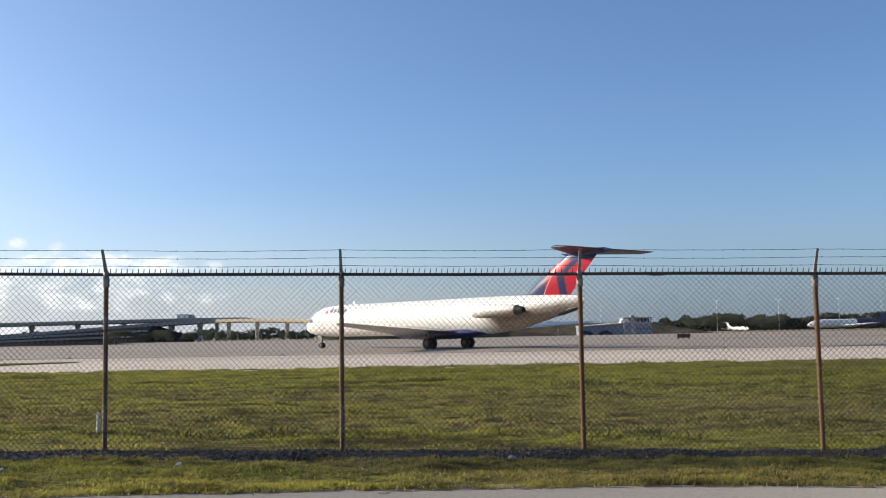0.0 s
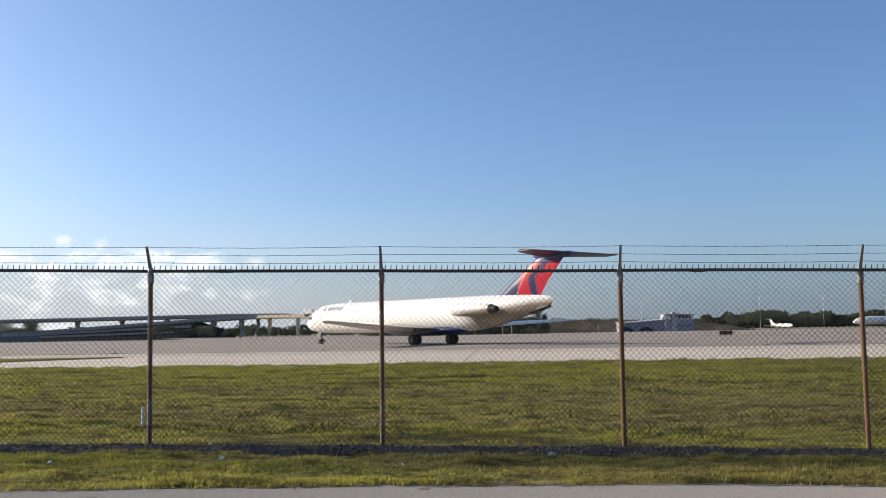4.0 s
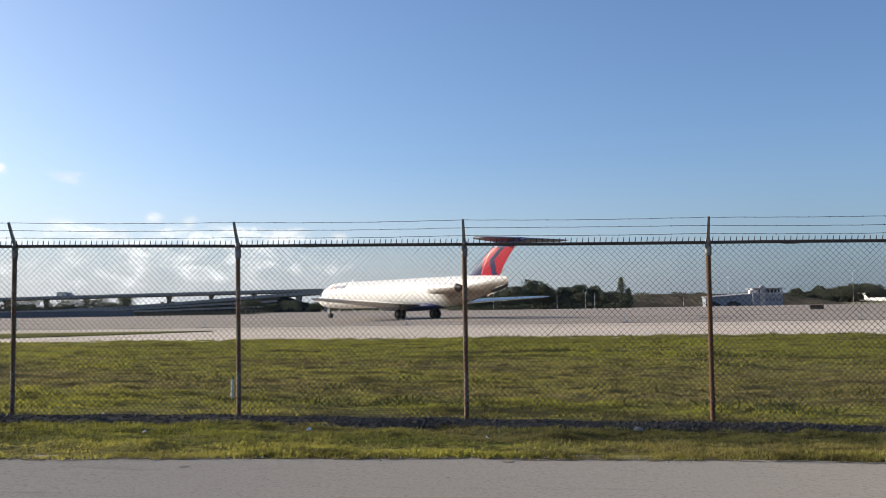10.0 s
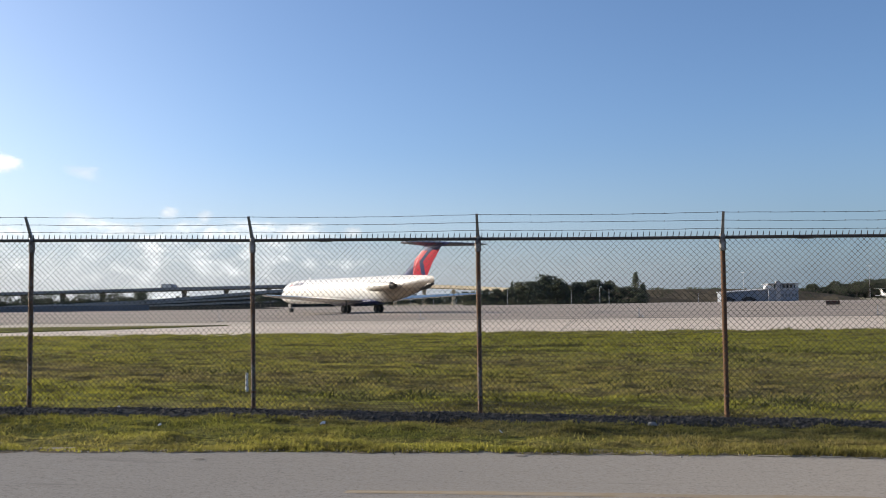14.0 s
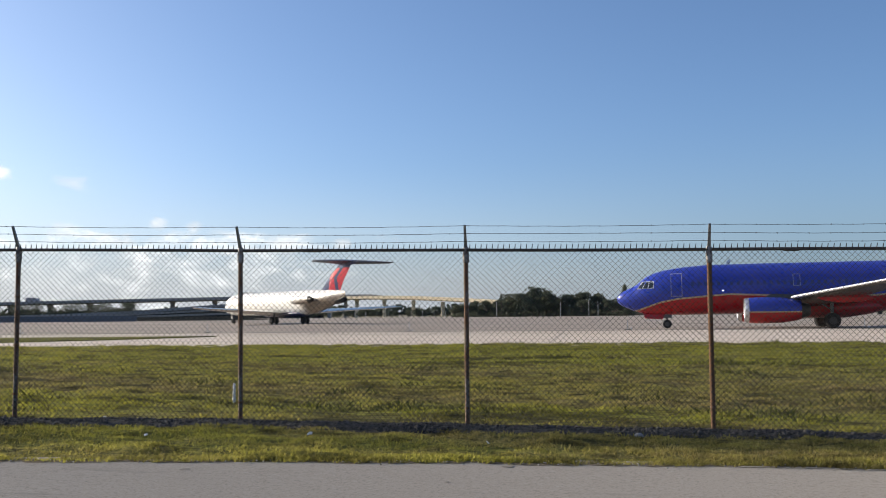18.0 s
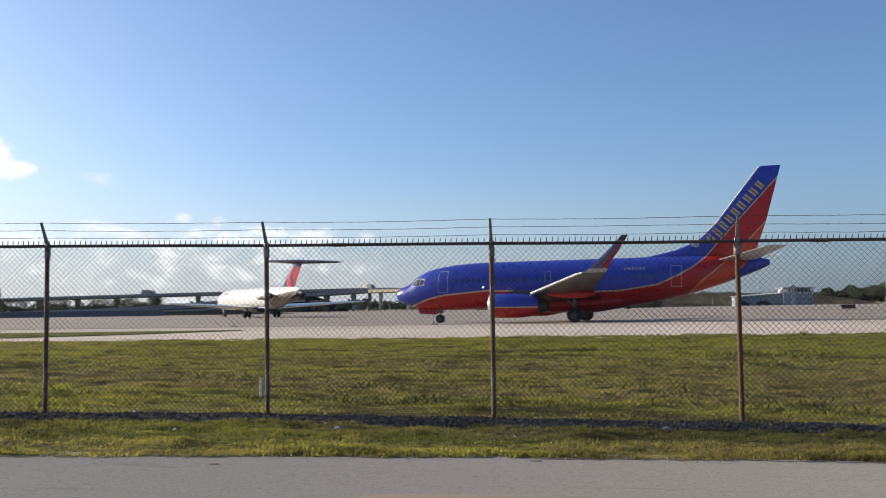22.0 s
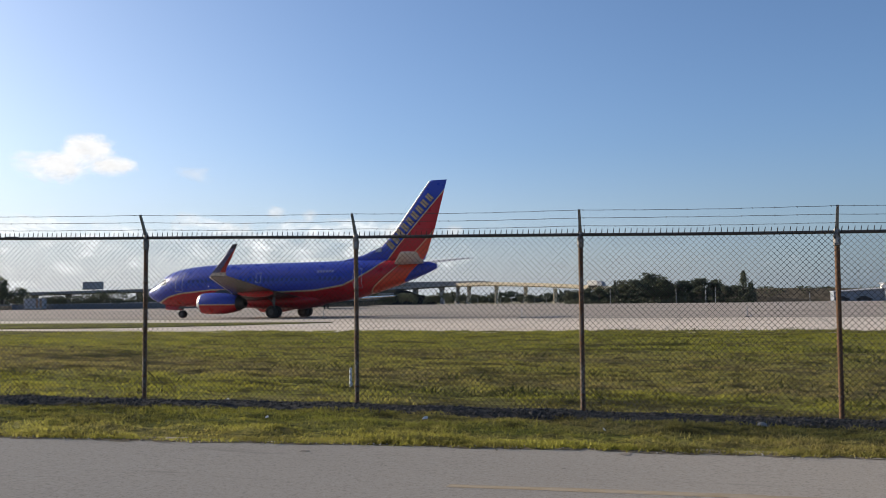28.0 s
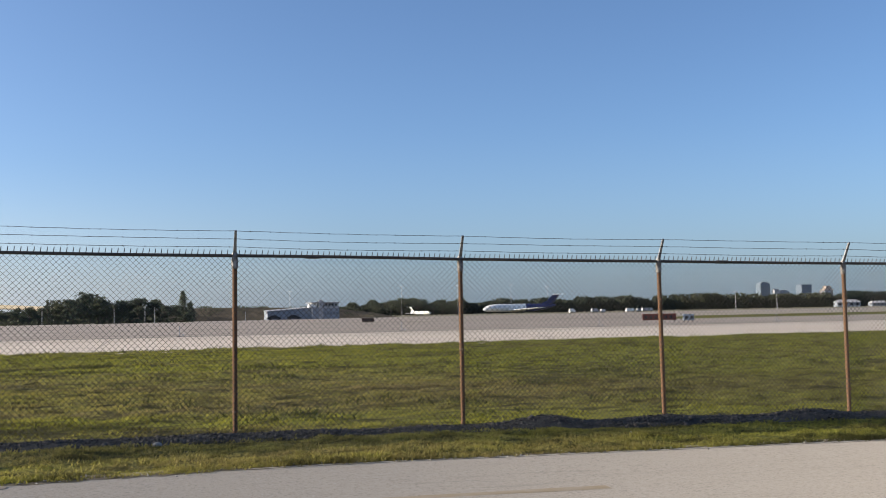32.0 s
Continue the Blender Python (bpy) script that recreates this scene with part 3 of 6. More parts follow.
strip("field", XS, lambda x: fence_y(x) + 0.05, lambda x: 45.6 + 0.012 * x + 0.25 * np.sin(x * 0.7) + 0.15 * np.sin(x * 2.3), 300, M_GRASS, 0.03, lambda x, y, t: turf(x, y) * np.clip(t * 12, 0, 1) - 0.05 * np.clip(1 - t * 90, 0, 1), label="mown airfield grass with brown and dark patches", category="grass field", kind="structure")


def crown(x, y, t):
    """The near lane rises to a low crest at its far side and falls off behind it."""
    return np.interp(y, [45.6, 60.0, 61.0, 66.0], [0.0, 0.35, 0.35, 0.0])


strip("apron_near", [-400, -200, -100, 0, 100, 200, 400], lambda x: 0 * x + 44.0, lambda x: 0 * x + 60.5, 34, M_LIGHT_CONC, 0.0, crown, label="pale concrete taxiway along the grass", category="taxiway", kind="structure")
strip("apron_far", [-400, -200, -100, 0, 100, 200, 400], lambda x: 0 * x + 60.5, lambda x: 0 * x + 315.0, 256, M_DARK_CONC, 0.0, crown, label="older brownish concrete taxiway and apron", category="taxiway", kind="structure")
strip("shoulder_joint", [-400, -200, -100, 0, 100, 200, 400], lambda x: 0 * x + 59.35, lambda x: 0 * x + 60.35, 3, M_JOINT, 0.006, crown, label="dark sealed joint along the crest of the taxiway", category="joint", kind="structure")
strip("verge_behind", [-160, -60, -20, 0, 20, 60, 160], lambda x: 0 * x - 90, lambda x: 0 * x - 5.9, 8, M_GRASS, 0.02, label="grass strip on the far side of the road", category="grass", kind="structure")


def outline_sheet(name, pts, z, material, **tags):
    ob = new(name, Geo().add([(x, y, z) for x, y in pts], [tuple(range(len(pts)))]).mesh(name, material))
    return tagged(ob, **tags)


island = Geo()
pts = [(-24.0, 54.7), (-29.0, 51.55), (-35.1, 48.85), (-44.5, 47.7), (-67.9, 47.5), (-164.8, 47.5), (-164.8, 53.6), (-53.7, 53.95), (-39.9, 54.0), (-31.0, 54.35)]
island.loft([[(x, y, float(crown(x, y, 0)) - 0.05) for x, y in pts], [(x * 0.998 - 0.1, y, float(crown(x, y, 0)) + 0.05) for x, y in pts]], False, True)
solid("grass_island", island, M_GRASS, "tapering grass island between two taxiway lanes", "grass island", kind="structure")
far_strip = Geo()
far_strip.loft([[(60, 118, 0), (400, 118, 0), (400, 150, 0), (85, 150, 0)], [(60.5, 118.3, 0.05), (400, 118.3, 0.05), (400, 149.7, 0.05), (85, 149.7, 0.05)]], False, True)
solid("grass_island_far", far_strip, M_GRASS, "strip of grass between far taxiways", "grass island", kind="structure")

# the worn yellow edge line starts a little way along the road
line = Geo()
for a in np.arange(-2.8, 3.2, 0.8):
    w = 0.070 + 0.012 * math.sin(a * 3)
    ys = [float(road_edge(x)) - 2.05 for x in (a, a + 0.8)]
    zs = [float(gz(a, 8)) + 0.002, float(gz(a + 0.8, 8)) + 0.002]
    line.add([(a, ys[0] - w, zs[0]), (a + 0.8, ys[1] - w, zs[1]), (a + 0.8, ys[1] + w, zs[1]), (a, ys[0] + w, zs[0])], [(0, 1, 2, 3)])
solid("road_line", line, M_YELLOW, "short worn stretch of yellow edge line on the road", "road marking", kind="structure")

# gravel mound under the fence
GX = np.arange(-20, 22, 0.12)


def mound(x, y, t):
    top = np.sin(np.pi * t) ** 0.8
    return top * (0.060 + 0.008 * np.sin(x * 1.7) + 0.010 * np.sin(x * 4.3 + 1) + 0.09 * np.exp(-((x - 4.8) / 0.45) ** 2) + 0.07 * np.exp(-((x - 6.6) / 0.5) ** 2) + 0.06 * np.exp(-((x - 8.9) / 0.6) ** 2)) + wave(x, y, 23.0, 0.008) * top


strip("gravel_bed", GX, lambda x: fence_y(x) - 0.76 + 0.05 * np.sin(x * 1.3) + 0.03 * np.sin(x * 3.7), lambda x: fence_y(x) + 0.17 + 0.04 * np.sin(x * 1.9), 14, M_GRAVEL, 0.0, mound, label="dark crushed gravel mound under the fence", category="gravel", kind="stuff")
rng = np.random.default_rng(5)
n = 15000
x = rng.uniform(-20, 21, n)
t = rng.beta(1.6, 1.6, n)
y = fence_y(x) - 0.78 + 0.98 * t
z = gz(x, y) + mound(x, y, np.clip(t, 0, 1)) + 0.004
size = rng.uniform(0.008, 0.024, n) * np.where(rng.random(n) > 0.95, 1.9, 1)
base = np.array([(1, 0, 0), (-1, 0, 0), (0, 1, 0), (0, -1, 0), (0, 0, 0.8), (0, 0, -0.8)])
v = (np.stack([x, y, z], 1)[:, None] + base[None] * size[:, None, None] * rng.uniform(0.6, 1.3, (n, 6, 1))).reshape(-1, 3)
tri = np.array([(0, 2, 4), (2, 1, 4), (1, 3, 4), (3, 0, 4), (2, 0, 5), (1, 2, 5), (3, 1, 5), (0, 3, 5)])
f = (np.arange(n)[:, None, None] * 6 + tri[None]).reshape(-1, 3)
tagged(new("gravel", sheet("gravel", v, f, M_ROCK)), "loose dark crushed stones under the fence", "gravel", kind="stuff")


def blades(name, x, y, z, height, width, lean, label, material=None):
    keep = rng.random(len(x)) < 0.45 + 1.2 * lumps(x * 0.8, y, 0.50, 2) * lumps(x, y, 2.3, 1) * 1.6
    x, y, z = x[keep], y[keep], z[keep]
    k = len(x)
    a = rng.uniform(0, 2 * np.pi, k)
    height = height * (0.6 + 0.8 * lumps(x * 0.8, y, 0.50, 2))
    h, w = height * rng.uniform(0.5, 1.3, k), width * rng.uniform(0.7, 1.3, k)
    dx, dy = np.cos(a), np.sin(a)
    ox, oy = rng.normal(0, lean, k) * h, rng.normal(0, lean, k) * h
    p = np.stack([np.stack([x - dx * w, y - dy * w, z], 1), np.stack([x + dx * w, y + dy * w, z], 1), np.stack([x + ox + dx * w * 0.4, y + oy + dy * w * 0.4, z + h], 1), np.stack([x + ox - dx * w * 0.4, y + oy - dy * w * 0.4, z + h * 0.94], 1)], 1)
    tagged(new(name, sheet(name, p.reshape(-1, 3), np.arange(4 * k).reshape(-1, 4), material or M_BLADE)), label, "grass", kind="stuff")


def tufts(count, x0, x1, lo, hi, spread, per):
    cx = rng.uniform(x0, x1, count)
    cy = lo(cx) + (hi(cx) - lo(cx)) * rng.random(count)
    x = np.repeat(cx, per) + rng.normal(0, spread, count * per)
    y = np.repeat(cy, per) + rng.normal(0, spread, count * per)
    return x, y


x, y = tufts(11000, -17, 17, lambda x: road_edge(x) + 0.04, lambda x: fence_y(x) - 0.72, 0.06, 9)
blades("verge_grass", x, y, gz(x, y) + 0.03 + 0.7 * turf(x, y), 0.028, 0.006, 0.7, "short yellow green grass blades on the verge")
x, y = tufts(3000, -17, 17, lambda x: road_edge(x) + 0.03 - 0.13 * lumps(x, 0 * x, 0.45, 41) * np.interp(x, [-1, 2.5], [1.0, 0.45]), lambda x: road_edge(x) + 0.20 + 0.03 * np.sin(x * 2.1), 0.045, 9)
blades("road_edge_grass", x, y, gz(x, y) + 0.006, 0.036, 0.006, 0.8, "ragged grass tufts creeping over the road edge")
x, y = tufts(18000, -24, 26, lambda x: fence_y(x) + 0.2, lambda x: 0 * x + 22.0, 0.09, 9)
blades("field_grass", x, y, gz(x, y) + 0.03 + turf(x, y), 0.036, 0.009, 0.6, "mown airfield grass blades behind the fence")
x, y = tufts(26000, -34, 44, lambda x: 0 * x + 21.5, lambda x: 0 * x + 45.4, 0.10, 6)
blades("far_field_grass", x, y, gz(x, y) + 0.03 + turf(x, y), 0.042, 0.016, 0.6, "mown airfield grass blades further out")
# taller dark weeds in a few spots
wx, wy = [], []
for cx, cy, sx, sy, k in ((2.7, 28.0, 1.1, 0.5, 500), (-14.8, 31, 1.0, 0.6, 260), (-4.2, 14.6, 0.9, 0.2, 260), (1.9, 14.5, 0.5, 0.2, 120), (9, 33, 1.6, 0.6, 300), (20, 36, 2.5, 0.8, 400), (-1.0, 45.3, 6, 0.12, 400), (12, 45.5, 8, 0.12, 500), (14, 25, 2.4, 1.0, 400), (-9, 19, 1.6, 0.5, 260)):
    wx.append(rng.normal(cx, sx, k))
    wy.append(rng.normal(cy, sy, k))
spots = np.random.default_rng(77)
for k in range(90):
    cx, cy = spots.uniform(-22, 24), 14.6 + 29 * spots.random() ** 1.3
    wx.append(spots.normal(cx, spots.uniform(0.25, 0.8), 70))
    wy.append(spots.normal(cy, spots.uniform(0.08, 0.25), 70))
x, y = np.concatenate(wx), np.concatenate(wy)
ok = y > fence_y(x) + 0.3
x, y = x[ok], y[ok]
blades("tall_weeds", x, y, gz(x, y) + 0.02 + turf(x, y), 0.085, 0.014, 0.7, "taller dark green weeds standing in clumps", M_WEED)

strip("road_edge_soil", np.arange(-20, 22, 0.06), lambda x: road_edge(x) + 0.04 - (0.12 * lumps(x, 0 * x, 0.40, 31) + 0.12 * lumps(x, 0 * x, 0.11, 32)) * np.interp(x, [-1, 2.5], [1.0, 0.2]), lambda x: road_edge(x) + 0.12, 4, M_SOIL, 0.003, label="dark soil washed over the broken road edge", category="soil", kind="structure")
strip("road_edge_lip", np.arange(0.6, 22, 0.15), lambda x: road_edge(x) - 0.065 + 0.012 * np.sin(x * 3.1), lambda x: road_edge(x) - 0.018, 3, M_LIP, 0.005, label="pale worn lip along the asphalt edge", category="road edge", kind="structure")
for cx, cy, w, d in ((-1.62, 9.86, 0.055, 0.075), (-2.05, 8.90, 0.018, 0.03), (-4.6, 9.05, 0.05, 0.05)):
    ring_ = [(cx + w * (1 + 0.25 * math.sin(3 * a + cx)) * math.cos(a), cy + d * (1 + 0.2 * math.sin(2 * a)) * math.sin(a)) for a in np.linspace(0, 2 * math.pi, 12, endpoint=False)]
    outline_sheet("tar_spot", ring_, float(gz(cx, cy)) + 0.005, M_JOINT, label="small dark tar spot on the worn asphalt", category="tar spot", kind="structure")
# crumbs of broken asphalt and pale debris along the road edge
n = 700
x = rng.uniform(-17, 17, n)
y = road_edge(x) + rng.normal(-0.02, 0.09, n)
size = rng.uniform(0.004, 0.013, n)
z = gz(x, y) + 0.014
v = (np.stack([x, y, z], 1)[:, None] + base[None] * size[:, None, None] * rng.uniform(0.5, 1.3, (n, 6, 1))).reshape(-1, 3)
f = (np.arange(n)[:, None, None] * 6 + tri[None]).reshape(-1, 3)
tagged(new("road_edge_debris", sheet("road_edge_debris", v, f, M_CRUMB)), "pale crumbs and broken asphalt along the road edge", "debris", kind="stuff")

seam = [(1, 110.4), (9, 109.3), (24, 108.4), (24, 109.4), (9, 110.4), (1, 110.9)]
outline_sheet("apron_seam", seam, 0.006, M_BERM, label="dark sealed seam across the old concrete", category="seam", kind="structure")
rim = [(16, 156.6), (35, 152.2), (60, 146.5), (86, 143), (86, 147), (60, 149), (35, 154.6), (16, 158)]
outline_sheet("apron_grass_edge", rim, 0.03, M_GRASS, label="thin strip of grass along the taxiway edge", category="grass strip", kind="structure")


# ---- fence ----
HIGH = 2.3


def post_point(i, up=HIGH):
    x, y = FENCE[i]
    return Vector((x, y, float(gz(x, y)) + up))


def chain_link(width, height, pitch=0.0363, radius=0.0047):
    """Woven zigzag wires that hook into each other, with twisted ends that stand above the rail."""
    count, step = int(round(width / pitch)), 0.0365
    rows = int(height / step)
    verts, faces, sides = [], [], 3
    for i in range(count + 1):
        x0 = i * pitch - width / 2
        pts = [(x0 + (pitch * 0.52 if (k + i) % 2 else -pitch * 0.52), 0.003 * (1 if (k + i) % 2 else -1), k * step, radius) for k in range(rows + 1)]
        if (rows + i) % 2:
            end = pts[-1]
            pts += [(end[0] + 0.004, 0.004, end[2] + 0.03, radius * 1.5), (end[0] + 0.010, -0.004, end[2] + 0.072, radius * 1.1)]
        for k, p in enumerate(pts):
            b = len(verts)
            for j in range(sides):
                a = 2 * math.pi * j / sides
                verts.append((p[0] + p[3] * math.cos(a), p[1] + p[3] * math.sin(a), p[2]))
            if k:
                for j in range(sides):
                    q = (j + 1) % sides
                    faces.append((b - sides + j, b - sides + q, b + q, b + j))
    return sheet("chain_link_fabric", verts, faces, M_WIRE)


fence = thing("chain_link_fence", "rusted chain link airfield fence topped with three barbed wires", "fence")
fabric = chain_link(3.05, HIGH)
post_geo = Geo()
post_geo.tube([(0, 0, -0.3), (0, 0, HIGH + 0.0)], 0.031, 12)
post_mesh = post_geo.mesh("post", M_RUST, 40)
cap_geo = Geo()
cap_geo.tube([(0, 0, HIGH - 0.17), (0, 0, HIGH - 0.16), (0, 0, HIGH - 0.05), (0, 0, HIGH - 0.03), (0, 0, HIGH + 0.03), (0, 0, HIGH + 0.05)], [0.033, 0.042, 0.043, 0.038, 0.036, 0.02], 12)
cap_mesh = cap_geo.mesh("post_cap", M_COLLAR, 40)
arm_geo = Geo()
ARM = Vector((0, -0.15, 0.298))
arm_geo.loft([[(-0.02 * s, o - 0.012 * s, HIGH + 0.01 + u), (0.02 * s, o - 0.012 * s, HIGH + 0.01 + u), (0.02 * s, o + 0.012 * s, HIGH + 0.02 + u), (-0.02 * s, o + 0.012 * s, HIGH + 0.02 + u)] for o, u, s in ((0, 0, 1.15), (-0.07, 0.138, 0.9), (-0.15, 0.298, 0.75))])
arm_mesh = arm_geo.mesh("barbed_wire_arm", M_ARM)
band_geo = Geo()
band_geo.tube([(0, 0, -0.012), (0, 0, 0.012)], 0.035, 12)
band_geo.box(-0.01, -0.06, -0.01, 0.01, -0.03, 0.01)
band_mesh = band_geo.mesh("tension_band", M_RUST)
random.seed(3)
for i, (x, y) in enumerate(FENCE):
    post = part("post", post_mesh, None, fence)
    post.matrix_basis = pose(x, y, float(gz(x, y)), random.uniform(-0.5, 0.5), random.uniform(-0.3, 0.3), random.uniform(-6, 6))
    part("post_cap", cap_mesh, None, post)
    part("barbed_wire_arm", arm_mesh, None, post, "pressed steel arm leaning outward")
    for h in (0.35, 1.0, 1.65):
        band = part("tension_band", band_mesh, None, post)
        band.location = (0, 0, h + 0.1 * math.sin(i))
for i in range(len(FENCE) - 1):
    a, b = post_point(i), post_point(i + 1)
    mid, d = (a + b) / 2, b - a
    yaw, tilt = math.degrees(math.atan2(d.y, d.x)), math.degrees(math.atan2(d.z, math.hypot(d.x, d.y)))
    panel = part("chain_link_fabric", fabric, None, fence)
    panel.matrix_basis = pose(mid.x, mid.y - 0.036, mid.z - HIGH, 0, -tilt, yaw) @ Matrix.Diagonal(((b - a).length / 3.05, 1, 1, 1))
    rail = Geo()
    sag = 0.006 * math.sin(i * 2.3)
    rail.tube([a.lerp(b, k / 6) + Vector((0, 0, sag * math.sin(math.pi * k / 6))) for k in range(7)], 0.0215, 10)
    part("top_rail", rail, M_RAIL, fence, smooth=40)
    if i % 2 == 0:
        sleeve = Geo()
        sleeve.tube([a.lerp(b, 0.30), a.lerp(b, 0.36)], 0.0255, 10)
        part("rail_sleeve", sleeve, M_RAIL, fence)
    tension = Geo()
    ga, gb = a - Vector((0, 0.036, HIGH - 0.05)), b - Vector((0, 0.036, HIGH - 0.05))
    tension.tube([ga, ga.lerp(gb, 0.5) - Vector((0, 0, 0.01)), gb], 0.003, 4)
    part("tension_wire", tension, M_WIRE, fence)
    for k in (1, 2, 3):
        wire = Geo()
        off = ARM * (k / 3.05) + Vector((0, -0.012, 0.012))
        droop = random.uniform(0.003, 0.016)
        pts = []
        for s in range(25):
            u = s / 24
            pts.append(a.lerp(b, u) + off + Vector((0, 0, -droop * math.sin(math.pi * u) + 0.002 * math.sin(u * 37 + i + k))))
        wire.tube(pts, 0.0028, 4)
        for s in range(24):
            u = (s + 0.5) / 24
            p = a.lerp(b, u) + off + Vector((0, 0, -droop * math.sin(math.pi * u)))
            g = s * 1.9 + i
            q = Vector((0.006, 0.010 * math.cos(g), 0.010 * math.sin(g)))
            wire.tube([p - q, p + q], 0.002, 3)
            wire.tube([p + Vector((0.008, -q.y, q.z)), p - Vector((-0.004, -q.y, q.z))], 0.0022, 3)
        part("barbed_wire", wire, M_WIRE, fence)

pipe = thing("marker_pipe", "white plastic marker pipe standing in the grass by a post", "pipe", at=pose(-6.6, 15.1, float(gz(-6.6, 15.1))))
g = Geo()
g.tube([(0, 0, -0.1), (0, 0, 0.31), (0, 0, 0.33)], [0.022, 0.022, 0.017], 12)
part("pipe", g, M_PVC, pipe, smooth=40)
g = Geo()
g.tube([(0, 0, 0.06), (0, 0, 0.09)], 0.03, 12)
part("collar", g, M_PVC, pipe)
g = Geo()
g.loft([[(0.06 * math.cos(a) * s, 0.035 * math.sin(a) * s, z * 0.7) for a in [k * math.pi / 4 + 0.2 * math.sin(3 * k) for k in range(8)]] for z, s in ((0, 0.8), (0.03, 1.0), (0.06, 0.8), (0.075, 0.3))])
solid("pale_stone", g, M_STONE, "pale broken stone lying on the gravel", "stone", at=pose(-0.33, 12.2, float(gz(-0.33, 12.2)) + 0.02, 0, 6, 20), smooth=60)
for px, py, s, r in ((-4.17, 11.5, 0.035, 10), (-7.4, 12.55, 0.03, 70), (-6.0, 11.0, 0.02, 40), (5.4, 11.6, 0.024, 80), (-2.0, 11.2, 0.02, 120)):
    g = Geo()
    g.add([(-s, -s * 0.6, 0), (s, -s * 0.5, 0.01), (s * 0.9, s * 0.6, 0.03), (-s * 0.8, s * 0.7, 0.012), (0, 0, s), (-s, -s * 0.6, -0.004), (s, -s * 0.5, 0.006), (s * 0.9, s * 0.6, 0.026), (-s * 0.8, s * 0.7, 0.008)], [(0, 1, 4), (1, 2, 4), (2, 3, 4), (3, 0, 4), (5, 8, 7, 6), (0, 5, 6, 1), (1, 6, 7, 2), (2, 7, 8, 3), (3, 8, 5, 0)])
    solid("litter_scrap", g, M_PAPER, "crumpled pale scrap of litter in the grass", "litter", "litter on the verge", at=pose(px, py, float(gz(px, py)) + 0.035, 0, 0, r))

# taxiway edge markers, one every eighteen metres or so
marker = thing("edge_marker", "small taxiway edge marker stake on a flat base", "marker", "taxiway edge markers", at=pose(-13.6, 60.4, 0.35))
g = Geo()
g.tube([(0, 0, 0), (0, 0, 0.03), (0, 0, 0.05)], [0.16, 0.15, 0.05], 10)
part("base", g, M_BLACK, marker)
g = Geo()
g.tube([(0, 0, 0.04), (0, 0, 0.4), (0, 0, 0.62)], [0.028, 0.024, 0.024], 8)
part("stake", g, M_GREYWALL, marker)
g = Geo()
g.tube([(0, 0, 0.0), (0, 0, 0.03), (0, 0, 0.10), (0, 0, 0.12)], [0.03, 0.045, 0.04, 0.02], 10)
lamp = part("lamp_head", g, M_GREYWALL, marker)
lamp.location = (0.22, 0, 0.03)
for k in range(1, 9):
    copy_thing(marker, pose(-13.6 + 13.55 * (k if k < 6 else 5 - k), 60.4, 0.35))


# ---- aircraft ----
def ring(x, zc, ry, rz, n=28, flat=0.0):
    """One station of a body; flat squares the underside a little."""
    out = []
    for k in range(n):
        a = 2 * math.pi * k / n
        out.append((x, ry * math.sin(a), zc + rz * math.cos(a) * (1.0 + flat * (math.cos(a) < -0.3))))
    return out


def surface(stations, thick, camber=0.0):
    """A wing-like solid: stations of (lead x, trail x, y, z) with rounded nose and thin tail."""
    prof = [(0.0, 0.0), (0.02, 0.35), (0.10, 0.78), (0.30, 1.0), (0.60, 0.72), (1.0, 0.05), (1.0, -0.05), (0.60, -0.5), (0.30, -0.75), (0.10, -0.6), (0.02, -0.3)]
    g, rings = Geo(), []
    for (xl, xt, y, z), th in zip(stations, thick):
        c = xl - xt
        rings.append([(xl - u * c, y, z + 0.5 * th * c * w) for u, w in prof])
    g.loft(rings)
    return g


def upright(stations, thick):
    """A fin: stations of (lead x, trail x, z)."""
    prof = [(0.0, 0.0), (0.03, 0.4), (0.15, 0.85), (0.35, 1.0), (0.65, 0.7), (1.0, 0.06), (1.0, -0.06), (0.65, -0.7), (0.35, -1.0), (0.15, -0.85), (0.03, -0.4)]
    g, rings = Geo(), []
    for (xl, xt, z), th in zip(stations, thick):
        c = xl - xt
        rings.append([(xl - u * c, 0.5 * th * c * w, z) for u, w in prof])
    g.loft(rings)
    return g


def mirrored(g):
    h = Geo()
    h.v, h.f, h.m = [(x, -y, z) for x, y, z in g.v], [tuple(reversed(q)) for q in g.f], list(g.m)
    return h


def wheel_mesh(r, w):
    g = Geo()
    prof = [(-0.5, 0.55), (-0.5, 0.85), (-0.38, 0.97), (-0.2, 1.0), (0.2, 1.0), (0.38, 0.97), (0.5, 0.85), (0.5, 0.55), (0.3, 0.5), (-0.3, 0.5)]
    rings = [[(r * q * math.cos(2 * math.pi * k / 24), w * u, r * q * math.sin(2 * math.pi * k / 24)) for k in range(24)] for u, q in prof]
    rings.append(rings[0])
    g.loft(rings, False, False)
    tyre = g.mesh("tyre", M_TYRE, 50)
    h = Geo()
    h.loft([[(r * q * math.cos(2 * math.pi * k / 16), w * u, r * q * math.sin(2 * math.pi * k / 16)) for k in range(16)] for u, q in ((-0.42, 0.2), (-0.45, 0.3), (-0.3, 0.54), (0.3, 0.54), (0.45, 0.3), (0.42, 0.2))])
    for k in range(6):
        a = k * math.pi / 3
        h.box(r * 0.38 * math.cos(a) - 0.03, -0.46 * w, r * 0.38 * math.sin(a) - 0.03, r * 0.38 * math.cos(a) + 0.03, 0.46 * w, r * 0.38 * math.sin(a) + 0.03)
    rim = h.mesh("rim", M_RIM, 40)
    return tyre, rim


WHEELS = []  # every wheel, with its jet and its radius, for the motions


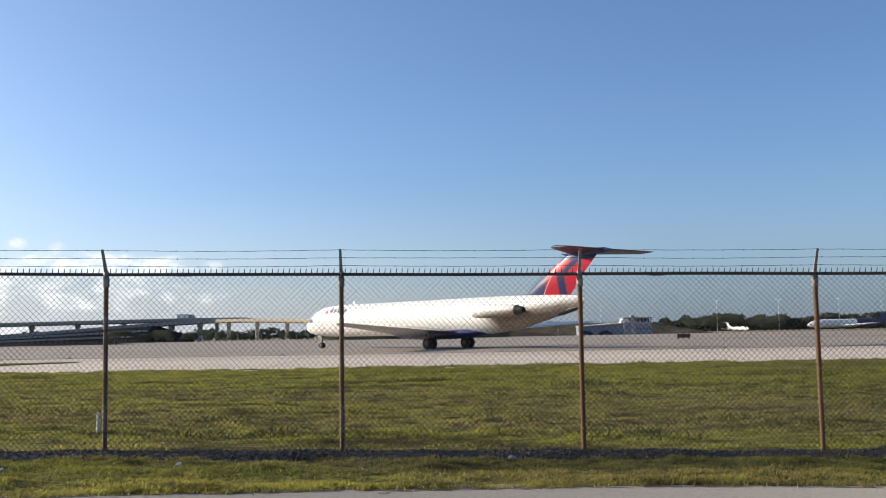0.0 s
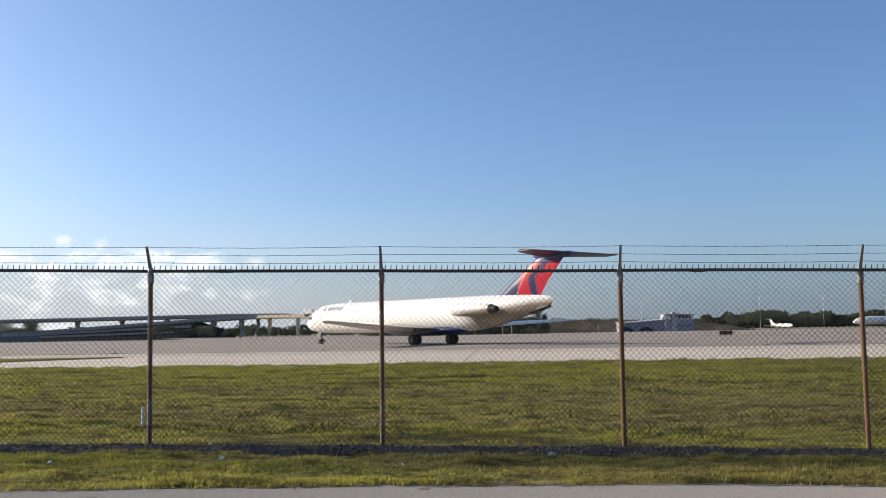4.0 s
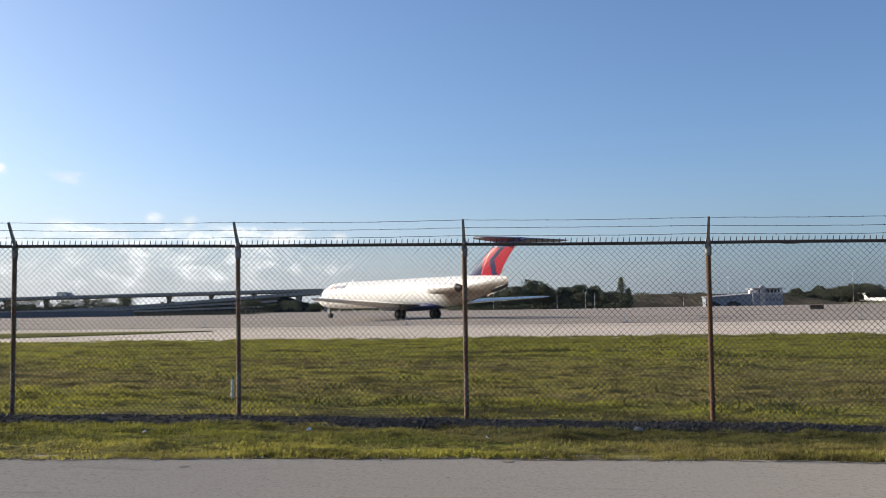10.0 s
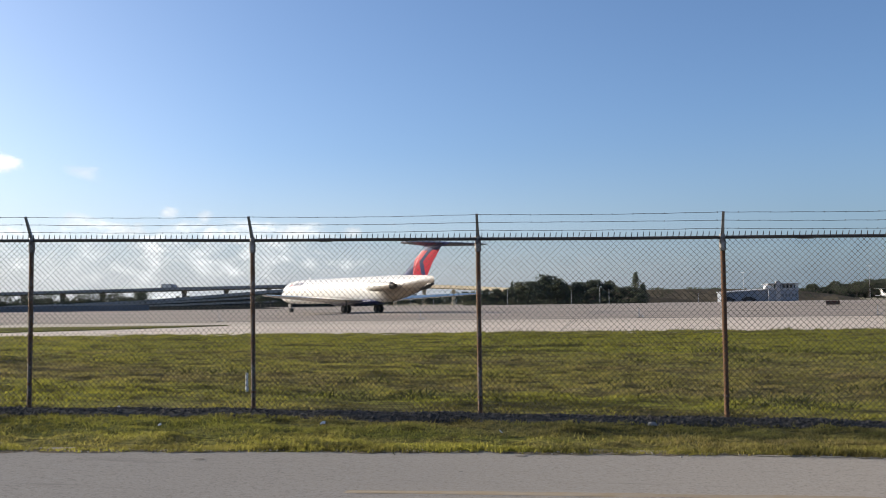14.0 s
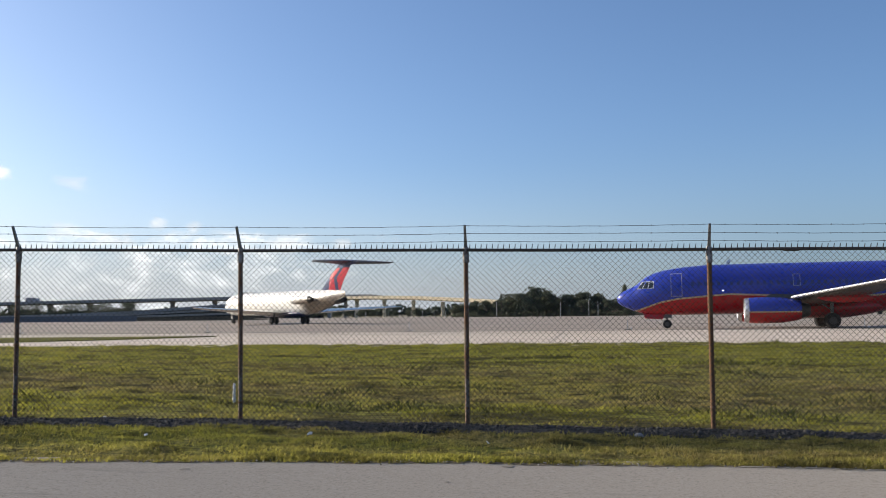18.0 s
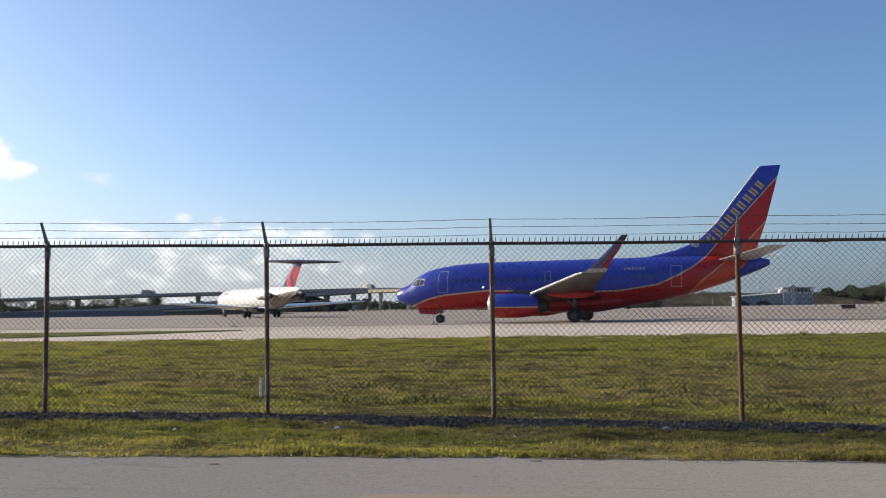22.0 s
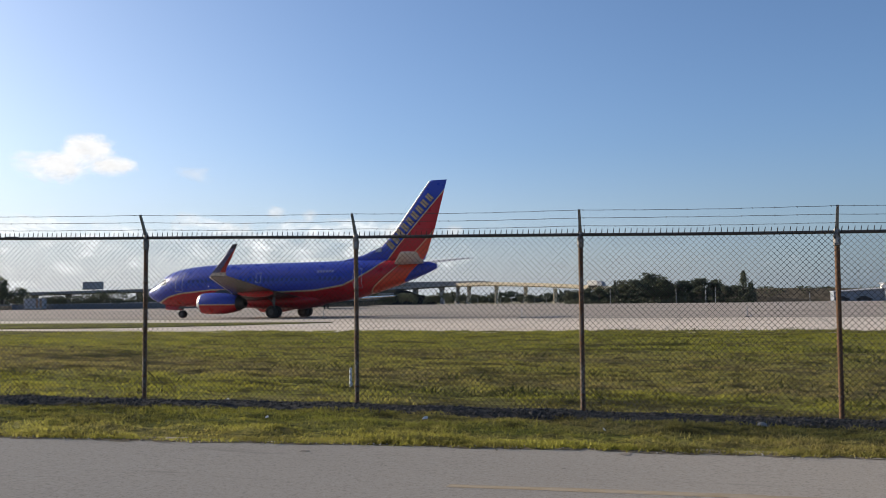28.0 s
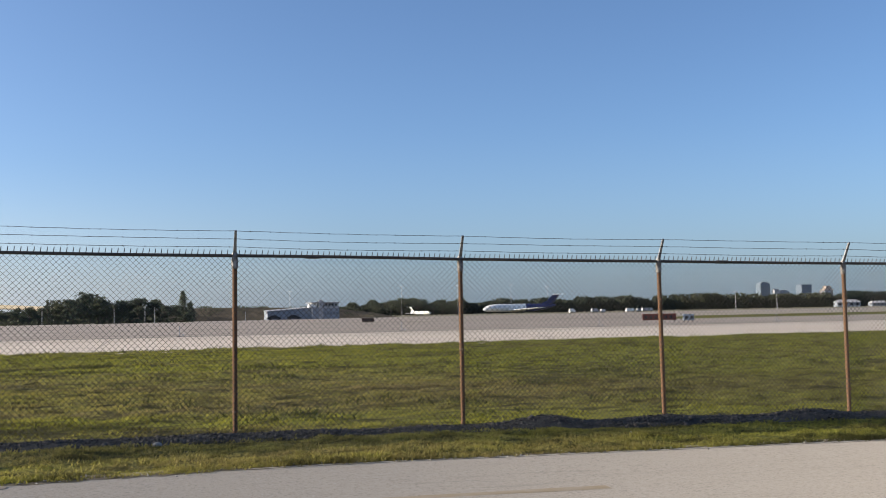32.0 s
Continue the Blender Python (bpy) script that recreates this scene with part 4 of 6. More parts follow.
def landing_gear(jet, name, x, y, top, r, w, gap, key):
    tyre, rim = wheel_mesh(r, w)
    g = Geo()
    g.tube([(x, y, r), (x, y, r + 0.5 * (top - r))], 0.09, 10)
    g.tube([(x, y, r + 0.45 * (top - r)), (x, y, top)], 0.14, 10)
    g.tube([(x, y - gap, r), (x, y + gap, r)], 0.07, 8)
    g.tube([(x + 0.9, y * 0.9, top), (x + 0.05, y, r + 0.6 * (top - r))], 0.05, 8)
    if y == 0:
        g.box(x - 0.4, y - 0.02 + (0.35 if y > 0 else -0.35 if y < 0 else 0.3), r + 0.5, x + 0.4, y + 0.02 + (0.35 if y > 0 else -0.35 if y < 0 else 0.3), top)
    part(name, g, M_STRUT, jet)
    for s in (-1, 1):
        hub = part("wheel", tyre, None, jet)
        hub.location = (x, y + s * gap, r)
        part("rim", rim, None, hub)
        WHEELS.append((hub, key, r, (x, y + s * gap, r)))


def nacelle(jet, x0, length, y, z, r, material, name="engine", hole=0.78, core=True, label="", lip_paint=None):
    def ringy(x, zc, ry, rz, k=28):
        return [(p[0], p[1] + y, p[2]) for p in ring(x, zc, ry, rz, k)]

    g = Geo()
    st = [(0.0, hole), (-0.02, hole + 0.08), (0.0, 0.90), (0.10, 0.97), (0.35, 1.0), (0.65, 0.97), (0.88, 0.83), (1.0, 0.72)]
    g.loft([ringy(x0 - u * length, z, r * q, r * q * 0.98, 28) for u, q in st], False, False)
    g.loft([ringy(x0 - u * length, z, r * q, r * q, 28) for u, q in ((0.0, hole), (0.18, hole), (0.2, 0.05))], False, True)
    eng = part(name, g, [material], jet, label, smooth=45)
    lip = Geo()
    lip.loft([ringy(x0 - u * length, z, r * q, r * q * 0.98, 28) for u, q in ((0.03, hole - 0.01), (-0.022, hole + 0.03), (-0.03, hole + 0.08), (-0.012, 0.91), (0.05, 0.955))], False, False)
    part("inlet_lip", lip, lip_paint or M_METAL, eng, "" if lip_paint else "polished metal inlet lip", smooth=60)
    fan = Geo()
    fan.loft([ringy(x0 - 0.16 * length, z, r * (hole - 0.02), r * (hole - 0.02), 28), ringy(x0 - 0.17 * length, z, 0.3 * r, 0.3 * r, 28), ringy(x0 - 0.05 * length, z, 0.03, 0.03, 28)], True, True)
    part("fan", fan, M_DARKMETAL, eng, "dark fan and spinner", smooth=30)
    pipe_ = Geo()
    pipe_.loft([ringy(x0 - u * length, z, r * q, r * q, 24) for u, q in ((0.9, 0.6), (1.0, 0.62), (1.16, 0.42), (1.17, 0.36), (0.98, 0.30))], True, True)
    part("exhaust", pipe_, M_DARKMETAL, eng, "sooty exhaust nozzle", smooth=40)
    return eng


def half_width(st, x, z):
    """Half the width of a body with stations st at a place along it and a height."""
    rows = sorted(st)
    xs = [r[0] for r in rows]
    c, ry, rz = (float(np.interp(x, xs, [r[k] for r in rows])) for k in (1, 2, 3))
    return ry * math.sqrt(max(0.0, 1 - ((z - c) / rz) ** 2))


def skin_patch(jet, name, st, pts, s, material, proud=0.02, steps=4):
    """A four cornered plate that follows the skin; pts are (x, z)."""
    (xa, za), (xb, zb), (xc, zc), (xd, zd) = pts
    v, f, k = [], [], steps + 1
    for i in range(k):
        u = i / steps
        for j in range(k):
            w = j / steps
            x = (xa * (1 - u) + xb * u) * (1 - w) + (xd * (1 - u) + xc * u) * w
            z = (za * (1 - u) + zb * u) * (1 - w) + (zd * (1 - u) + zc * u) * w
            v.append((x, s * (half_width(st, x, z) + proud), z))
    for i in range(steps):
        for j in range(steps):
            a = i * k + j
            f.append((a, a + 1, a + k + 1, a + k))
    n0 = len(v)
    v += [(x, y - s * 0.06, z) for x, y, z in v]
    rim = [i * k for i in range(k)] + [(k - 1) * k + j for j in range(1, k)] + [i * k + k - 1 for i in range(k - 2, -1, -1)] + [j for j in range(k - 2, 0, -1)]
    f += [(rim[i], rim[(i + 1) % len(rim)], rim[(i + 1) % len(rim)] + n0, rim[i] + n0) for i in range(len(rim))]
    return part(name, Geo().add(v, f), material, jet)


def door(jet, st, x, s, z, w, h, material, t=0.038):
    """A door outline that follows the skin: two jambs, head and sill."""
    for a, b, c, d in ((x - w / 2, z, x - w / 2 + t, z + h), (x + w / 2 - t, z, x + w / 2, z + h), (x - w / 2, z, x + w / 2, z + t), (x - w / 2, z + h - t, x + w / 2, z + h)):
        skin_patch(jet, "door_outline", st, [(a, b), (c, b), (c, d), (a, d)], s, material, 0.012, 6)


def cabin_windows(jet, x0, x1, step, z, half, material, w=0.26, h=0.36, skip=()):
    g = Geo()
    pts = [(-0.5, -0.3), (-0.3, -0.5), (0.3, -0.5), (0.5, -0.3), (0.5, 0.3), (0.3, 0.5), (-0.3, 0.5), (-0.5, 0.3)]
    g.loft([[(w * a, -0.06, h * b) for a, b in pts], [(w * a, 0.008, h * b) for a, b in pts]])
    me = g.mesh("cabin_window", material)
    x = x0
    while x > x1:
        if not any(a > x > b for a, b in skip):
            for s in (1, -1):
                part("cabin_window", me, None, jet).matrix_basis = pose(x, s * half, z, 0, 0, 0 if s > 0 else 180) @ pose(0, 0, 0, 14)
        x -= step


def aft(x):
    """The short rear body of this variant."""
    return x if x > -24 else -24 + (x + 24) * 0.935


def blue_jet():
    jet = thing("blue_jetliner", "blue and red twin engined passenger jet with winglets, taxiing", "airplane")
    st = [(0.0, 2.48, 0.05, 0.05), (-0.1, 2.48, 0.34, 0.31), (-0.3, 2.48, 0.52, 0.49), (-0.55, 2.48, 0.68, 0.64), (-0.9, 2.48, 0.86, 0.80), (-1.3, 2.49, 1.02, 0.98), (-1.65, 2.52, 1.13, 1.12), (-2.0, 2.62, 1.24, 1.32), (-2.4, 2.73, 1.35, 1.54), (-3.0, 2.84, 1.50, 1.71), (-3.9, 2.97, 1.68, 1.85), (-5.5, 3.085, 1.83, 1.975), (-7.5, 3.18, 1.88, 2.03),
          (-12, 3.22, 1.88, 2.03), (-17, 3.24, 1.88, 2.02), (-20.5, 3.27, 1.88, 2.01), (-22.5, 3.40, 1.83, 1.90), (-24.5, 3.58, 1.68, 1.72), (-26.5, 3.82, 1.43, 1.47), (-28.5, 4.08, 1.10, 1.15), (-30.5, 4.34, 0.70, 0.76), (-31.8, 4.52, 0.40, 0.46), (-32.5, 4.60, 0.16, 0.2)]
    st = [(aft(x), z, a, b) for x, z, a, b in st]
    g = Geo()
    g.loft([ring(x, z, a, b, 40) for x, z, a, b in st])
    part("fuselage", g, M_LIVERY, jet, smooth=60)
    g = Geo()
    g.loft([ring(x, z, a, b, 24) for x, z, a, b in ((-10.2, 1.75, 0.3, 0.2), (-11.5, 1.62, 1.4, 0.62), (-14, 1.55, 2.05, 0.78), (-18, 1.55, 2.05, 0.78), (-20, 1.68, 1.5, 0.6), (-21.5, 1.85, 0.4, 0.2))])
    part("belly_fairing", g, M_RED, jet, "red belly fairing", smooth=50)
    wing = surface([(-11.8, -18.6, 1.7, 1.95), (-13.8, -18.6, 5.6, 2.45), (-19.05, -21.0, 16.1, 3.50), (-19.6, -21.2, 16.9, 3.60)], (0.15, 0.13, 0.11, 0.1))
    part("left_wing", wing, M_GREYWING, jet, smooth=40)
    part("right_wing", mirrored(wing), M_GREYWING, jet, smooth=40)
    edge = Geo()
    edge.tube([(-11.9, 1.9, 1.96), (-13.8, 5.6, 2.46), (-19.05, 16.1, 3.51), (-19.55, 16.8, 3.6)], [0.14, 0.125, 0.08, 0.06], 10)
    for geo in (edge, mirrored(edge)):
        part("leading_edge", geo, M_METAL, jet, "polished metal leading edge", smooth=40)
    prof = [(0.0, 0.0), (0.05, 0.5), (0.3, 1.0), (0.7, 0.6), (1.0, 0.05), (1.0, -0.05), (0.7, -0.6), (0.3, -1.0), (0.05, -0.5)]
    g = Geo()
    bands = [(-19.6, -21.2, 16.9, 3.60), (-19.8, -21.27, 17.10, 3.65), (-20.03, -21.36, 17.28, 3.78), (-20.3, -21.47, 17.42, 3.98), (-20.6, -21.6, 17.52, 4.25), (-21.3, -22.1, 17.68, 4.85), (-21.95, -22.55, 17.82, 5.52), (-22.4, -22.85, 17.92, 5.98)]
    g.loft([[(xl - u * (xl - xt), y - 0.06 * w, z + 0.02 * w) for u, w in prof] for xl, xt, y, z in bands])
    for name, geo in (("left_winglet", g), ("right_winglet", mirrored(g))):
        part(name, geo, M_WINGLET, jet, "blue winglet with an orange red flash", smooth=40)
    fin = upright([(aft(a), aft(b), z) for a, b, z in ((-21.8, -31.2, 5.2), (-24.5, -31.5, 5.75), (-26.6, -31.75, 6.5), (-28.2, -32.3, 7.9), (-31.85, -33.6, 12.3), (-32.0, -33.65, 12.4))], (0.02, 0.06, 0.085, 0.09, 0.09, 0.05))
    tail = part("fin", fin, M_LIVERY, jet, smooth=40)
    edge = Geo()
    edge.tube([(aft(a), 0, z) for a, z in ((-26.55, 6.48), (-28.17, 7.9), (-31.82, 12.3))], [0.05, 0.08, 0.07], 10)
    part("fin_leading_edge", edge, M_METAL, tail, "polished metal leading edge", smooth=40)
    # plain gold bars, two for each letter, where the name runs up the fin
    for s in (1, -1):
        for k in range(18):
            u = (k + 0.5 + (0.14 if k % 2 == 0 else -0.14)) / 18
            cx, cz = -27.25 - 4.35 * u, 6.35 + 4.75 * u
            a = math.atan2(4.75, -4.35)
            d, o = (math.cos(a), math.sin(a)), (-math.sin(a), math.cos(a))
            hw, hh = 0.082, 0.43 - 0.09 * u
            bar = Geo()
            v = []
            for p, q in ((-hw, -hh), (hw, -hh), (hw, hh), (-hw, hh)):
                X, Z = cx + d[0] * p + o[0] * q, cz + d[1] * p + o[1] * q
                v.append((X, s * (0.40 - 0.024 * (Z - 6)), Z))
            v += [(x_, s * 0.02, z_) for x_, y_, z_ in v]
            bar.add(v, [(0, 1, 2, 3), (0, 1, 5, 4), (1, 2, 6, 5), (2, 3, 7, 6), (3, 0, 4, 7)])
            part("gold_bar", bar, M_GOLD, tail)
    stab = surface([(-27.9, -30.9, 0.5, 4.85), (-31.6, -33.1, 7.1, 5.55)], (0.1, 0.09))
    part("left_tailplane", stab, M_PALEWING, jet, smooth=40)
    part("right_tailplane", mirrored(stab), M_PALEWING, jet, smooth=40)
    for s, name in ((1, "left_engine"), (-1, "right_engine")):
        eng = nacelle(jet, -10.1, 4.0, 4.83 * s, 1.43, 1.03, M_ENGINE, name)
        pyl = Geo()
        pyl.loft([[(-11.3, 4.83 * s + w, 2.36), (-16.2, 4.83 * s + w * 0.3, 2.1), (-16.2, 4.83 * s - w * 0.3, 2.1), (-11.3, 4.83 * s - w, 2.36)] for w in (0.2,)] + [[(-12.0, 4.83 * s + 0.15, 2.68), (-16.4, 4.83 * s + 0.05, 2.5), (-16.4, 4.83 * s - 0.05, 2.5), (-12.0, 4.83 * s - 0.15, 2.68)]])
        part("pylon", pyl, M_GREYWING, eng)
        for yy in (6.6,):
            fl = Geo()
            zz = 2.05 + (yy - 1.7) * 0.095
            fl.loft([ring(x_, zz - 0.22, 0.02 + q * 0.7, 0.02 + q, 12) for x_, q in ((-14.8, 0.0), (-15.5, 0.22), (-16.6, 0.34), (-17.8, 0.30), (-18.6, 0.08))])
            for i, p in enumerate(fl.v):
                fl.v[i] = (p[0] - max(0, yy - 5.6) * 0.28, p[1] + yy * s, p[2])
            # its red stands in for the body's reflection in the wing underside
            part("flap_fairing", fl, M_RED, jet, "flap track fairing, red as the body mirrored under the wing", smooth=40)
    landing_gear(jet, "nose_gear", -4.1, 0.0, 1.7, 0.36, 0.2, 0.19, "blue")
    for s in (1, -1):
        g = Geo()
        g.loft([[(-2.15, s * 0.30 + w, 1.32), (-2.3, s * 0.36 + w, 0.84), (-3.7, s * 0.38 + w, 0.74), (-3.95, s * 0.34 + w, 1.2)] for w in (-0.025, 0.025)])
        part("gear_door", g, M_RED, jet, "open red nose gear door")
    for s in (1, -1):
        landing_gear(jet, "main_gear", -16.6, 2.86 * s, 2.0, 0.58, 0.38, 0.40, "blue")
    for s in (1, -1):
        door(jet, st, -4.92, s, 2.62, 0.9, 1.88, M_DOORLINE)
        door(jet, st, -24.7, s, 2.75, 0.85, 1.75, M_DOORLINE)
        door(jet, st, -14.2, s, 3.35, 0.55, 0.95, M_DOORLINE)
        skin_patch(jet, "window_surround", st, [(-1.72, 3.27), (-3.10, 3.30), (-3.12, 3.92), (-2.12, 3.90)], s, M_DOORLINE, 0.010)
        for q in ([(-1.80, 3.32), (-2.12, 3.31), (-2.42, 3.84), (-2.20, 3.83)], [(-2.19, 3.31), (-2.58, 3.31), (-2.70, 3.85), (-2.49, 3.84)], [(-2.65, 3.33), (-3.02, 3.40), (-3.04, 3.78), (-2.77, 3.85)]):
            skin_patch(jet, "cockpit_window", st, q, s, M_GLASS, 0.018)
    cabin_windows(jet, -6.2, -23.4, 0.508, 3.62, 1.84, M_WIN, 0.23, 0.32)
    # registration and flag as plain bars
    for s in (1, -1):
        for k in range(6):
            x = -20.55 - 0.30 * k
            skin_patch(jet, "registration_bar", st, [(x, 4.2), (x - 0.2, 4.2), (x - 0.2, 4.42), (x, 4.42)], s, M_FAINTLINE, 0.012, 2)
        g = Geo()
        g.box(-25.9, s * 0.16, 6.0, -26.5, s * 0.24, 6.36)
        part("flag_panel", g, M_DOORLINE, tail)
    g = Geo()
    g.tube([(-8.5, 1.84, 3.05), (-8.6, 1.90, 3.05)], 0.03, 10)
    part("position_light", g, M_GLOW, jet, "lit white lamp on the side")
    g = Geo()
    g.loft([[(-8.9, 0.03, 5.28), (-9.25, 0.03, 5.28), (-9.25, -0.03, 5.28), (-8.9, -0.03, 5.28)], [(-9.1, 0.01, 5.62), (-9.3, 0.01, 5.62), (-9.3, -0.01, 5.62), (-9.1, -0.01, 5.62)]])
    part("antenna", g, M_DULLWHITE, jet)
    g = Geo()
    g.loft([[(-17.2, 0.03, 1.3), (-17.6, 0.03, 1.3), (-17.6, -0.03, 1.3), (-17.2, -0.03, 1.3)], [(-17.45, 0.01, 0.95), (-17.65, 0.01, 0.95), (-17.65, -0.01, 0.95), (-17.45, -0.01, 0.95)]])
    part("belly_antenna", g, M_GREYWING, jet)
    g = Geo()
    g.loft([[(-20.2, 0.03, 1.45), (-20.7, 0.03, 1.45), (-20.7, -0.03, 1.45), (-20.2, -0.03, 1.45)], [(-20.5, 0.01, 1.0), (-20.75, 0.01, 1.0), (-20.75, -0.01, 1.0), (-20.5, -0.01, 1.0)]])
    part("belly_antenna", g, M_GREYWING, jet)
    return jet


def white_jet():
    jet = thing("white_jetliner", "white rear engined passenger jet with red and blue T tail", "airplane")
    st = [(0.0, 2.40, 0.05, 0.05), (-0.3, 2.44, 0.42, 0.42), (-0.9, 2.55, 0.76, 0.80), (-1.8, 2.74, 1.10, 1.18), (-2.8, 2.93, 1.36, 1.48), (-4.0, 3.05, 1.54, 1.68), (-5.5, 3.10, 1.64, 1.76), (-7.5, 3.12, 1.67, 1.80),
          (-15, 3.12, 1.67, 1.80), (-24, 3.12, 1.67, 1.80), (-30, 3.12, 1.67, 1.80), (-33, 3.22, 1.62, 1.70), (-36, 3.45, 1.38, 1.42), (-38.5, 3.70, 1.05, 1.10), (-40.5, 3.92, 0.62, 0.80), (-42.0, 4.05, 0.14, 0.55), (-42.5, 4.1, 0.04, 0.3)]
    g = Geo()
    g.loft([ring(x, z, a, b, 36) for x, z, a, b in st])
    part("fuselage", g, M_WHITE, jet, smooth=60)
    wing = surface([(-17.6, -27.6, 1.4, 1.65), (-20.5, -27.6, 4.6, 1.80), (-28.0, -30.8, 15.9, 2.42), (-28.6, -30.7, 16.3, 2.46)], (0.13, 0.12, 0.11, 0.08))
    part("left_wing", wing, M_MDWING, jet, smooth=40)
    part("right_wing", mirrored(wing), M_MDWING, jet, smooth=40)
    g = Geo()
    g.loft([ring(x, z, a, b, 24) for x, z, a, b in ((-16.5, 1.5, 0.3, 0.15), (-18.5, 1.45, 1.5, 0.5), (-22, 1.42, 1.75, 0.55), (-26, 1.45, 1.65, 0.52), (-29, 1.55, 1.5, 0.45), (-31.5, 1.62, 0.3, 0.15))])
    part("belly_fairing", g, M_NAVY, jet, "dark blue belly fairing", smooth=50)
    fin = upright([(-33.6, -40.9, 4.55), (-35.8, -41.3, 5.0), (-37.1, -42.0, 6.0), (-40.6, -44.2, 8.15), (-40.8, -44.4, 8.42)], (0.04, 0.10, 0.12, 0.12, 0.1))
    part("fin", fin, M_FACET, jet, smooth=40)
    g = Geo()
    g.loft([ring(x, 8.36, a, b, 16) for x, a, b in ((-40.1, 0.03, 0.03), (-40.8, 0.28, 0.30), (-42.7, 0.36, 0.36), (-45.0, 0.26, 0.24), (-45.8, 0.03, 0.03))])
    part("bullet_fairing", g, M_NAVY, jet, "dark blue fairing on the fin tip", smooth=50)
    stab = surface([(-40.9, -45.0, 0.1, 8.45), (-43.9, -45.9, 5.65, 8.38), (-44.4, -45.9, 5.8, 8.37)], (0.19, 0.17, 0.12))
    part("left_tailplane", stab, M_STAB, jet, smooth=40)
    part("right_tailplane", mirrored(stab), M_STAB, jet, smooth=40)
    for s, name in ((1, "left_engine"), (-1, "right_engine")):
        eng = nacelle(jet, -31.7, 5.2, 2.58 * s, 3.48, 0.68, M_WHITE, name, 0.64, lip_paint=M_CREAM)
        rev = Geo()
        rev.loft([ring(x_, 3.48, a, a, 24) for x_, a in ((-36.4, 0.47), (-36.6, 0.49), (-37.1, 0.44), (-37.2, 0.40), (-36.7, 0.36))], False, False)
        for i, p in enumerate(rev.v):
            rev.v[i] = (p[0], p[1] + 2.58 * s, p[2])
        part("reverser", rev, M_BLACK, eng, "dark exhaust shroud", smooth=40)
        pyl = Geo()
        pyl.loft([[(-32.3, s * yy, 3.62), (-36.6, s * yy, 3.58), (-36.6, s * yy, 3.36), (-32.3, s * yy, 3.30)] for yy in (1.2, 2.2)])
        part("pylon", pyl, M_WHITE, eng)
    g = Geo()
    g.loft([ring(x, z, a, b, 14) for x, z, a, b in ((-39.2, 3.05, 0.10, 0.06), (-39.9, 3.14, 0.40, 0.26), (-41.4, 3.48, 0.36, 0.24), (-42.2, 3.62, 0.26, 0.16))])
    part("tail_exhaust", g, M_BLACK, jet, "sooty black exhaust under the tail cone", smooth=50)
    landing_gear(jet, "nose_gear", -2.9, 0.0, 1.6, 0.33, 0.18, 0.18, "white")
    for s in (1, -1):
        landing_gear(jet, "main_gear", -25.0, 2.54 * s, 1.7, 0.56, 0.36, 0.36, "white")
    cabin_windows(jet, -6.0, -31.0, 0.483, 3.55, 1.61, M_WINPALE, 0.2, 0.28)
    door(jet, st, -4.9, 1, 2.2, 0.86, 1.85, M_GREYWING, 0.03)
    # dark bars and a red wedge where the name stands
    for s in (1, -1):
        for k in range(5):
            x = -6.55 - 0.64 * k
            skin_patch(jet, "name_bar", st, [(x, 3.98), (x - 0.40, 3.98), (x - 0.46, 4.42), (x - 0.06, 4.42)], s, M_NAVY, 0.012)
        skin_patch(jet, "red_wedge", st, [(-5.5, 3.95), (-6.15, 3.95), (-5.85, 4.42), (-5.80, 4.42)], s, M_RED, 0.012)
        for q in ([(-1.62, 2.95), (-1.95, 2.95), (-2.25, 3.36), (-1.95, 3.38)], [(-2.0, 2.95), (-2.45, 2.95), (-2.7, 3.40), (-2.3, 3.38)], [(-2.5, 2.96), (-2.95, 3.0), (-3.05, 3.42), (-2.75, 3.42)]):
            skin_patch(jet, "cockpit_window", st, q, s, M_COCKPIT, 0.012)
    g = Geo()
    g.loft([[(-9.0, 0.03, 4.9), (-9.35, 0.03, 4.9), (-9.35, -0.03, 4.9), (-9.0, -0.03, 4.9)], [(-9.15, 0.01, 5.3), (-9.35, 0.01, 5.3), (-9.35, -0.01, 5.3), (-9.15, -0.01, 5.3)]])
    part("antenna", g, M_DULLWHITE, jet)
    return jet


def engine_livery(name):
    """Blue above, red below, a gold line between."""
    n_ = Nodes(name)
    x_, y_, z_ = n_.axes()
    d = n_.math("SUBTRACT", z_, 1.30)
    c = n_.mix(n_.math("GREATER_THAN", d, 0.0), RED, BLUE)
    c = n_.mix(n_.math("LESS_THAN", n_.math("ABSOLUTE", d), 0.05), c, GOLD)
    return n_.done(c, n_.ramp(n_.noise(2, 4), [(0.3, 0.25), (0.7, 0.4)]), 0, 0.5)


def winglet_livery(name):
    """Blue leading part, orange red behind it, a dark tip."""
    n_ = Nodes(name)
    x_, y_, z_ = n_.axes()
    lead = n_.math("ADD", x_, n_.math("MULTIPLY", n_.math("SUBTRACT", z_, 3.6), 0.93))
    c = n_.mix(n_.math("GREATER_THAN", lead, -20.66), (0.34, 0.022, 0.018), (0.085, 0.09, 0.19))
    c = n_.mix(n_.math("LESS_THAN", z_, 3.85), c, (0.40, 0.40, 0.42))
    c = n_.mix(n_.math("GREATER_THAN", z_, 5.65), c, (0.03, 0.03, 0.05))
    return n_.done(c, n_.ramp(n_.noise(2, 4), [(0.3, 0.25), (0.7, 0.4)]), 0, 0.5)


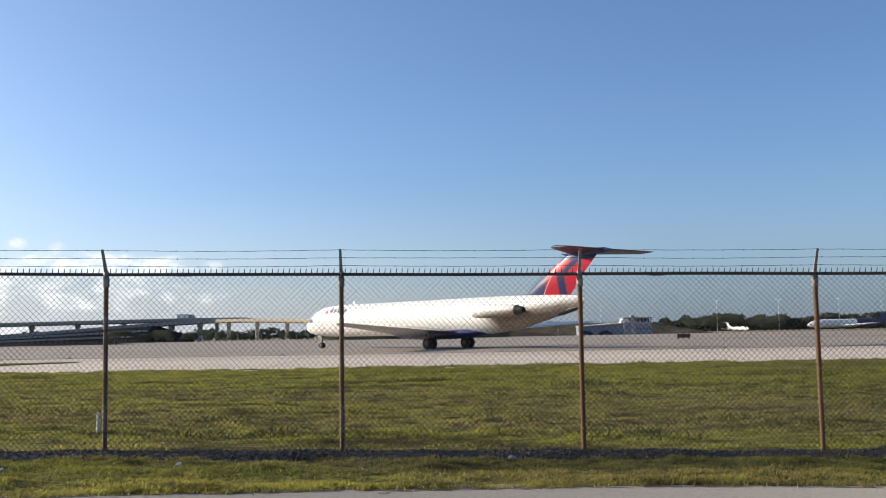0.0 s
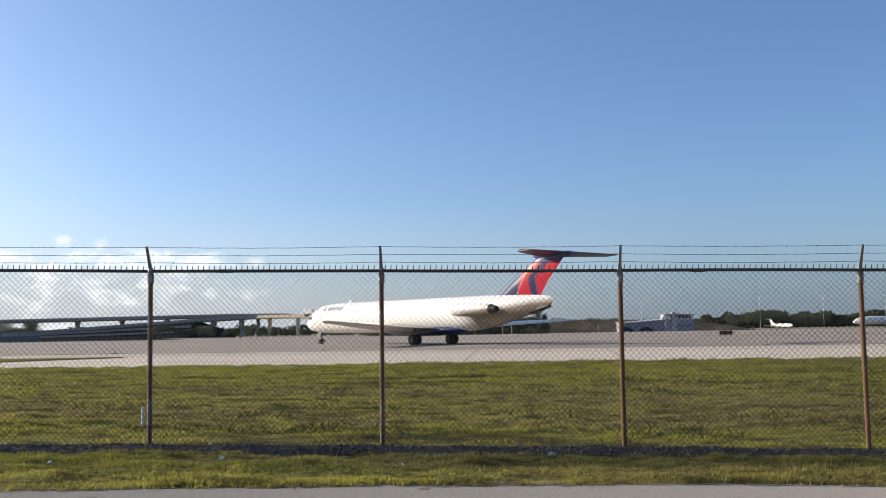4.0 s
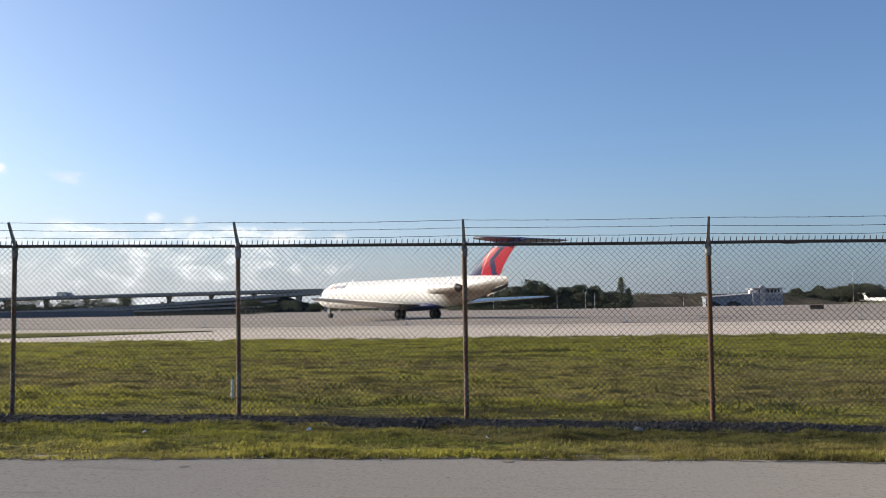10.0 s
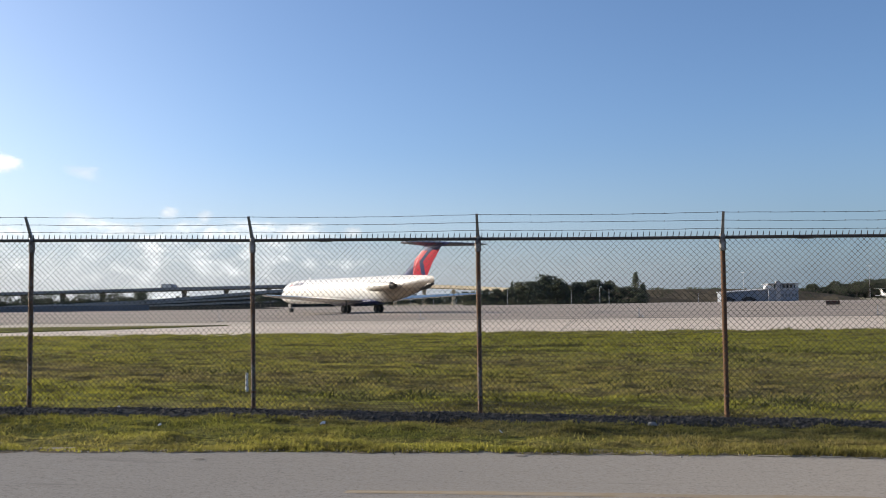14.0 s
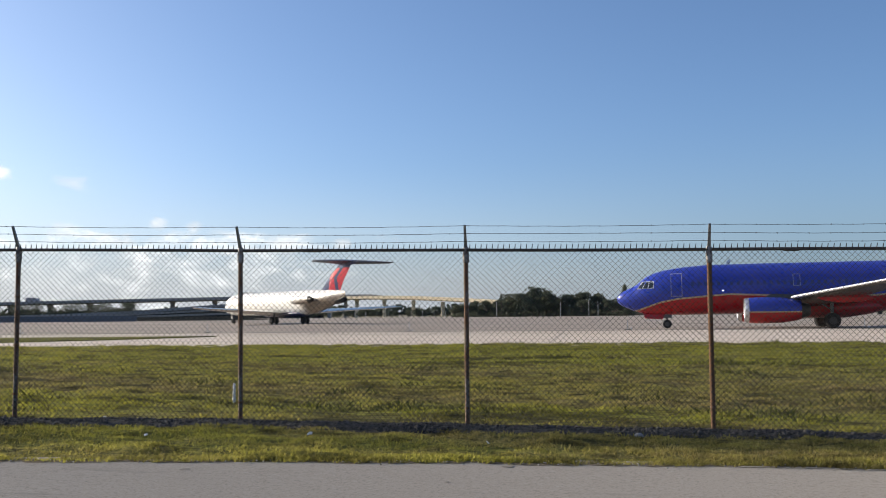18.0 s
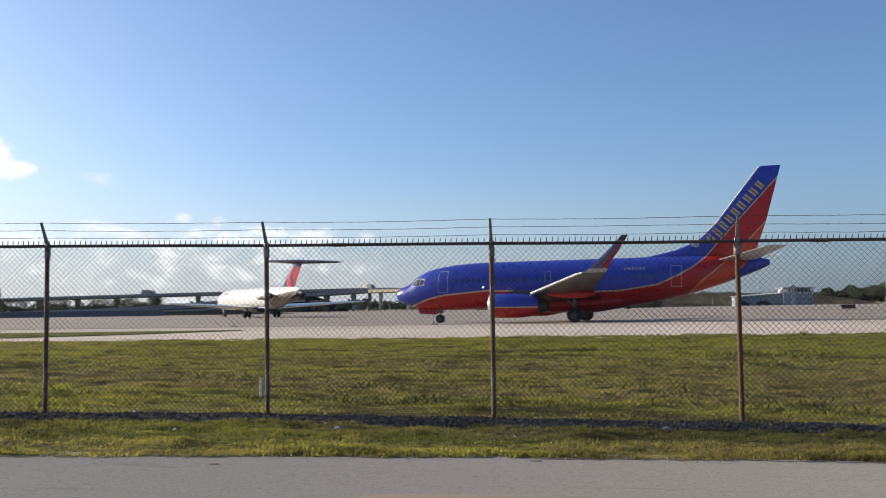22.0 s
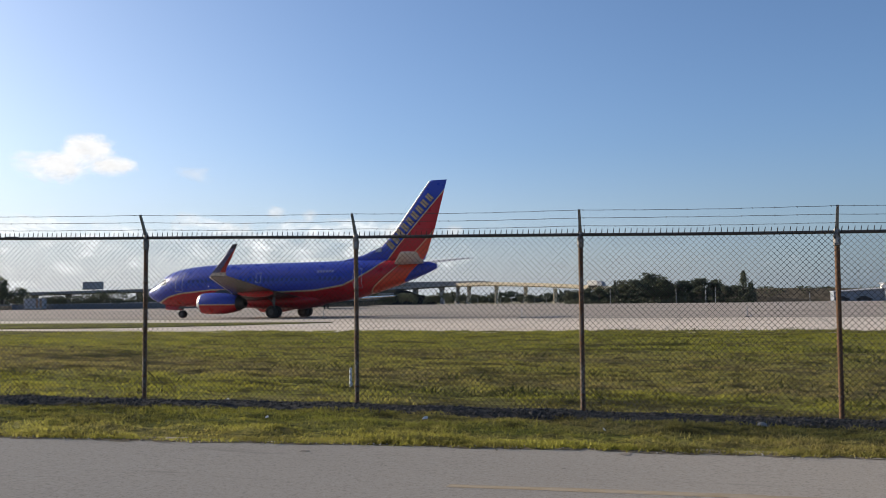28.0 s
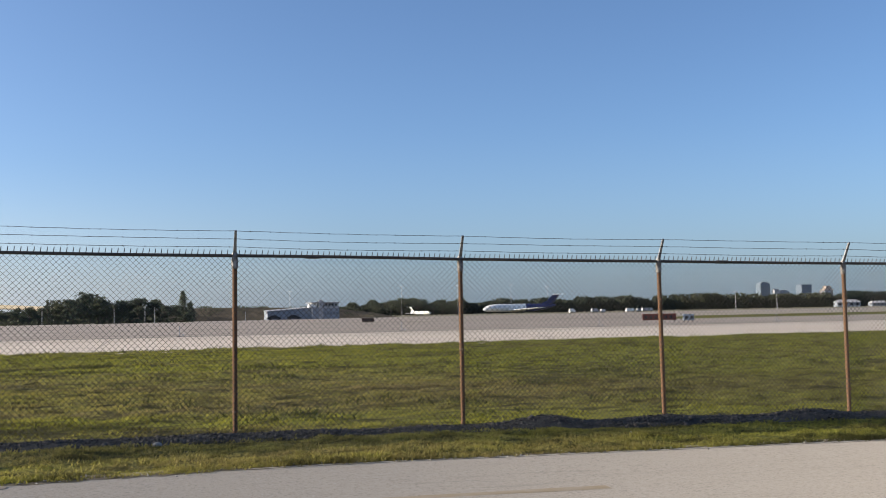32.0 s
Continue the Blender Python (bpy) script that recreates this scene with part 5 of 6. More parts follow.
M_WINGLET, M_COCKPIT = winglet_livery("winglet_livery"), glass("cockpit_glass", (0.09, 0.10, 0.12))
M_MDWING = mottled("dark_grey_wing", (0.055, 0.055, 0.065), (0.09, 0.09, 0.10), 0.8, 0.15, spec=0.5, bump=0.0)
M_PALEWING = paint("pale_tailplane_paint", (0.52, 0.50, 0.48), 0.35)
M_ENGINE = engine_livery("engine_livery")
M_DOORLINE = paint("pale_line_paint", (0.40, 0.42, 0.48), 0.4)
M_FAINTLINE = paint("faint_line_paint", (0.20, 0.23, 0.42), 0.4)
M_STAB = mottled("tailplane_paint", (0.028, 0.029, 0.045), (0.055, 0.056, 0.078), 0.8, 0.40, spec=0.12, bump=0.0)
glow = Nodes("lit_lamp")
glow.bsdf.inputs["Emission Color"].default_value, glow.bsdf.inputs["Emission Strength"].default_value = (1, 0.95, 0.85, 1), 14.0
M_GLOW = glow.done((0.9, 0.9, 0.88), 0.2)
BLUE_JET, WHITE_JET = blue_jet(), white_jet()


# ---- the far side of the field ----
def leaf_cloud(count, place, size, seed):
    """Many small tilted leaf clumps; place gives a point and a scale for each."""
    r = np.random.default_rng(seed)
    c, s = place(r, count)
    k = len(c)
    a, b = r.normal(size=(k, 3)), r.normal(size=(k, 3))
    a /= np.linalg.norm(a, axis=1, keepdims=True)
    b -= a * (a * b).sum(1, keepdims=True)
    b /= np.linalg.norm(b, axis=1, keepdims=True)
    s = (s * size * r.uniform(0.6, 1.4, k))[:, None]
    nrm = np.cross(a, b)
    v = np.stack([c - a * s, c + b * s * 0.7 + nrm * s * 0.35, c + a * s, c - b * s * 0.7 + nrm * s * 0.35], 1)
    return v.reshape(-1, 3), np.arange(4 * k).reshape(-1, 4)


def tree(name, x, y, height, width, seed, label, leaf=None, slim=False, group="", base=0.0, z0=0.0):
    leaf = leaf or M_LEAF
    ob = thing(name, label, "tree", group, at=pose(x, y, z0))
    r = random.Random(seed)
    g = Geo()
    th = height * 0.34
    g.tube([(0, 0, -0.3), (0.05, 0, th * 0.5), (0.1, 0.05, th), (0.0, 0.1, height * 0.72)], [0.035 * height, 0.028 * height, 0.022 * height, 0.006 * height], 7)
    lobes = []
    for k in range(9 if not slim else 7):
        a = k * 2.4 + r.random()
        u = r.uniform(0.30, 0.92)
        reach = width * 0.5 * (1.0 - 0.65 * abs(u - 0.5) * 1.6) * r.uniform(0.35, 0.95)
        if slim:
            u = 0.12 + 0.14 * k
            reach = width * 0.5 * (1.05 - u) * r.uniform(0.2, 0.7)
        p = (reach * math.cos(a), reach * math.sin(a), height * u)
        g.tube([(0.08, 0.03, th * 0.8 + 0.2 * k * 0.1), (p[0] * 0.5, p[1] * 0.5, (th + p[2]) / 2), p], [0.012 * height, 0.008 * height, 0.003 * height], 5)
        lobes.append((*p, width * r.uniform(0.20, 0.34) * (0.62 if slim else 1.0)))
    lobes.append((0, 0, height * 0.82, width * (0.12 if slim else 0.24)))
    part("trunk", g, M_BARK, ob)
    L = np.array(lobes)

    def place(q, n_):
        i = q.integers(0, len(L), n_)
        d = q.normal(size=(n_, 3))
        d /= np.linalg.norm(d, axis=1, keepdims=True)
        rad = L[i, 3:4] * q.uniform(0.35, 1.08, (n_, 1)) ** 0.6
        p = L[i, :3] + d * rad * np.array([1, 1, 0.72 if not slim else 1.7])
        p[:, 2] = np.where(p[:, 2] < height * base + 0.15, height * base + 0.15 + 0.25 * height * q.random(n_), p[:, 2])
        p[:, 2] = np.where(p[:, 2] > height, height * (1 - 0.2 * q.random(n_)), p[:, 2])
        return p, np.ones(n_)

    v, f_ = leaf_cloud(950 if not slim else 420, place, max(0.15, 0.034 * height) * (0.7 if slim else 1.0), seed)
    part("crown", sheet("crown", v, f_, leaf), None, ob)
    return ob


def pine(x, y, height, width, seed):
    """A straight stem with drooping whorls that thin out towards an open pointed top."""
    ob = thing("pine_tree", "slender feathery pine rising above the clump", "tree", "pines", at=pose(x, y, 0))
    r = random.Random(seed)
    g = Geo()
    g.tube([(0, 0, -0.3), (0.03, 0, height * 0.5), (0, 0.03, height)], [0.022 * height, 0.014 * height, 0.003 * height], 7)
    tips = []
    for k in range(46):
        u = 0.06 + 0.92 * k / 45
        reach = width * 0.5 * (1.02 - u) ** 0.9 * r.uniform(0.4, 1.1) + 0.10
        a = k * 2.4 + r.uniform(-0.4, 0.4)
        tip = Vector((reach * math.cos(a), reach * math.sin(a), height * u + reach * r.uniform(0.05, 0.5)))
        g.tube([(0, 0, height * u), tip * 0.5 + Vector((0, 0, height * u * 0.5)), tip], [0.03, 0.02, 0.008], 4)
        tips.append((0, 0, height * u, *tip))
    part("trunk", g, M_BARK, ob)
    T = np.array(tips)

    def place(q, n_):
        i = q.integers(0, len(T), n_)
        w = q.beta(1.6, 1.0, (n_, 1))
        return T[i, :3] * (1 - w) + T[i, 3:] * w + q.normal(0, 0.30, (n_, 3)), np.ones(n_)

    v, f_ = leaf_cloud(2100, place, 0.165, seed)
    part("crown", sheet("crown", v, f_, M_PINE), None, ob)


TOPX, TOPZ = [-50, -47, -42, -38, -34, -30, -27, -24.5, -21, -17, -12, -8, -4, 4], [3.5, 5.4, 4.8, 5.2, 6.8, 6.0, 7.2, 8.5, 7.0, 6.4, 7.3, 6.8, 5.4, 3.0]
random.seed(11)
k = 0
for row, (yy, dens) in enumerate(((279.0, 2.3), (286.0, 2.7), (294.0, 3.2))):
    xx = -47.0 + row
    while xx < (-1.5 if row < 2 else -4):
        top = float(np.interp(xx, TOPX, TOPZ)) * (1.0 if row else random.uniform(0.55, 0.9)) * random.uniform(0.74, 1.08)
        tree("broadleaf_tree", xx, yy, top, top * random.uniform(0.62, 0.95), 100 + k, "dense dark green broadleaf tree in the field side clump", group="trees in the clump", leaf=M_LEAF if k % 3 else M_LEAF2, base=0.04)
        xx += dens * random.uniform(0.75, 1.25)
        k += 1
pine(1.0, 278.0, 8.3, 6.4, 71)
pine(2.9, 279.5, 5.2, 5.0, 72)
tree("broadleaf_tree", -0.6, 279.0, 4.8, 4.2, 73, "low broadleaf tree beside the pine", M_LEAF, base=0.03)
tree("palm_like_tree", -33.6, 276.0, 6.6, 1.9, 74, "narrow tree with a tufted top", M_LEAF, slim=True)
for i in range(22):
    xx = -130 + i * 3.4 + random.uniform(-1, 1)
    top = random.uniform(2.8, 4.4) if xx < -92 else random.uniform(1.5, 2.6)
    tree("shrub_tree", xx, 325 + random.uniform(-3, 6), top, top * 1.25, 300 + i, "low dark tree under the raised highway", group="trees under the highway", base=0.02)
for i in range(26):
    xx = -345 + i * 6.0 + random.uniform(-2, 2)
    top = random.uniform(4.8, 7.2)
    tree("shrub_tree", xx, 372 + random.uniform(-6, 6), top, top * 1.4, 340 + i, "low dark tree near the highway bank", group="trees near the highway", base=0.02, leaf=M_LEAF2)
for i, (xx, yy, h, w) in enumerate(((-326, 350, 13.5, 11), (-317, 352, 15.3, 12), (-307, 349, 13.8, 10), (-300, 353, 9, 8))):
    tree("tall_tree", xx, yy, h, w, 380 + i, "tall loose crowned tree beyond the apron", M_LEAFHAZE, group="tall trees")

def hedge(q, n_):
    xx = q.uniform(-48, 3.5, n_)
    return np.stack([xx, 274 + q.uniform(0, 14, n_), (1.5 + 0.5 * np.sin(xx * 0.7)) * q.random(n_)], 1), np.ones(n_)


v, f_ = leaf_cloud(3200, hedge, 0.3, 55)
solid("undergrowth", sheet("undergrowth", v, f_, M_LEAF), None, "dense dark undergrowth at the foot of the tree clump", "undergrowth", kind="stuff")


# woods along the right horizon
WX, WZ = [60, 90, 103, 118, 133, 146, 160, 185, 214, 235, 255, 275, 297, 330, 359, 400, 433, 470, 500, 560, 640, 760], [5, 6.5, 7.4, 8, 11.6, 10.5, 9, 9.2, 9.6, 9, 10.6, 10, 9.9, 9.4, 11, 10, 9.2, 10, 11, 10, 9, 9]
for i, (a, b) in enumerate(((60, 200), (200, 340), (340, 480), (480, 620), (620, 780))):
    def woods(q, n_, a=a, b=b):
        xx = q.uniform(a, b, n_)
        lump = 0.82 + 0.18 * np.sin(xx * 0.31 + 2 * np.sin(xx * 0.11)) + 0.10 * np.sin(xx * 0.93)
        yy = 620 + q.uniform(0, 22, n_)
        zz = np.interp(xx, WX, WZ) * lump * q.beta(1.15, 1.0, n_)
        return np.stack([xx, yy, zz], 1), np.ones(n_)
    v, f_ = leaf_cloud(15000, woods, 0.95, 60 + i)
    solid("far_woods", sheet("far_woods", v, f_, M_WOODS), None, "dark band of distant woods along the airfield", "woods", kind="stuff")
for i, (a, b) in enumerate(((-420, -250), (-250, -120), (-120, 30), (30, 70))):
    def low_woods(q, n_, a=a, b=b):
        xx = q.uniform(a, b, n_)
        zz = (4.2 + 0.9 * np.sin(xx * 0.21) + 0.6 * np.sin(xx * 0.67)) * q.beta(1.6, 1.2, n_)
        return np.stack([xx, 470 + q.uniform(0, 18, n_), zz], 1), np.ones(n_)
    v, f_ = leaf_cloud(2600, low_woods, 0.9, 80 + i)
    solid("low_woods", sheet("low_woods", v, f_, M_WOODS), None, "low distant woods behind the highway", "woods", kind="stuff")
for i in range(7):
    xx = 118 + i * 9.0 + random.uniform(-2, 2)
    h = float(np.interp(xx, WX, WZ)) * random.uniform(0.85, 1.0)
    tree("broadleaf_tree", xx, 600 + random.uniform(-4, 4), h, h * 1.3, 420 + i, "broad dark tree standing before the distant woods", group="trees before the woods", base=0.02)

# raised highway: dark span, sunlit tan ramp, rising side ramp


def deck(name, xs, zs, y, depth, thick, material, label):
    """A road on a slab with parapets; y may change along it."""
    ob = thing(name, label, "bridge")
    ys = y if isinstance(y, list) else [y] * len(xs)
    top, g = list(zip(xs, ys, zs)), Geo()
    g.loft([[(x_, q, z_ - 1.0), (x_, q + depth, z_ - 1.0), (x_, q + depth, z_ - 1.0 - thick * 0.4), (x_, q + depth - 1.2, z_ - 1.0 - thick), (x_, q + 1.2, z_ - 1.0 - thick), (x_, q, z_ - 1.0 - thick * 0.4)] for x_, q, z_ in top])
    part("deck", g, material, ob)
    for o in (-0.002, depth - 0.3):
        par = Geo()
        par.loft([[(x_, q + o, z_ - 0.99), (x_, q + o + 0.3, z_ - 0.99), (x_, q + o + 0.22, z_), (x_, q + o + 0.08, z_)] for x_, q, z_ in top])
        part("parapet", par, material, ob)
    return ob


def pier(ob, x_, y, depth, z_, material, wide=1.2):
    g = Geo()
    g.box(x_ - wide / 2, y + depth * 0.35, -0.5, x_ + wide / 2, y + depth * 0.65, z_ - 1.1, 0.1)
    g.loft([[(x_ - wide * 0.6, y + depth * 0.3, z_ - 1.1), (x_ + wide * 0.6, y + depth * 0.3, z_ - 1.1), (x_ + wide * 0.6, y + depth * 0.7, z_ - 1.1), (x_ - wide * 0.6, y + depth * 0.7, z_ - 1.1)], [(x_ - wide * 0.5, y + depth * 0.3, z_ - 0.35), (x_ + wide * 0.5, y + depth * 0.3, z_ - 0.35), (x_ + wide * 0.5, y + depth * 0.7, z_ - 0.35), (x_ - wide * 0.5, y + depth * 0.7, z_ - 0.35)], [(x_ - wide * 0.5, y + depth * 0.3, z_), (x_ + wide * 0.5, y + depth * 0.3, z_), (x_ + wide * 0.5, y + depth * 0.7, z_), (x_ - wide * 0.5, y + depth * 0.7, z_)]])
    part("pier", g, material, ob)


DX = [-430, -330, -250, -200, -150, -120, -98]
DZ = [5.6, 7.0, 8.0, 8.5, 8.9, 9.1, 9.0]
span = deck("highway_overpass", DX, DZ, 380, 11, 0.55, M_BRIDGE, "long grey concrete highway overpass on piers")
for xx in np.arange(-396, -105, 19.0):
    pier(span, float(xx), 380, 11, float(np.interp(xx, DX, DZ)) - 1.5, M_BRIDGE, 0.55)
RX, RY, RZ = [], [], []
for x_, z_ in ((-111, 8.35), (-100, 8.5), (-88, 8.3), (-76, 7.85), (-64, 7.2), (-52, 6.45), (-40, 5.6), (-28, 4.7)):
    q = 378 - 0.55 * (x_ + 111)  # it bends towards the field as it comes down
    RX.append(x_ * q / 380)
    RY.append(q)
    RZ.append(1.54 + (z_ - 1.54) * q / 380)
ramp = deck("sunlit_ramp", RX, RZ, RY, 6, 0.5, M_BRIDGE_SUNLIT, "tan sunlit highway ramp bending down behind trees")
for i in (1, 2, 3, 4):
    pier(ramp, RX[i] * 0.5 + RX[i - 1] * 0.5, RY[i] * 0.5 + RY[i - 1] * 0.5, 6, RZ[i] - 1.4, M_BRIDGE_SUNLIT, 1.1)
SX = [-330, -270, -230, -197, -175, -150, -130, -108]
SZ = [1.4, 1.7, 2.3, 3.3, 4.5, 6.0, 7.2, 8.2]
side = deck("side_ramp", SX, SZ, 366, 7, 0.5, M_BRIDGE, "grey concrete side ramp climbing to the overpass")
for xx in (-139, -124, -113):
    pier(side, xx, 366, 7, float(np.interp(xx, SX, SZ)) - 1.5, M_BRIDGE, 1.4)
g = Geo()
g.loft([[(x_, 352, -0.5), (x_, 364.5, max(0.3, z_ - 1.2)), (x_, 372, max(0.3, z_ - 1.2)), (x_, 374, -0.5)] for x_, z_ in list(zip(SX, SZ))[:7]] + [[(-116, 360, -0.5), (-116, 366, 1.6), (-116, 371, 1.6), (-116, 373, -0.5)]])
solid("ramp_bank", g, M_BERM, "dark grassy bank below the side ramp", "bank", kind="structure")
for low, yy in ((0.62, 360.0), (0.34, 356.0)):
    g = Geo()
    g.loft([[(x_, yy, max(0.2, z_ * low) - 0.6), (x_, yy + 0.4, max(0.2, z_ * low) - 0.6), (x_, yy + 0.4, max(0.2, z_ * low) + 0.12), (x_, yy, max(0.2, z_ * low) + 0.12)] for x_, z_ in list(zip(SX, SZ))[:7]])
    solid("retaining_wall", g, M_BRIDGE, "low grey retaining wall stepping up the ramp bank", "wall", "retaining walls")
g = Geo()
g.loft([[(x_, 232, -0.5), (x_, 243, h), (x_, 250, h), (x_, 262, -0.5)] for x_, h in ((-430, 1.9), (-300, 1.8), (-205, 1.5), (-150, 1.15), (-110, 0.9), (-88, -0.2))])
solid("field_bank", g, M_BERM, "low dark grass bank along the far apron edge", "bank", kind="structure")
g = Geo()
g.loft([[(x_, 405, -0.5), (x_, 420, h), (x_, 440, h), (x_, 452, -0.5)] for x_, h in ((-30, 3.5), (0, 4.9), (20, 4.95), (42, 4.6), (66, 3.8), (82, 1.8), (93, -0.4))])
solid("sandy_bank", g, M_DIRT, "long sandy embankment beyond the trees", "bank", kind="structure")
g = Geo()
g.loft([[(x_, 300.0, -0.4), (x_, 303, h), (x_, 306, h * 0.9), (x_, 309, -0.4)] for x_, h in ((-16, 0.2), (-12, 1.6), (0, 1.9), (8, 1.5), (24, 0.3))])
solid("scrub_bank", g, M_DIRT, "low sandy scrub bank under the pine", "bank", kind="structure")



def scrub(q, n_):
    xx = q.uniform(-30, 90, n_)
    yy = q.uniform(404, 432, n_)
    top = np.interp(xx, [-30, 0, 20, 42, 70, 110], [3.5, 4.9, 4.95, 4.6, 3.8, 1.5])
    lump = lumps(xx, yy, 5.0, 9) > 0.55
    return np.stack([xx, yy, np.clip((yy - 405) / 15, 0, 1) * (top + 0.5) - 0.4 + 0.7 * q.random(n_)], 1)[lump], np.ones(n_)[lump]


v, f_ = leaf_cloud(3600, scrub, 0.32, 91)
solid("bank_scrub", sheet("bank_scrub", v, f_, M_LEAF), None, "low dark scrub scattered over the sandy embankment", "scrub", kind="stuff")

TRUCKS = []


def lorry(label, length, material):
    ob = thing("lorry", label, "truck", "vehicles on the highway")
    g = Geo()
    g.box(-length / 2, -1.2, 0.95, length / 2 - 2.2, 1.2, 2.75, 0.08)
    part("box_body", g, material, ob)
    g = Geo()
    g.loft([[(length / 2 - 2.0, y_, z_) for y_, z_ in ((-1.15, 0.7), (1.15, 0.7), (1.15, 2.6), (-1.15, 2.6))], [(length / 2 - 0.5, y_, z_) for y_, z_ in ((-1.15, 0.6), (1.15, 0.6), (1.1, 2.3), (-1.1, 2.3))], [(length / 2, y_, z_) for y_, z_ in ((-1.1, 0.6), (1.1, 0.6), (1.1, 1.4), (-1.1, 1.4))]])
    part("cab", g, M_GREYWALL, ob)
    g = Geo()
    g.box(-length / 2 + 0.2, -0.9, 0.55, length / 2 - 1.0, 0.9, 0.95)
    part("chassis", g, M_BLACK, ob)
    for xx in (-length / 2 + 1.2, -length / 2 + 2.3, length / 2 - 1.2):
        for s in (-1, 1):
            w = Geo()
            w.tube([(xx, s * 1.15, 0.5), (xx, s * 0.85, 0.5)], 0.5, 14)
            part("wheel", w, M_TYRE, ob)
    return ob


ROADX, ROADZ = [-430, -330, -250, -200, -150, -120, -98, -80, -60, -40, -25], [4.6, 6.0, 7.0, 7.5, 7.9, 8.05, 7.9, 7.1, 5.9, 4.6, 3.4]
for a, sp, ln, m in ((-123.0, 9.6, 7.0, M_DULLWHITE), (-440.0, 10.5, 5.6, M_GREYWALL), (-337.0, 10.3, 6.5, M_CREAM)):
    truck = lorry("boxy lorry driving along the raised highway", ln, m)
    rows = []
    for k in range(33):
        xx = min(-30.0, max(-425.0, a + sp * k))
        rows.append((k, xx, 383.5 if xx < -112 else 381.0 - 0.55 * (xx + 111), float(np.interp(xx, ROADX, ROADZ)), 0.0 if xx < -112 else -29.0))
    TRUCKS.append((truck, rows))

# white airfield building
bldg = thing("airfield_building", "white airfield building with a sloping hall and an open upper floor", "building")
g = Geo()
g.loft([[(x_, 306, -0.5), (x_, 318, -0.5), (x_, 318, h + 0.3), (x_, 306, h)] for x_, h in ((26.5, 2.5), (40.1, 3.4))])
part("hall", g, M_WALLWHITE, bldg)
g = Geo()
g.loft([[(x_, 305.6, h), (x_, 318.3, h + 0.3), (x_, 318.3, h + 0.52), (x_, 305.6, h + 0.22)] for x_, h in ((26.2, 2.5), (40.1, 3.4))])
part("hall_roof", g, M_GREYWALL, bldg)
g = Geo()
g.box(40.1, 304, -0.5, 48.6, 318, 3.3)
part("ground_floor", g, M_WALLWHITE, bldg)
g = Geo()
g.box(40.4, 307.0, 3.3, 48.3, 317.5, 5.0)
part("upper_floor", g, M_WALLWHITE, bldg)
g = Geo()
g.box(40.0, 303.8, 3.3, 48.8, 304.1, 3.85, 0.04)
part("balustrade", g, M_GREYWALL, bldg)
g = Geo()
g.box(39.8, 303.6, 5.0, 49.0, 318.4, 5.3, 0.05)
part("roof", g, M_GREYWALL, bldg)
for x_ in (43.9, 45.0, 46.1, 47.2, 48.3):
    g = Geo()
    g.box(x_ - 0.17, 304.12, 3.3, x_ + 0.17, 304.5, 5.0)
    part("column", g, M_GREYWALL, bldg)
g = Geo()
g.box(42.2, 303.7, -0.5, 43.5, 306, 5.95, 0.05)
part("stair_tower", g, M_GREYWALL, bldg)
g = Geo()
g.loft([[(39.2, 304.6, 3.65), (41.8, 304.6, 3.65), (41.8, 309, 3.65), (39.2, 309, 3.65)], [(39.4, 304.7, 4.6), (41.8, 304.7, 4.9), (41.8, 308.8, 4.9), (39.4, 308.8, 4.6)], [(40.0, 305.6, 4.95), (41.6, 305.6, 5.2), (41.6, 308, 5.2), (40.0, 308, 4.95)]])
part("roof_cabin", g, M_DULLWHITE, bldg)
for j in range(5):
    win = Geo()
    win.box(43.9 + 0.95 * j, 306.93, 3.9, 44.45 + 0.95 * j, 307.1, 4.7)
    pane = part("window", win, M_GLASS, bldg)
    win = Geo()
    win.box(43.9 + 0.95 * j, 303.94, 1.3, 44.4 + 0.95 * j, 304.1, 2.1)
    pane = part("window", win, M_HAZYPANE, bldg)
    sill = Geo()
    sill.box(43.85 + 0.95 * j, 303.88, 1.2, 44.45 + 0.95 * j, 304.05, 1.28)
    part("sill", sill, M_GREYWALL, pane)
for x_ in (28.3, 34.3):
    car = thing("parked_car", "dark car parked against the airfield building", "car", "parked cars", at=pose(x_, 303.2, -0.02))
    g = Geo()
    g.loft([[(u, y_, z_) for y_, z_ in ((-0.85, 0.3), (0.85, 0.3), (0.8, h), (-0.8, h))] for u, h in ((-2.1, 0.75), (-1.5, 0.95), (-0.9, 1.4), (0.5, 1.42), (1.2, 0.95), (2.1, 0.7))])
    part("body", g, M_BLACK, car, smooth=30)
    for xx in (-1.3, 1.3):
        for sd in (-1, 1):
            w = Geo()
            w.tube([(xx, sd * 0.86, 0.32), (xx, sd * 0.62, 0.32)], 0.32, 12)
            part("wheel", w, M_TYRE, car)

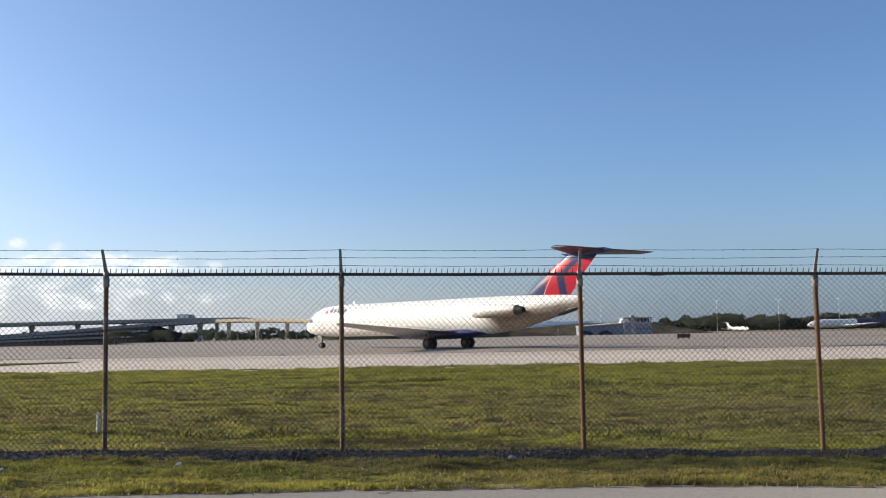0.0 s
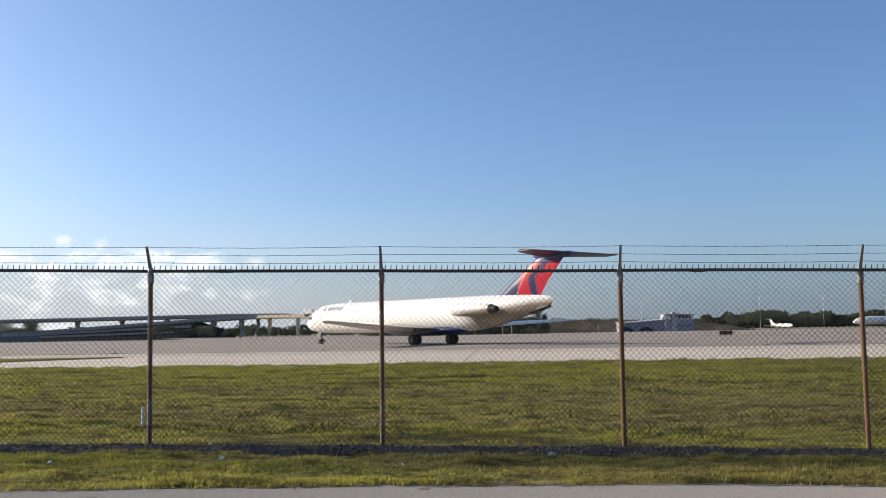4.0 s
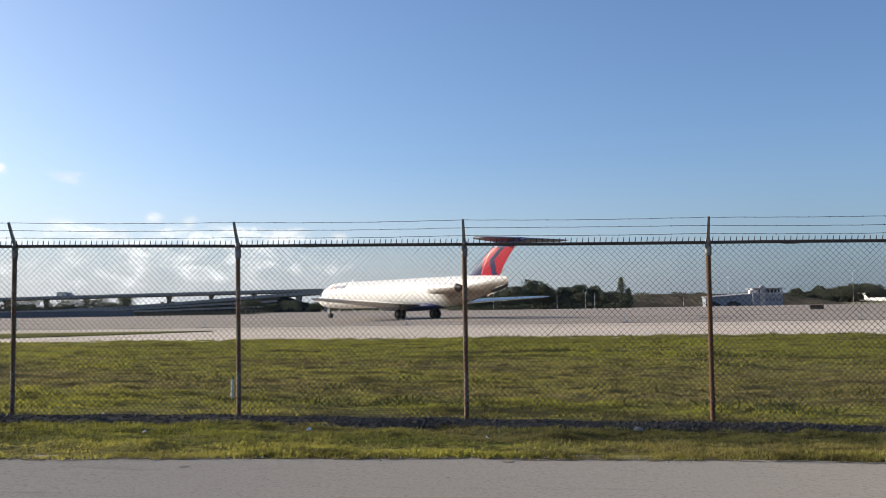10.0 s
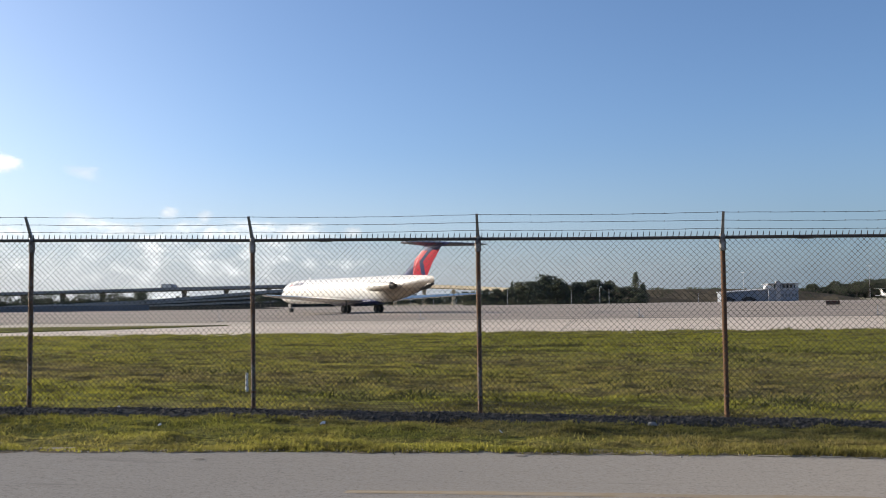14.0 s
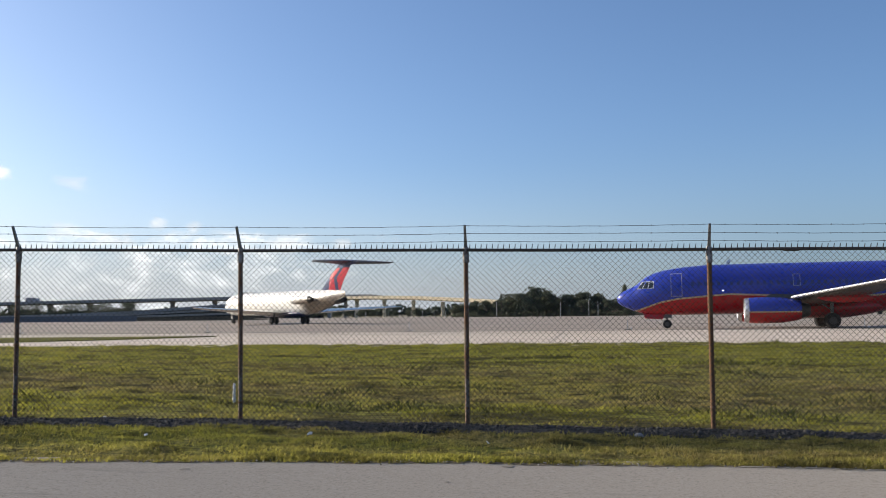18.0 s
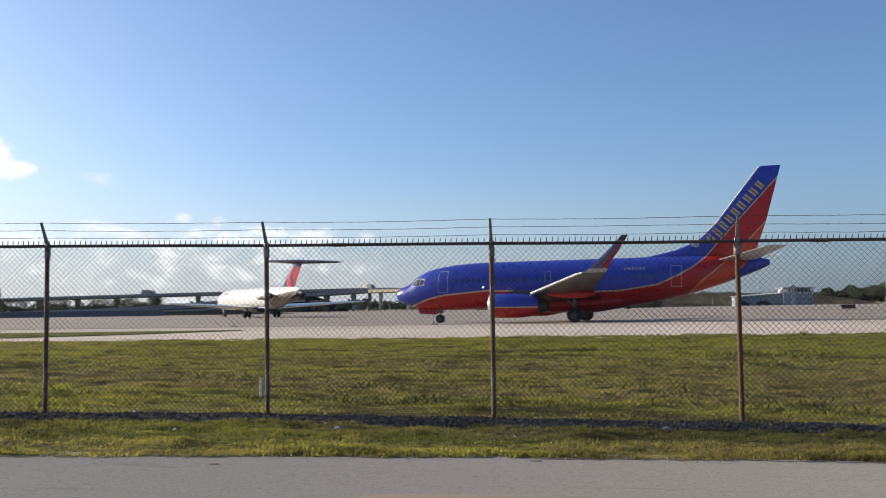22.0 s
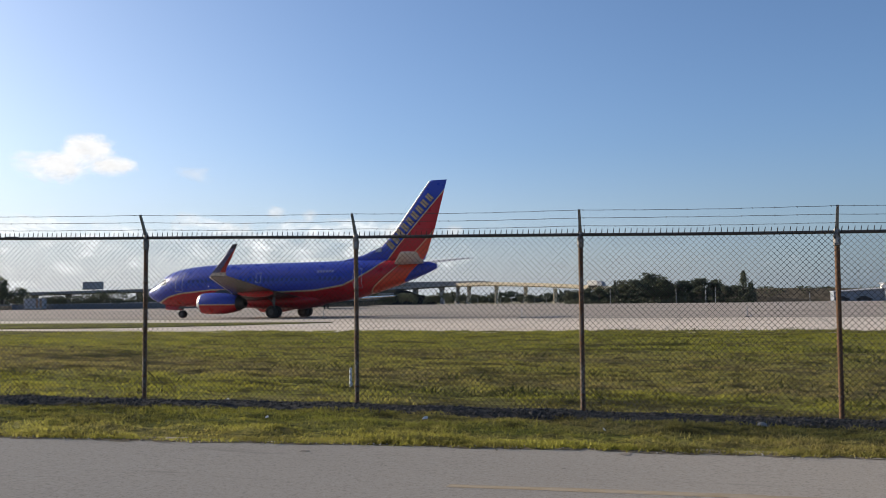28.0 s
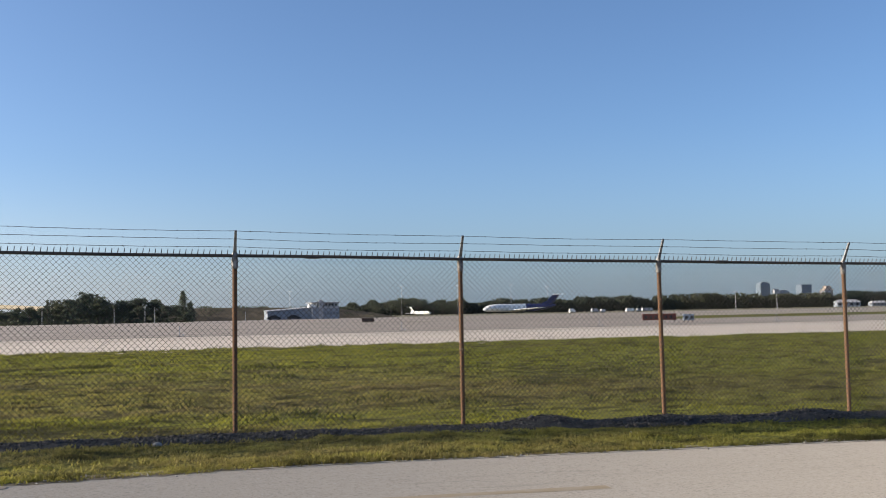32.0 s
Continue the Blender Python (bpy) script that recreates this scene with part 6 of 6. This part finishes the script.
# airfield signs and small boxes near the taxiway
for nm, x_, y_, w, h, m, r_, lab in (("airfield_sign", 51.0, 97.5, 3.7, 0.85, M_REDBOX, -16, "low red brown airfield guidance sign"), ("airfield_sign", 51.2, 91.5, 1.15, 0.8, M_TEAL, -16, "low grey blue airfield guidance sign"), ("airfield_sign", 28.6, 151.0, 1.9, 0.75, M_DARKBOX, -10, "low dark red airfield guidance sign")):
    sg = thing(nm, lab, "sign", "guidance signs", at=pose(x_, y_, 0, 0, 0, r_))
    g = Geo()
    g.box(-w / 2, -0.12, 0.16, w / 2, 0.12, h, 0.03)
    part("panel", g, m, sg)
    for k in range(3):
        lg = Geo()
        lg.box(-w / 2 + 0.15 + k * (w - 0.36) / 2, -0.04, 0.0, -w / 2 + 0.21 + k * (w - 0.36) / 2, 0.04, 0.18)
        part("leg", lg, M_BLACK, sg)
    for k in range(max(2, int(w / 0.6))):
        g = Geo().box(-w / 2 + 0.2 + k * 0.55, -0.135, 0.3, -w / 2 + 0.5 + k * 0.55, -0.1, h - 0.2)
        part("bar", g, M_BLACK, sg)

# light masts and the field side poles
for i, (x_, y_, h) in enumerate(((136, 600, 18.5), (173, 600, 18.5), (209, 600, 18.5), (70, 640, 17), (250, 640, 18), (262, 420, 9), (285, 420, 8))):
    mast = thing("light_mast", "thin grey apron light mast", "light mast", "apron light masts", at=pose(x_, y_, -0.5))
    g = Geo()
    g.tube([(0, 0, 0), (0, 0, h * 0.5), (0, 0, h)], [0.22, 0.16, 0.11], 8)
    part("pole", g, M_GREYWALL, mast)
    g = Geo()
    g.box(-1.4, -0.25, h, 1.4, 0.25, h + 0.35, 0.05)
    part("lamp_bar", g, M_GREYWALL, mast)
for i, (x_, h) in enumerate(((-34.4, 4.6), (-16.6, 4.0), (-8.8, 4.6), (-6.3, 4.2), (17.5, 2.6))):
    g = Geo()
    g.tube([(0, 0, -0.3), (0, 0, h * 0.6), (0, 0, h)], [0.075, 0.065, 0.05], 8)
    solid("field_pole", g, M_GREYWALL, "grey slim pole before the trees", "pole", "field poles", at=pose(x_, 271.5, 0), smooth=40)

# billboard, trailer, blue wall and hut to the far left
bb = thing("billboard", "dark roadside billboard on a single post", "billboard", at=pose(-373, 500, 0))
g = Geo()
g.box(-7.2, -0.4, 10.2, 7.2, 0.4, 14.8, 0.1)
part("panel", g, M_GREYWALL, bb)
g = Geo()
g.tube([(0, 0.6, -0.5), (0, 0.6, 12)], 0.55, 12)
part("post", g, M_BLACK, bb)
g = Geo()
g.box(-7.4, -1.3, 10.0, 7.4, -0.4, 10.2)
part("catwalk", g, M_BLACK, bb)
tr = thing("trailer", "white box trailer with dark panels parked by the apron", "trailer", at=pose(-187.6, 226, -0.4, 0, 0, 20))
g = Geo()
g.box(-2.7, -1.2, 0.6, 2.7, 1.2, 3.5, 0.06)
part("box", g, M_GREYWALL, tr)
for xx in (0.9, 1.9):
    g = Geo()
    g.box(xx - 0.28, -1.22, 0.9, xx + 0.28, -1.18, 3.3)
    part("panel", g, M_BROWNROOF, tr)
for xx in (-1.8, 1.7):
    for s in (-1, 1):
        w = Geo()
        w.tube([(xx, s * 1.1, 0.4), (xx, s * 0.85, 0.4)], 0.4, 12)
        part("wheel", w, M_TYRE, tr)
barrier = thing("apron_barrier", "long dark grey blue panelled barrier at the apron edge", "barrier", at=pose(-240, 229.5, -0.5))
panel_mesh = Geo().box(0, 0, 0, 2.8, 0.2, 2.0, 0.03).mesh("barrier_panel", M_BARRIER)
for k in range(41):
    part("barrier_panel", panel_mesh, None, barrier).location = (2.9 * k, 0, 0)
gen = thing("ground_cart", "yellow ground power cart beside the trailer", "cart", at=pose(-196.0, 224, -0.4))
g = Geo()
g.box(-1.6, -0.8, 0.45, 1.6, 0.8, 1.6, 0.08)
part("body", g, M_YELLOW, gen)
for xx in (-1.0, 1.0):
    for s in (-1, 1):
        w = Geo()
        w.tube([(xx, s * 0.8, 0.35), (xx, s * 0.55, 0.35)], 0.35, 12)
        part("wheel", w, M_TYRE, gen)

# low fence posts and signs at the far apron edge near the bridge
for i in range(26):
    g = Geo()
    g.tube([(0, 0, -0.3), (0, 0, 1.9)], 0.06, 6)
    solid("apron_fence_post", g, M_GREYWALL, "thin post of the far boundary fence", "fence post", "far fence posts", at=pose(-96 + i * 3.9, 316.5, 0))


def parked_jet(name, label, at, s, body, rear, engines, tail=None):
    jet = thing(name, label, "airplane", at=at)
    st = [(0, 2.4, 0.05, 0.05), (-0.6, 2.5, 0.7, 0.7), (-2, 2.8, 1.3, 1.35), (-4.5, 3.1, 1.8, 1.9), (-8, 3.2, 1.88, 2.0), (-24, 3.2, 1.88, 2.0), (-30, 3.2, 1.85, 1.95), (-35, 3.5, 1.45, 1.5), (-39, 3.9, 0.9, 0.95), (-42, 4.2, 0.4, 0.45)]
    g = Geo()
    g.loft([ring(x_ * s, z_ * s, a * s, b * s, 20) for x_, z_, a, b in st[:6]], True, False)
    part("fuselage", g, body, jet, smooth=60)
    g = Geo()
    g.loft([ring(x_ * s, z_ * s, a * s, b * s, 20) for x_, z_, a, b in st[5:]], False, True)
    part("rear_fuselage", g, rear, jet, smooth=60)
    w = surface([(-15 * s, -25 * s, 1.5 * s, 1.9 * s), (-24 * s, -28 * s, 16 * s, 3.0 * s)], (0.12, 0.1))
    part("left_wing", w, M_DULLWHITE, jet, smooth=40)
    part("right_wing", mirrored(w), M_DULLWHITE, jet, smooth=40)
    part("fin", upright([(-32 * s, -40 * s, 4.6 * s), (-37 * s, -42 * s, 6.5 * s), (-40.5 * s, -45 * s, 9.9 * s)], (0.06, 0.11, 0.1)), rear, jet, smooth=40)
    t_ = surface([(-40.5 * s, -44.5 * s, 0, 9.9 * s), (-43.5 * s, -45.5 * s, 5.4 * s, 9.9 * s)], (0.1, 0.08))
    part("left_tailplane", t_, tail or rear, jet, smooth=40)
    part("right_tailplane", mirrored(t_), tail or rear, jet, smooth=40)
    for sd in engines:
        g = Geo()
        g.loft([ring(x_ * s, 3.6 * s, a * s, a * s, 16) for x_, a in ((-31, 0.6), (-31.2, 0.72), (-34, 0.75), (-36, 0.5))])
        for i, p in enumerate(g.v):
            g.v[i] = (p[0], p[1] + 2.6 * s * sd, p[2])
        part("engine", g, rear, jet, smooth=40)
    for xx, yy in ((-4, 0), (-21, 2.8), (-21, -2.8)):
        g = Geo()
        g.tube([(xx * s, yy * s, 0.4 * s), (xx * s, yy * s, 1.8 * s)], 0.12 * s, 8)
        part("gear_leg", g, M_STRUT, jet)
        g = Geo()
        g.tube([(xx * s, (yy - 0.4) * s, 0.55 * s), (xx * s, (yy + 0.4) * s, 0.55 * s)], 0.55 * s, 14)
        part("wheel", g, M_TYRE, jet)
    return jet


parked_jet("parked_airliner", "parked white airliner with a dark blue tail", pose(151, 478, -0.3, 0, 0, 186), 1.0, M_DULLWHITE, M_NAVY, (1, -1), M_DULLWHITE)
parked_jet("parked_small_jet", "small white business jet parked far off", pose(116.5, 452, -0.3, 0, 0, -73), 0.45, M_PVC, M_PVC, (1, -1))

# vans, huts and the skyline
for i, (x_, y_, w, h, m) in enumerate(((189.5, 452, 2.8, 2.2, M_DULLWHITE), (203, 455, 3.4, 2.1, M_GREYWALL), (207.5, 455, 2.2, 1.8, M_CREAM), (224, 458, 4.2, 2.0, M_DULLWHITE), (229, 458, 2.4, 1.7, M_GREYWALL), (240, 470, 6, 2.0, M_GREYWALL))):
    van = thing("service_van", "pale service van parked at the far apron", "van", "parked vans", at=pose(x_, y_, -0.4))
    g = Geo()
    g.loft([[(-w / 2, -1, 0.3), (w / 2, -1, 0.3), (w / 2, 1, 0.3), (-w / 2, 1, 0.3)], [(-w / 2, -1, h * 0.6), (w / 2, -1, h * 0.6), (w / 2, 1, h * 0.6), (-w / 2, 1, h * 0.6)], [(-w / 2 + 0.1, -0.9, h), (w / 2 - 0.7, -0.9, h), (w / 2 - 0.7, 0.9, h), (-w / 2 + 0.1, 0.9, h)]])
    part("body", g, m, van)
    for xx in (-w * 0.32, w * 0.32):
        for s in (-1, 1):
            wh = Geo()
            wh.tube([(xx, s * 1.0, 0.33), (xx, s * 0.75, 0.33)], 0.33, 10)
            part("wheel", wh, M_TYRE, van)


def tower(x_, w, h, y_, m, floors, bays, label, step=0.0):
    ob = thing("city_tower", label, "tower", "distant skyline", at=pose(x_, y_, -2))
    g = Geo()
    g.box(-w / 2, 0, 0, w / 2, w * 0.8, h, 0.3)
    if step:
        g.box(-w * 0.3, w * 0.1, h + 0.02, w * 0.3, w * 0.6, h + step)
    part("wall", g, m, ob)
    for i in range(floors):
        for j in range(bays):
            win = Geo()
            cw, ch = w / bays, h / (floors + 0.5)
            win.box(-w / 2 + (j + 0.18) * cw, -0.25, (i + 0.45) * ch, -w / 2 + (j + 0.82) * cw, 0.2, (i + 0.95) * ch)
            part("window", win, M_TOWERGLASS, ob)
    return ob


# pane tint lifted by the same painted distance haze
M_TOWERGLASS = glass("hazy_window", (0.16, 0.20, 0.25))
for x_, w, h, m, lab, st in ((998, 19, 43, M_TOWER, "hazy blue grey high rise far off", 2), (1014, 9, 32, M_TOWERPALE, "pale high rise far off", 0), (1033, 17, 28, M_TOWERPALE, "broad pale block far off", 2), (1052, 10, 22, M_TOWERPALE, "pale low block far off", 0), (1092, 21, 40, M_TOWER, "hazy grey brown high rise far off", 0), (1115, 12, 27, M_TOWERPALE, "pale block beside the high rise", 0), (1137, 18, 31, M_TOWERTAN, "tan stepped block far off", 6), (960, 8, 20, M_TOWERPALE, "small pale block far off", 0), (925, 10, 19, M_TOWER, "small grey block far off", 0)):
    tower(x_, w, h, 1500 + random.uniform(-20, 20), m, 7 if h > 30 else 5, 4, lab, st)
for i, (x_, y_, w, h) in enumerate(((455, 585, 16, 5.2), (485, 590, 11, 4.0), (505, 588, 18, 5.6), (530, 590, 14, 6.2), (120, 655, 12, 4))):
    hut = thing("far_house", "low pale house with a grey roof beyond the field", "house", "far houses", at=pose(x_, y_, -0.5, 0, 0, -18))
    g = Geo()
    g.box(-w / 2, 0, 0, w / 2, 8, h * 0.62)
    part("wall", g, M_WALLWHITE, hut)
    g = Geo()
    g.loft([[(-w / 2 - 0.4, -0.5, h * 0.62), (w / 2 + 0.4, -0.5, h * 0.62), (w / 2 + 0.4, 8.5, h * 0.62), (-w / 2 - 0.4, 8.5, h * 0.62)], [(-w / 2 + 1.5, 3.9, h), (w / 2 - 1.5, 3.9, h), (w / 2 - 1.5, 4.1, h), (-w / 2 + 1.5, 4.1, h)]])
    part("roof", g, M_GREYWALL, hut)
    for j in range(4):
        g = Geo()
        g.box(-w / 2 + 0.8 + j * w / 4, -0.06, h * 0.2, -w / 2 + 0.8 + j * w / 4 + w * 0.12, 0.1, h * 0.5)
        part("window", g, M_GLASS, hut)


# ---- clouds ----
def sky_patch(name, az0, az1, el0, el1, R, material, label):
    """A piece of the far sky; az to the left of +y, in degrees."""
    cols, rows_ = max(2, int((az1 - az0) / 2)), 4
    me = bpy.data.meshes.new(name)
    v, f_ = [], []
    for i in range(cols + 1):
        for j in range(rows_ + 1):
            a, e = radians(az0 + (az1 - az0) * i / cols), radians(el0 + (el1 - el0) * j / rows_)
            v.append((-R * math.sin(a) * math.cos(e), R * math.cos(a) * math.cos(e), R * math.sin(e)))
    for i in range(cols):
        for j in range(rows_):
            a = i * (rows_ + 1) + j
            f_.append((a, a + rows_ + 1, a + rows_ + 2, a + 1))
    me.from_pydata(v, [], f_)
    uv = me.uv_layers.new(name="UVMap")
    for lp in me.loops:
        i, j = divmod(lp.vertex_index, rows_ + 1)
        uv.data[lp.index].uv = (i / cols, j / rows_)
    me.materials.append(material)
    ob = new(name, me)
    ob.visible_shadow = False
    return tagged(ob, label, "cloud", kind="structure")


C_BANK = cloud_veil("cloud_bank", 0.0046, (1, 1, 2.0), (0.95, 0.98, 1.0), 0.95, 0.40, 0.30, full=0.9, top=0.6)
C_HAZE = haze_veil("horizon_haze", (0.82, 0.89, 1.0), 0.67, 0.8)
C_HAZE_SUN = haze_veil("sunward_haze", (0.88, 0.95, 1.0), 0.78, 0.42)
C_HAZE_BLUE = haze_veil("blue_haze", (0.58, 0.77, 1.0), 0.40, 0.6)
C_PUFF = cloud_veil("cumulus", 0.0062, (1, 1, 1.7), (1.0, 0.99, 0.975), 0.90, 0.15, 0.30, True, 0.92)
C_SMALL = cloud_veil("small_cumulus", 0.017, (1, 1, 1.6), (1.0, 0.99, 0.98), 0.85, 0.20, 0.50, True, 0.55)
C_WISP = cloud_veil("wispy_cloud", 0.0085, (1, 1, 2), (0.95, 0.97, 1.0), 0.78, 0.26, 0.40, True, 0.5)
C_THIN = cloud_veil("thin_cloud", 0.0075, (1, 1, 2.6), (0.90, 0.94, 1.0), 0.62, 0.52, 0.3, full=0.6, top=0.4)
sky_patch("backdrop_haze", -10, 100, -0.3, 9.0, 4400, C_HAZE, "pale haze low over the horizon")
sky_patch("backdrop_haze_sunward", 22, 125, -0.3, 22.0, 4480, C_HAZE_SUN, "pale glare of the air towards the sun")
sky_patch("backdrop_haze_right", -75, 14, -0.3, 11.0, 4450, C_HAZE_BLUE, "thin blue haze low over the horizon")
sky_patch("backdrop_cloud_bank", 6, 90, 0.2, 7.2, 4300, C_BANK, "broken white cloud bank low over the horizon")
sky_patch("backdrop_cloud_thin", -6, 14, 0.6, 4.8, 4300, C_THIN, "thin scattered cloud low over the horizon")
sky_patch("backdrop_cumulus", 34.6, 41.9, 6.5, 9.1, 4200, C_PUFF, "bright cumulus cloud with a broad soft base")
sky_patch("backdrop_cumulus_crown", 34.9, 39.0, 7.6, 9.9, 4215, C_PUFF, "bright rounded crown of the cumulus cloud")
sky_patch("backdrop_cumulus_shoulder", 34.0, 38.0, 6.9, 8.9, 4190, C_PUFF, "soft shoulder of the cumulus cloud")
sky_patch("backdrop_wisp", 29.2, 33.0, 6.7, 8.4, 4250, C_WISP, "small wisp beside the cumulus")
for az, el, w, h in ((26.65, 5.30, 1.7, 1.1), (24.8, 5.12, 1.5, 1.1), (29.1, 4.30, 4.2, 1.6), (31.8, 4.9, 2.4, 1.2), (19.6, 4.15, 3.0, 1.5), (16.2, 4.2, 2.0, 1.3)):
    sky_patch("backdrop_small_cumulus", az - w / 2, az + w / 2, el - h / 2, el + h / 2, 4260, C_SMALL, "small white puff over the cloud bank")
sky_patch("backdrop_wisp_high", 43.0, 47.5, 5.4, 7.6, 4250, C_WISP, "small wisps low over the cloud bank")


# ---- what moves ----
# seconds, nose x, nose y, heading in degrees from +x
BLUE_ROWS = [(0, 97.0, 80.6, 177.0), (8, 53.5, 81.8, 177.0), (14.5, 18.4, 83.1, 177.0), (17, 4.8, 83.45, 176.8), (18, -0.7, 83.7, 176.5), (19, -5.95, 84.0, 175.4), (20, -11.45, 84.35, 174.5), (21, -16.9, 84.75, 174.0), (22, -22.35, 85.15, 174.1), (23, -28.4, 85.5, 174.5), (25, -40.25, 86.0, 175.0), (26.5, -49.2, 86.5, 175.0), (28, -58.3, 87.1, 174.5), (29, -64.1, 87.8, 173.0), (30, -69.95, 89.4, 170.2), (30.5, -72.9, 90.3, 168.3), (31, -74.9, 91.5, 166.1), (32, -79.6, 94.4, 160.5)]
WHITE_ROWS = [(0, -22.5, 115.3, 134.7), (3, -26.9, 119.6, 134.8), (6, -32.6, 125.0, 135.1), (9, -39.2, 131.0, 135.1), (12, -48.1, 139.9, 135.4), (13, -51.2, 143.0, 135.5), (15, -57.3, 148.8, 135.4), (17, -63.4, 154.4, 135.0), (19, -70.0, 161.2, 133.5), (21, -76.2, 168.3, 131.3), (23, -82.1, 176.3, 128.9), (25, -87.8, 185.0, 124.5), (27, -91.6, 197.0, 117.5), (29, -94.0, 213.0, 109.0), (31, -95.4, 230.0, 102.3), (32, -95.6, 238.0, 98.5)]


def travel(rows, t):
    """Smooth place and heading between the rows."""
    ts = [r[0] for r in rows]
    i = max(0, min(len(rows) - 2, sum(1 for s in ts if s <= t) - 1))
    out = []
    for c in (1, 2, 3):
        p = [rows[max(0, min(len(rows) - 1, i + k))] for k in (-1, 0, 1, 2)]
        h = p[2][0] - p[1][0]
        u = (t - p[1][0]) / h
        m1 = (p[2][c] - p[0][c]) / max(1e-6, p[2][0] - p[0][0]) * h
        m2 = (p[3][c] - p[1][c]) / max(1e-6, p[3][0] - p[1][0]) * h
        out.append((2 * u**3 - 3 * u**2 + 1) * p[1][c] + (u**3 - 2 * u**2 + u) * m1 + (-2 * u**3 + 3 * u**2) * p[2][c] + (u**3 - u**2) * m2)
    return out


def motions():
    paths = {"blue": (BLUE_JET, BLUE_ROWS), "white": (WHITE_JET, WHITE_ROWS)}
    for jet, rows in paths.values():
        steps = [k * 0.5 for k in range(65)]
        walk(jet, [(t, pose(*travel(rows, t)[:2], 0.0, 0, 0, travel(rows, t)[2])) for t in steps])
    for hub, key, r, place in WHEELS:
        rows, roll, last, keyed = paths[key][1], 0.0, None, []
        for k in range(481):
            t = k / 15
            x, y, h = travel(rows, t)
            if last is not None:
                roll += math.degrees(math.hypot(x - last[0], y - last[1]) / r)
            last = (x, y)
            keyed.append((t, pose(*place) @ pose(0, 0, 0, 0, roll % 360.0, 0)))
        walk(hub, keyed)
    for truck, rows in TRUCKS:
        walk(truck, [(t, pose(x, y, z, 0, 0, h)) for t, x, y, z, h in rows])


motions()
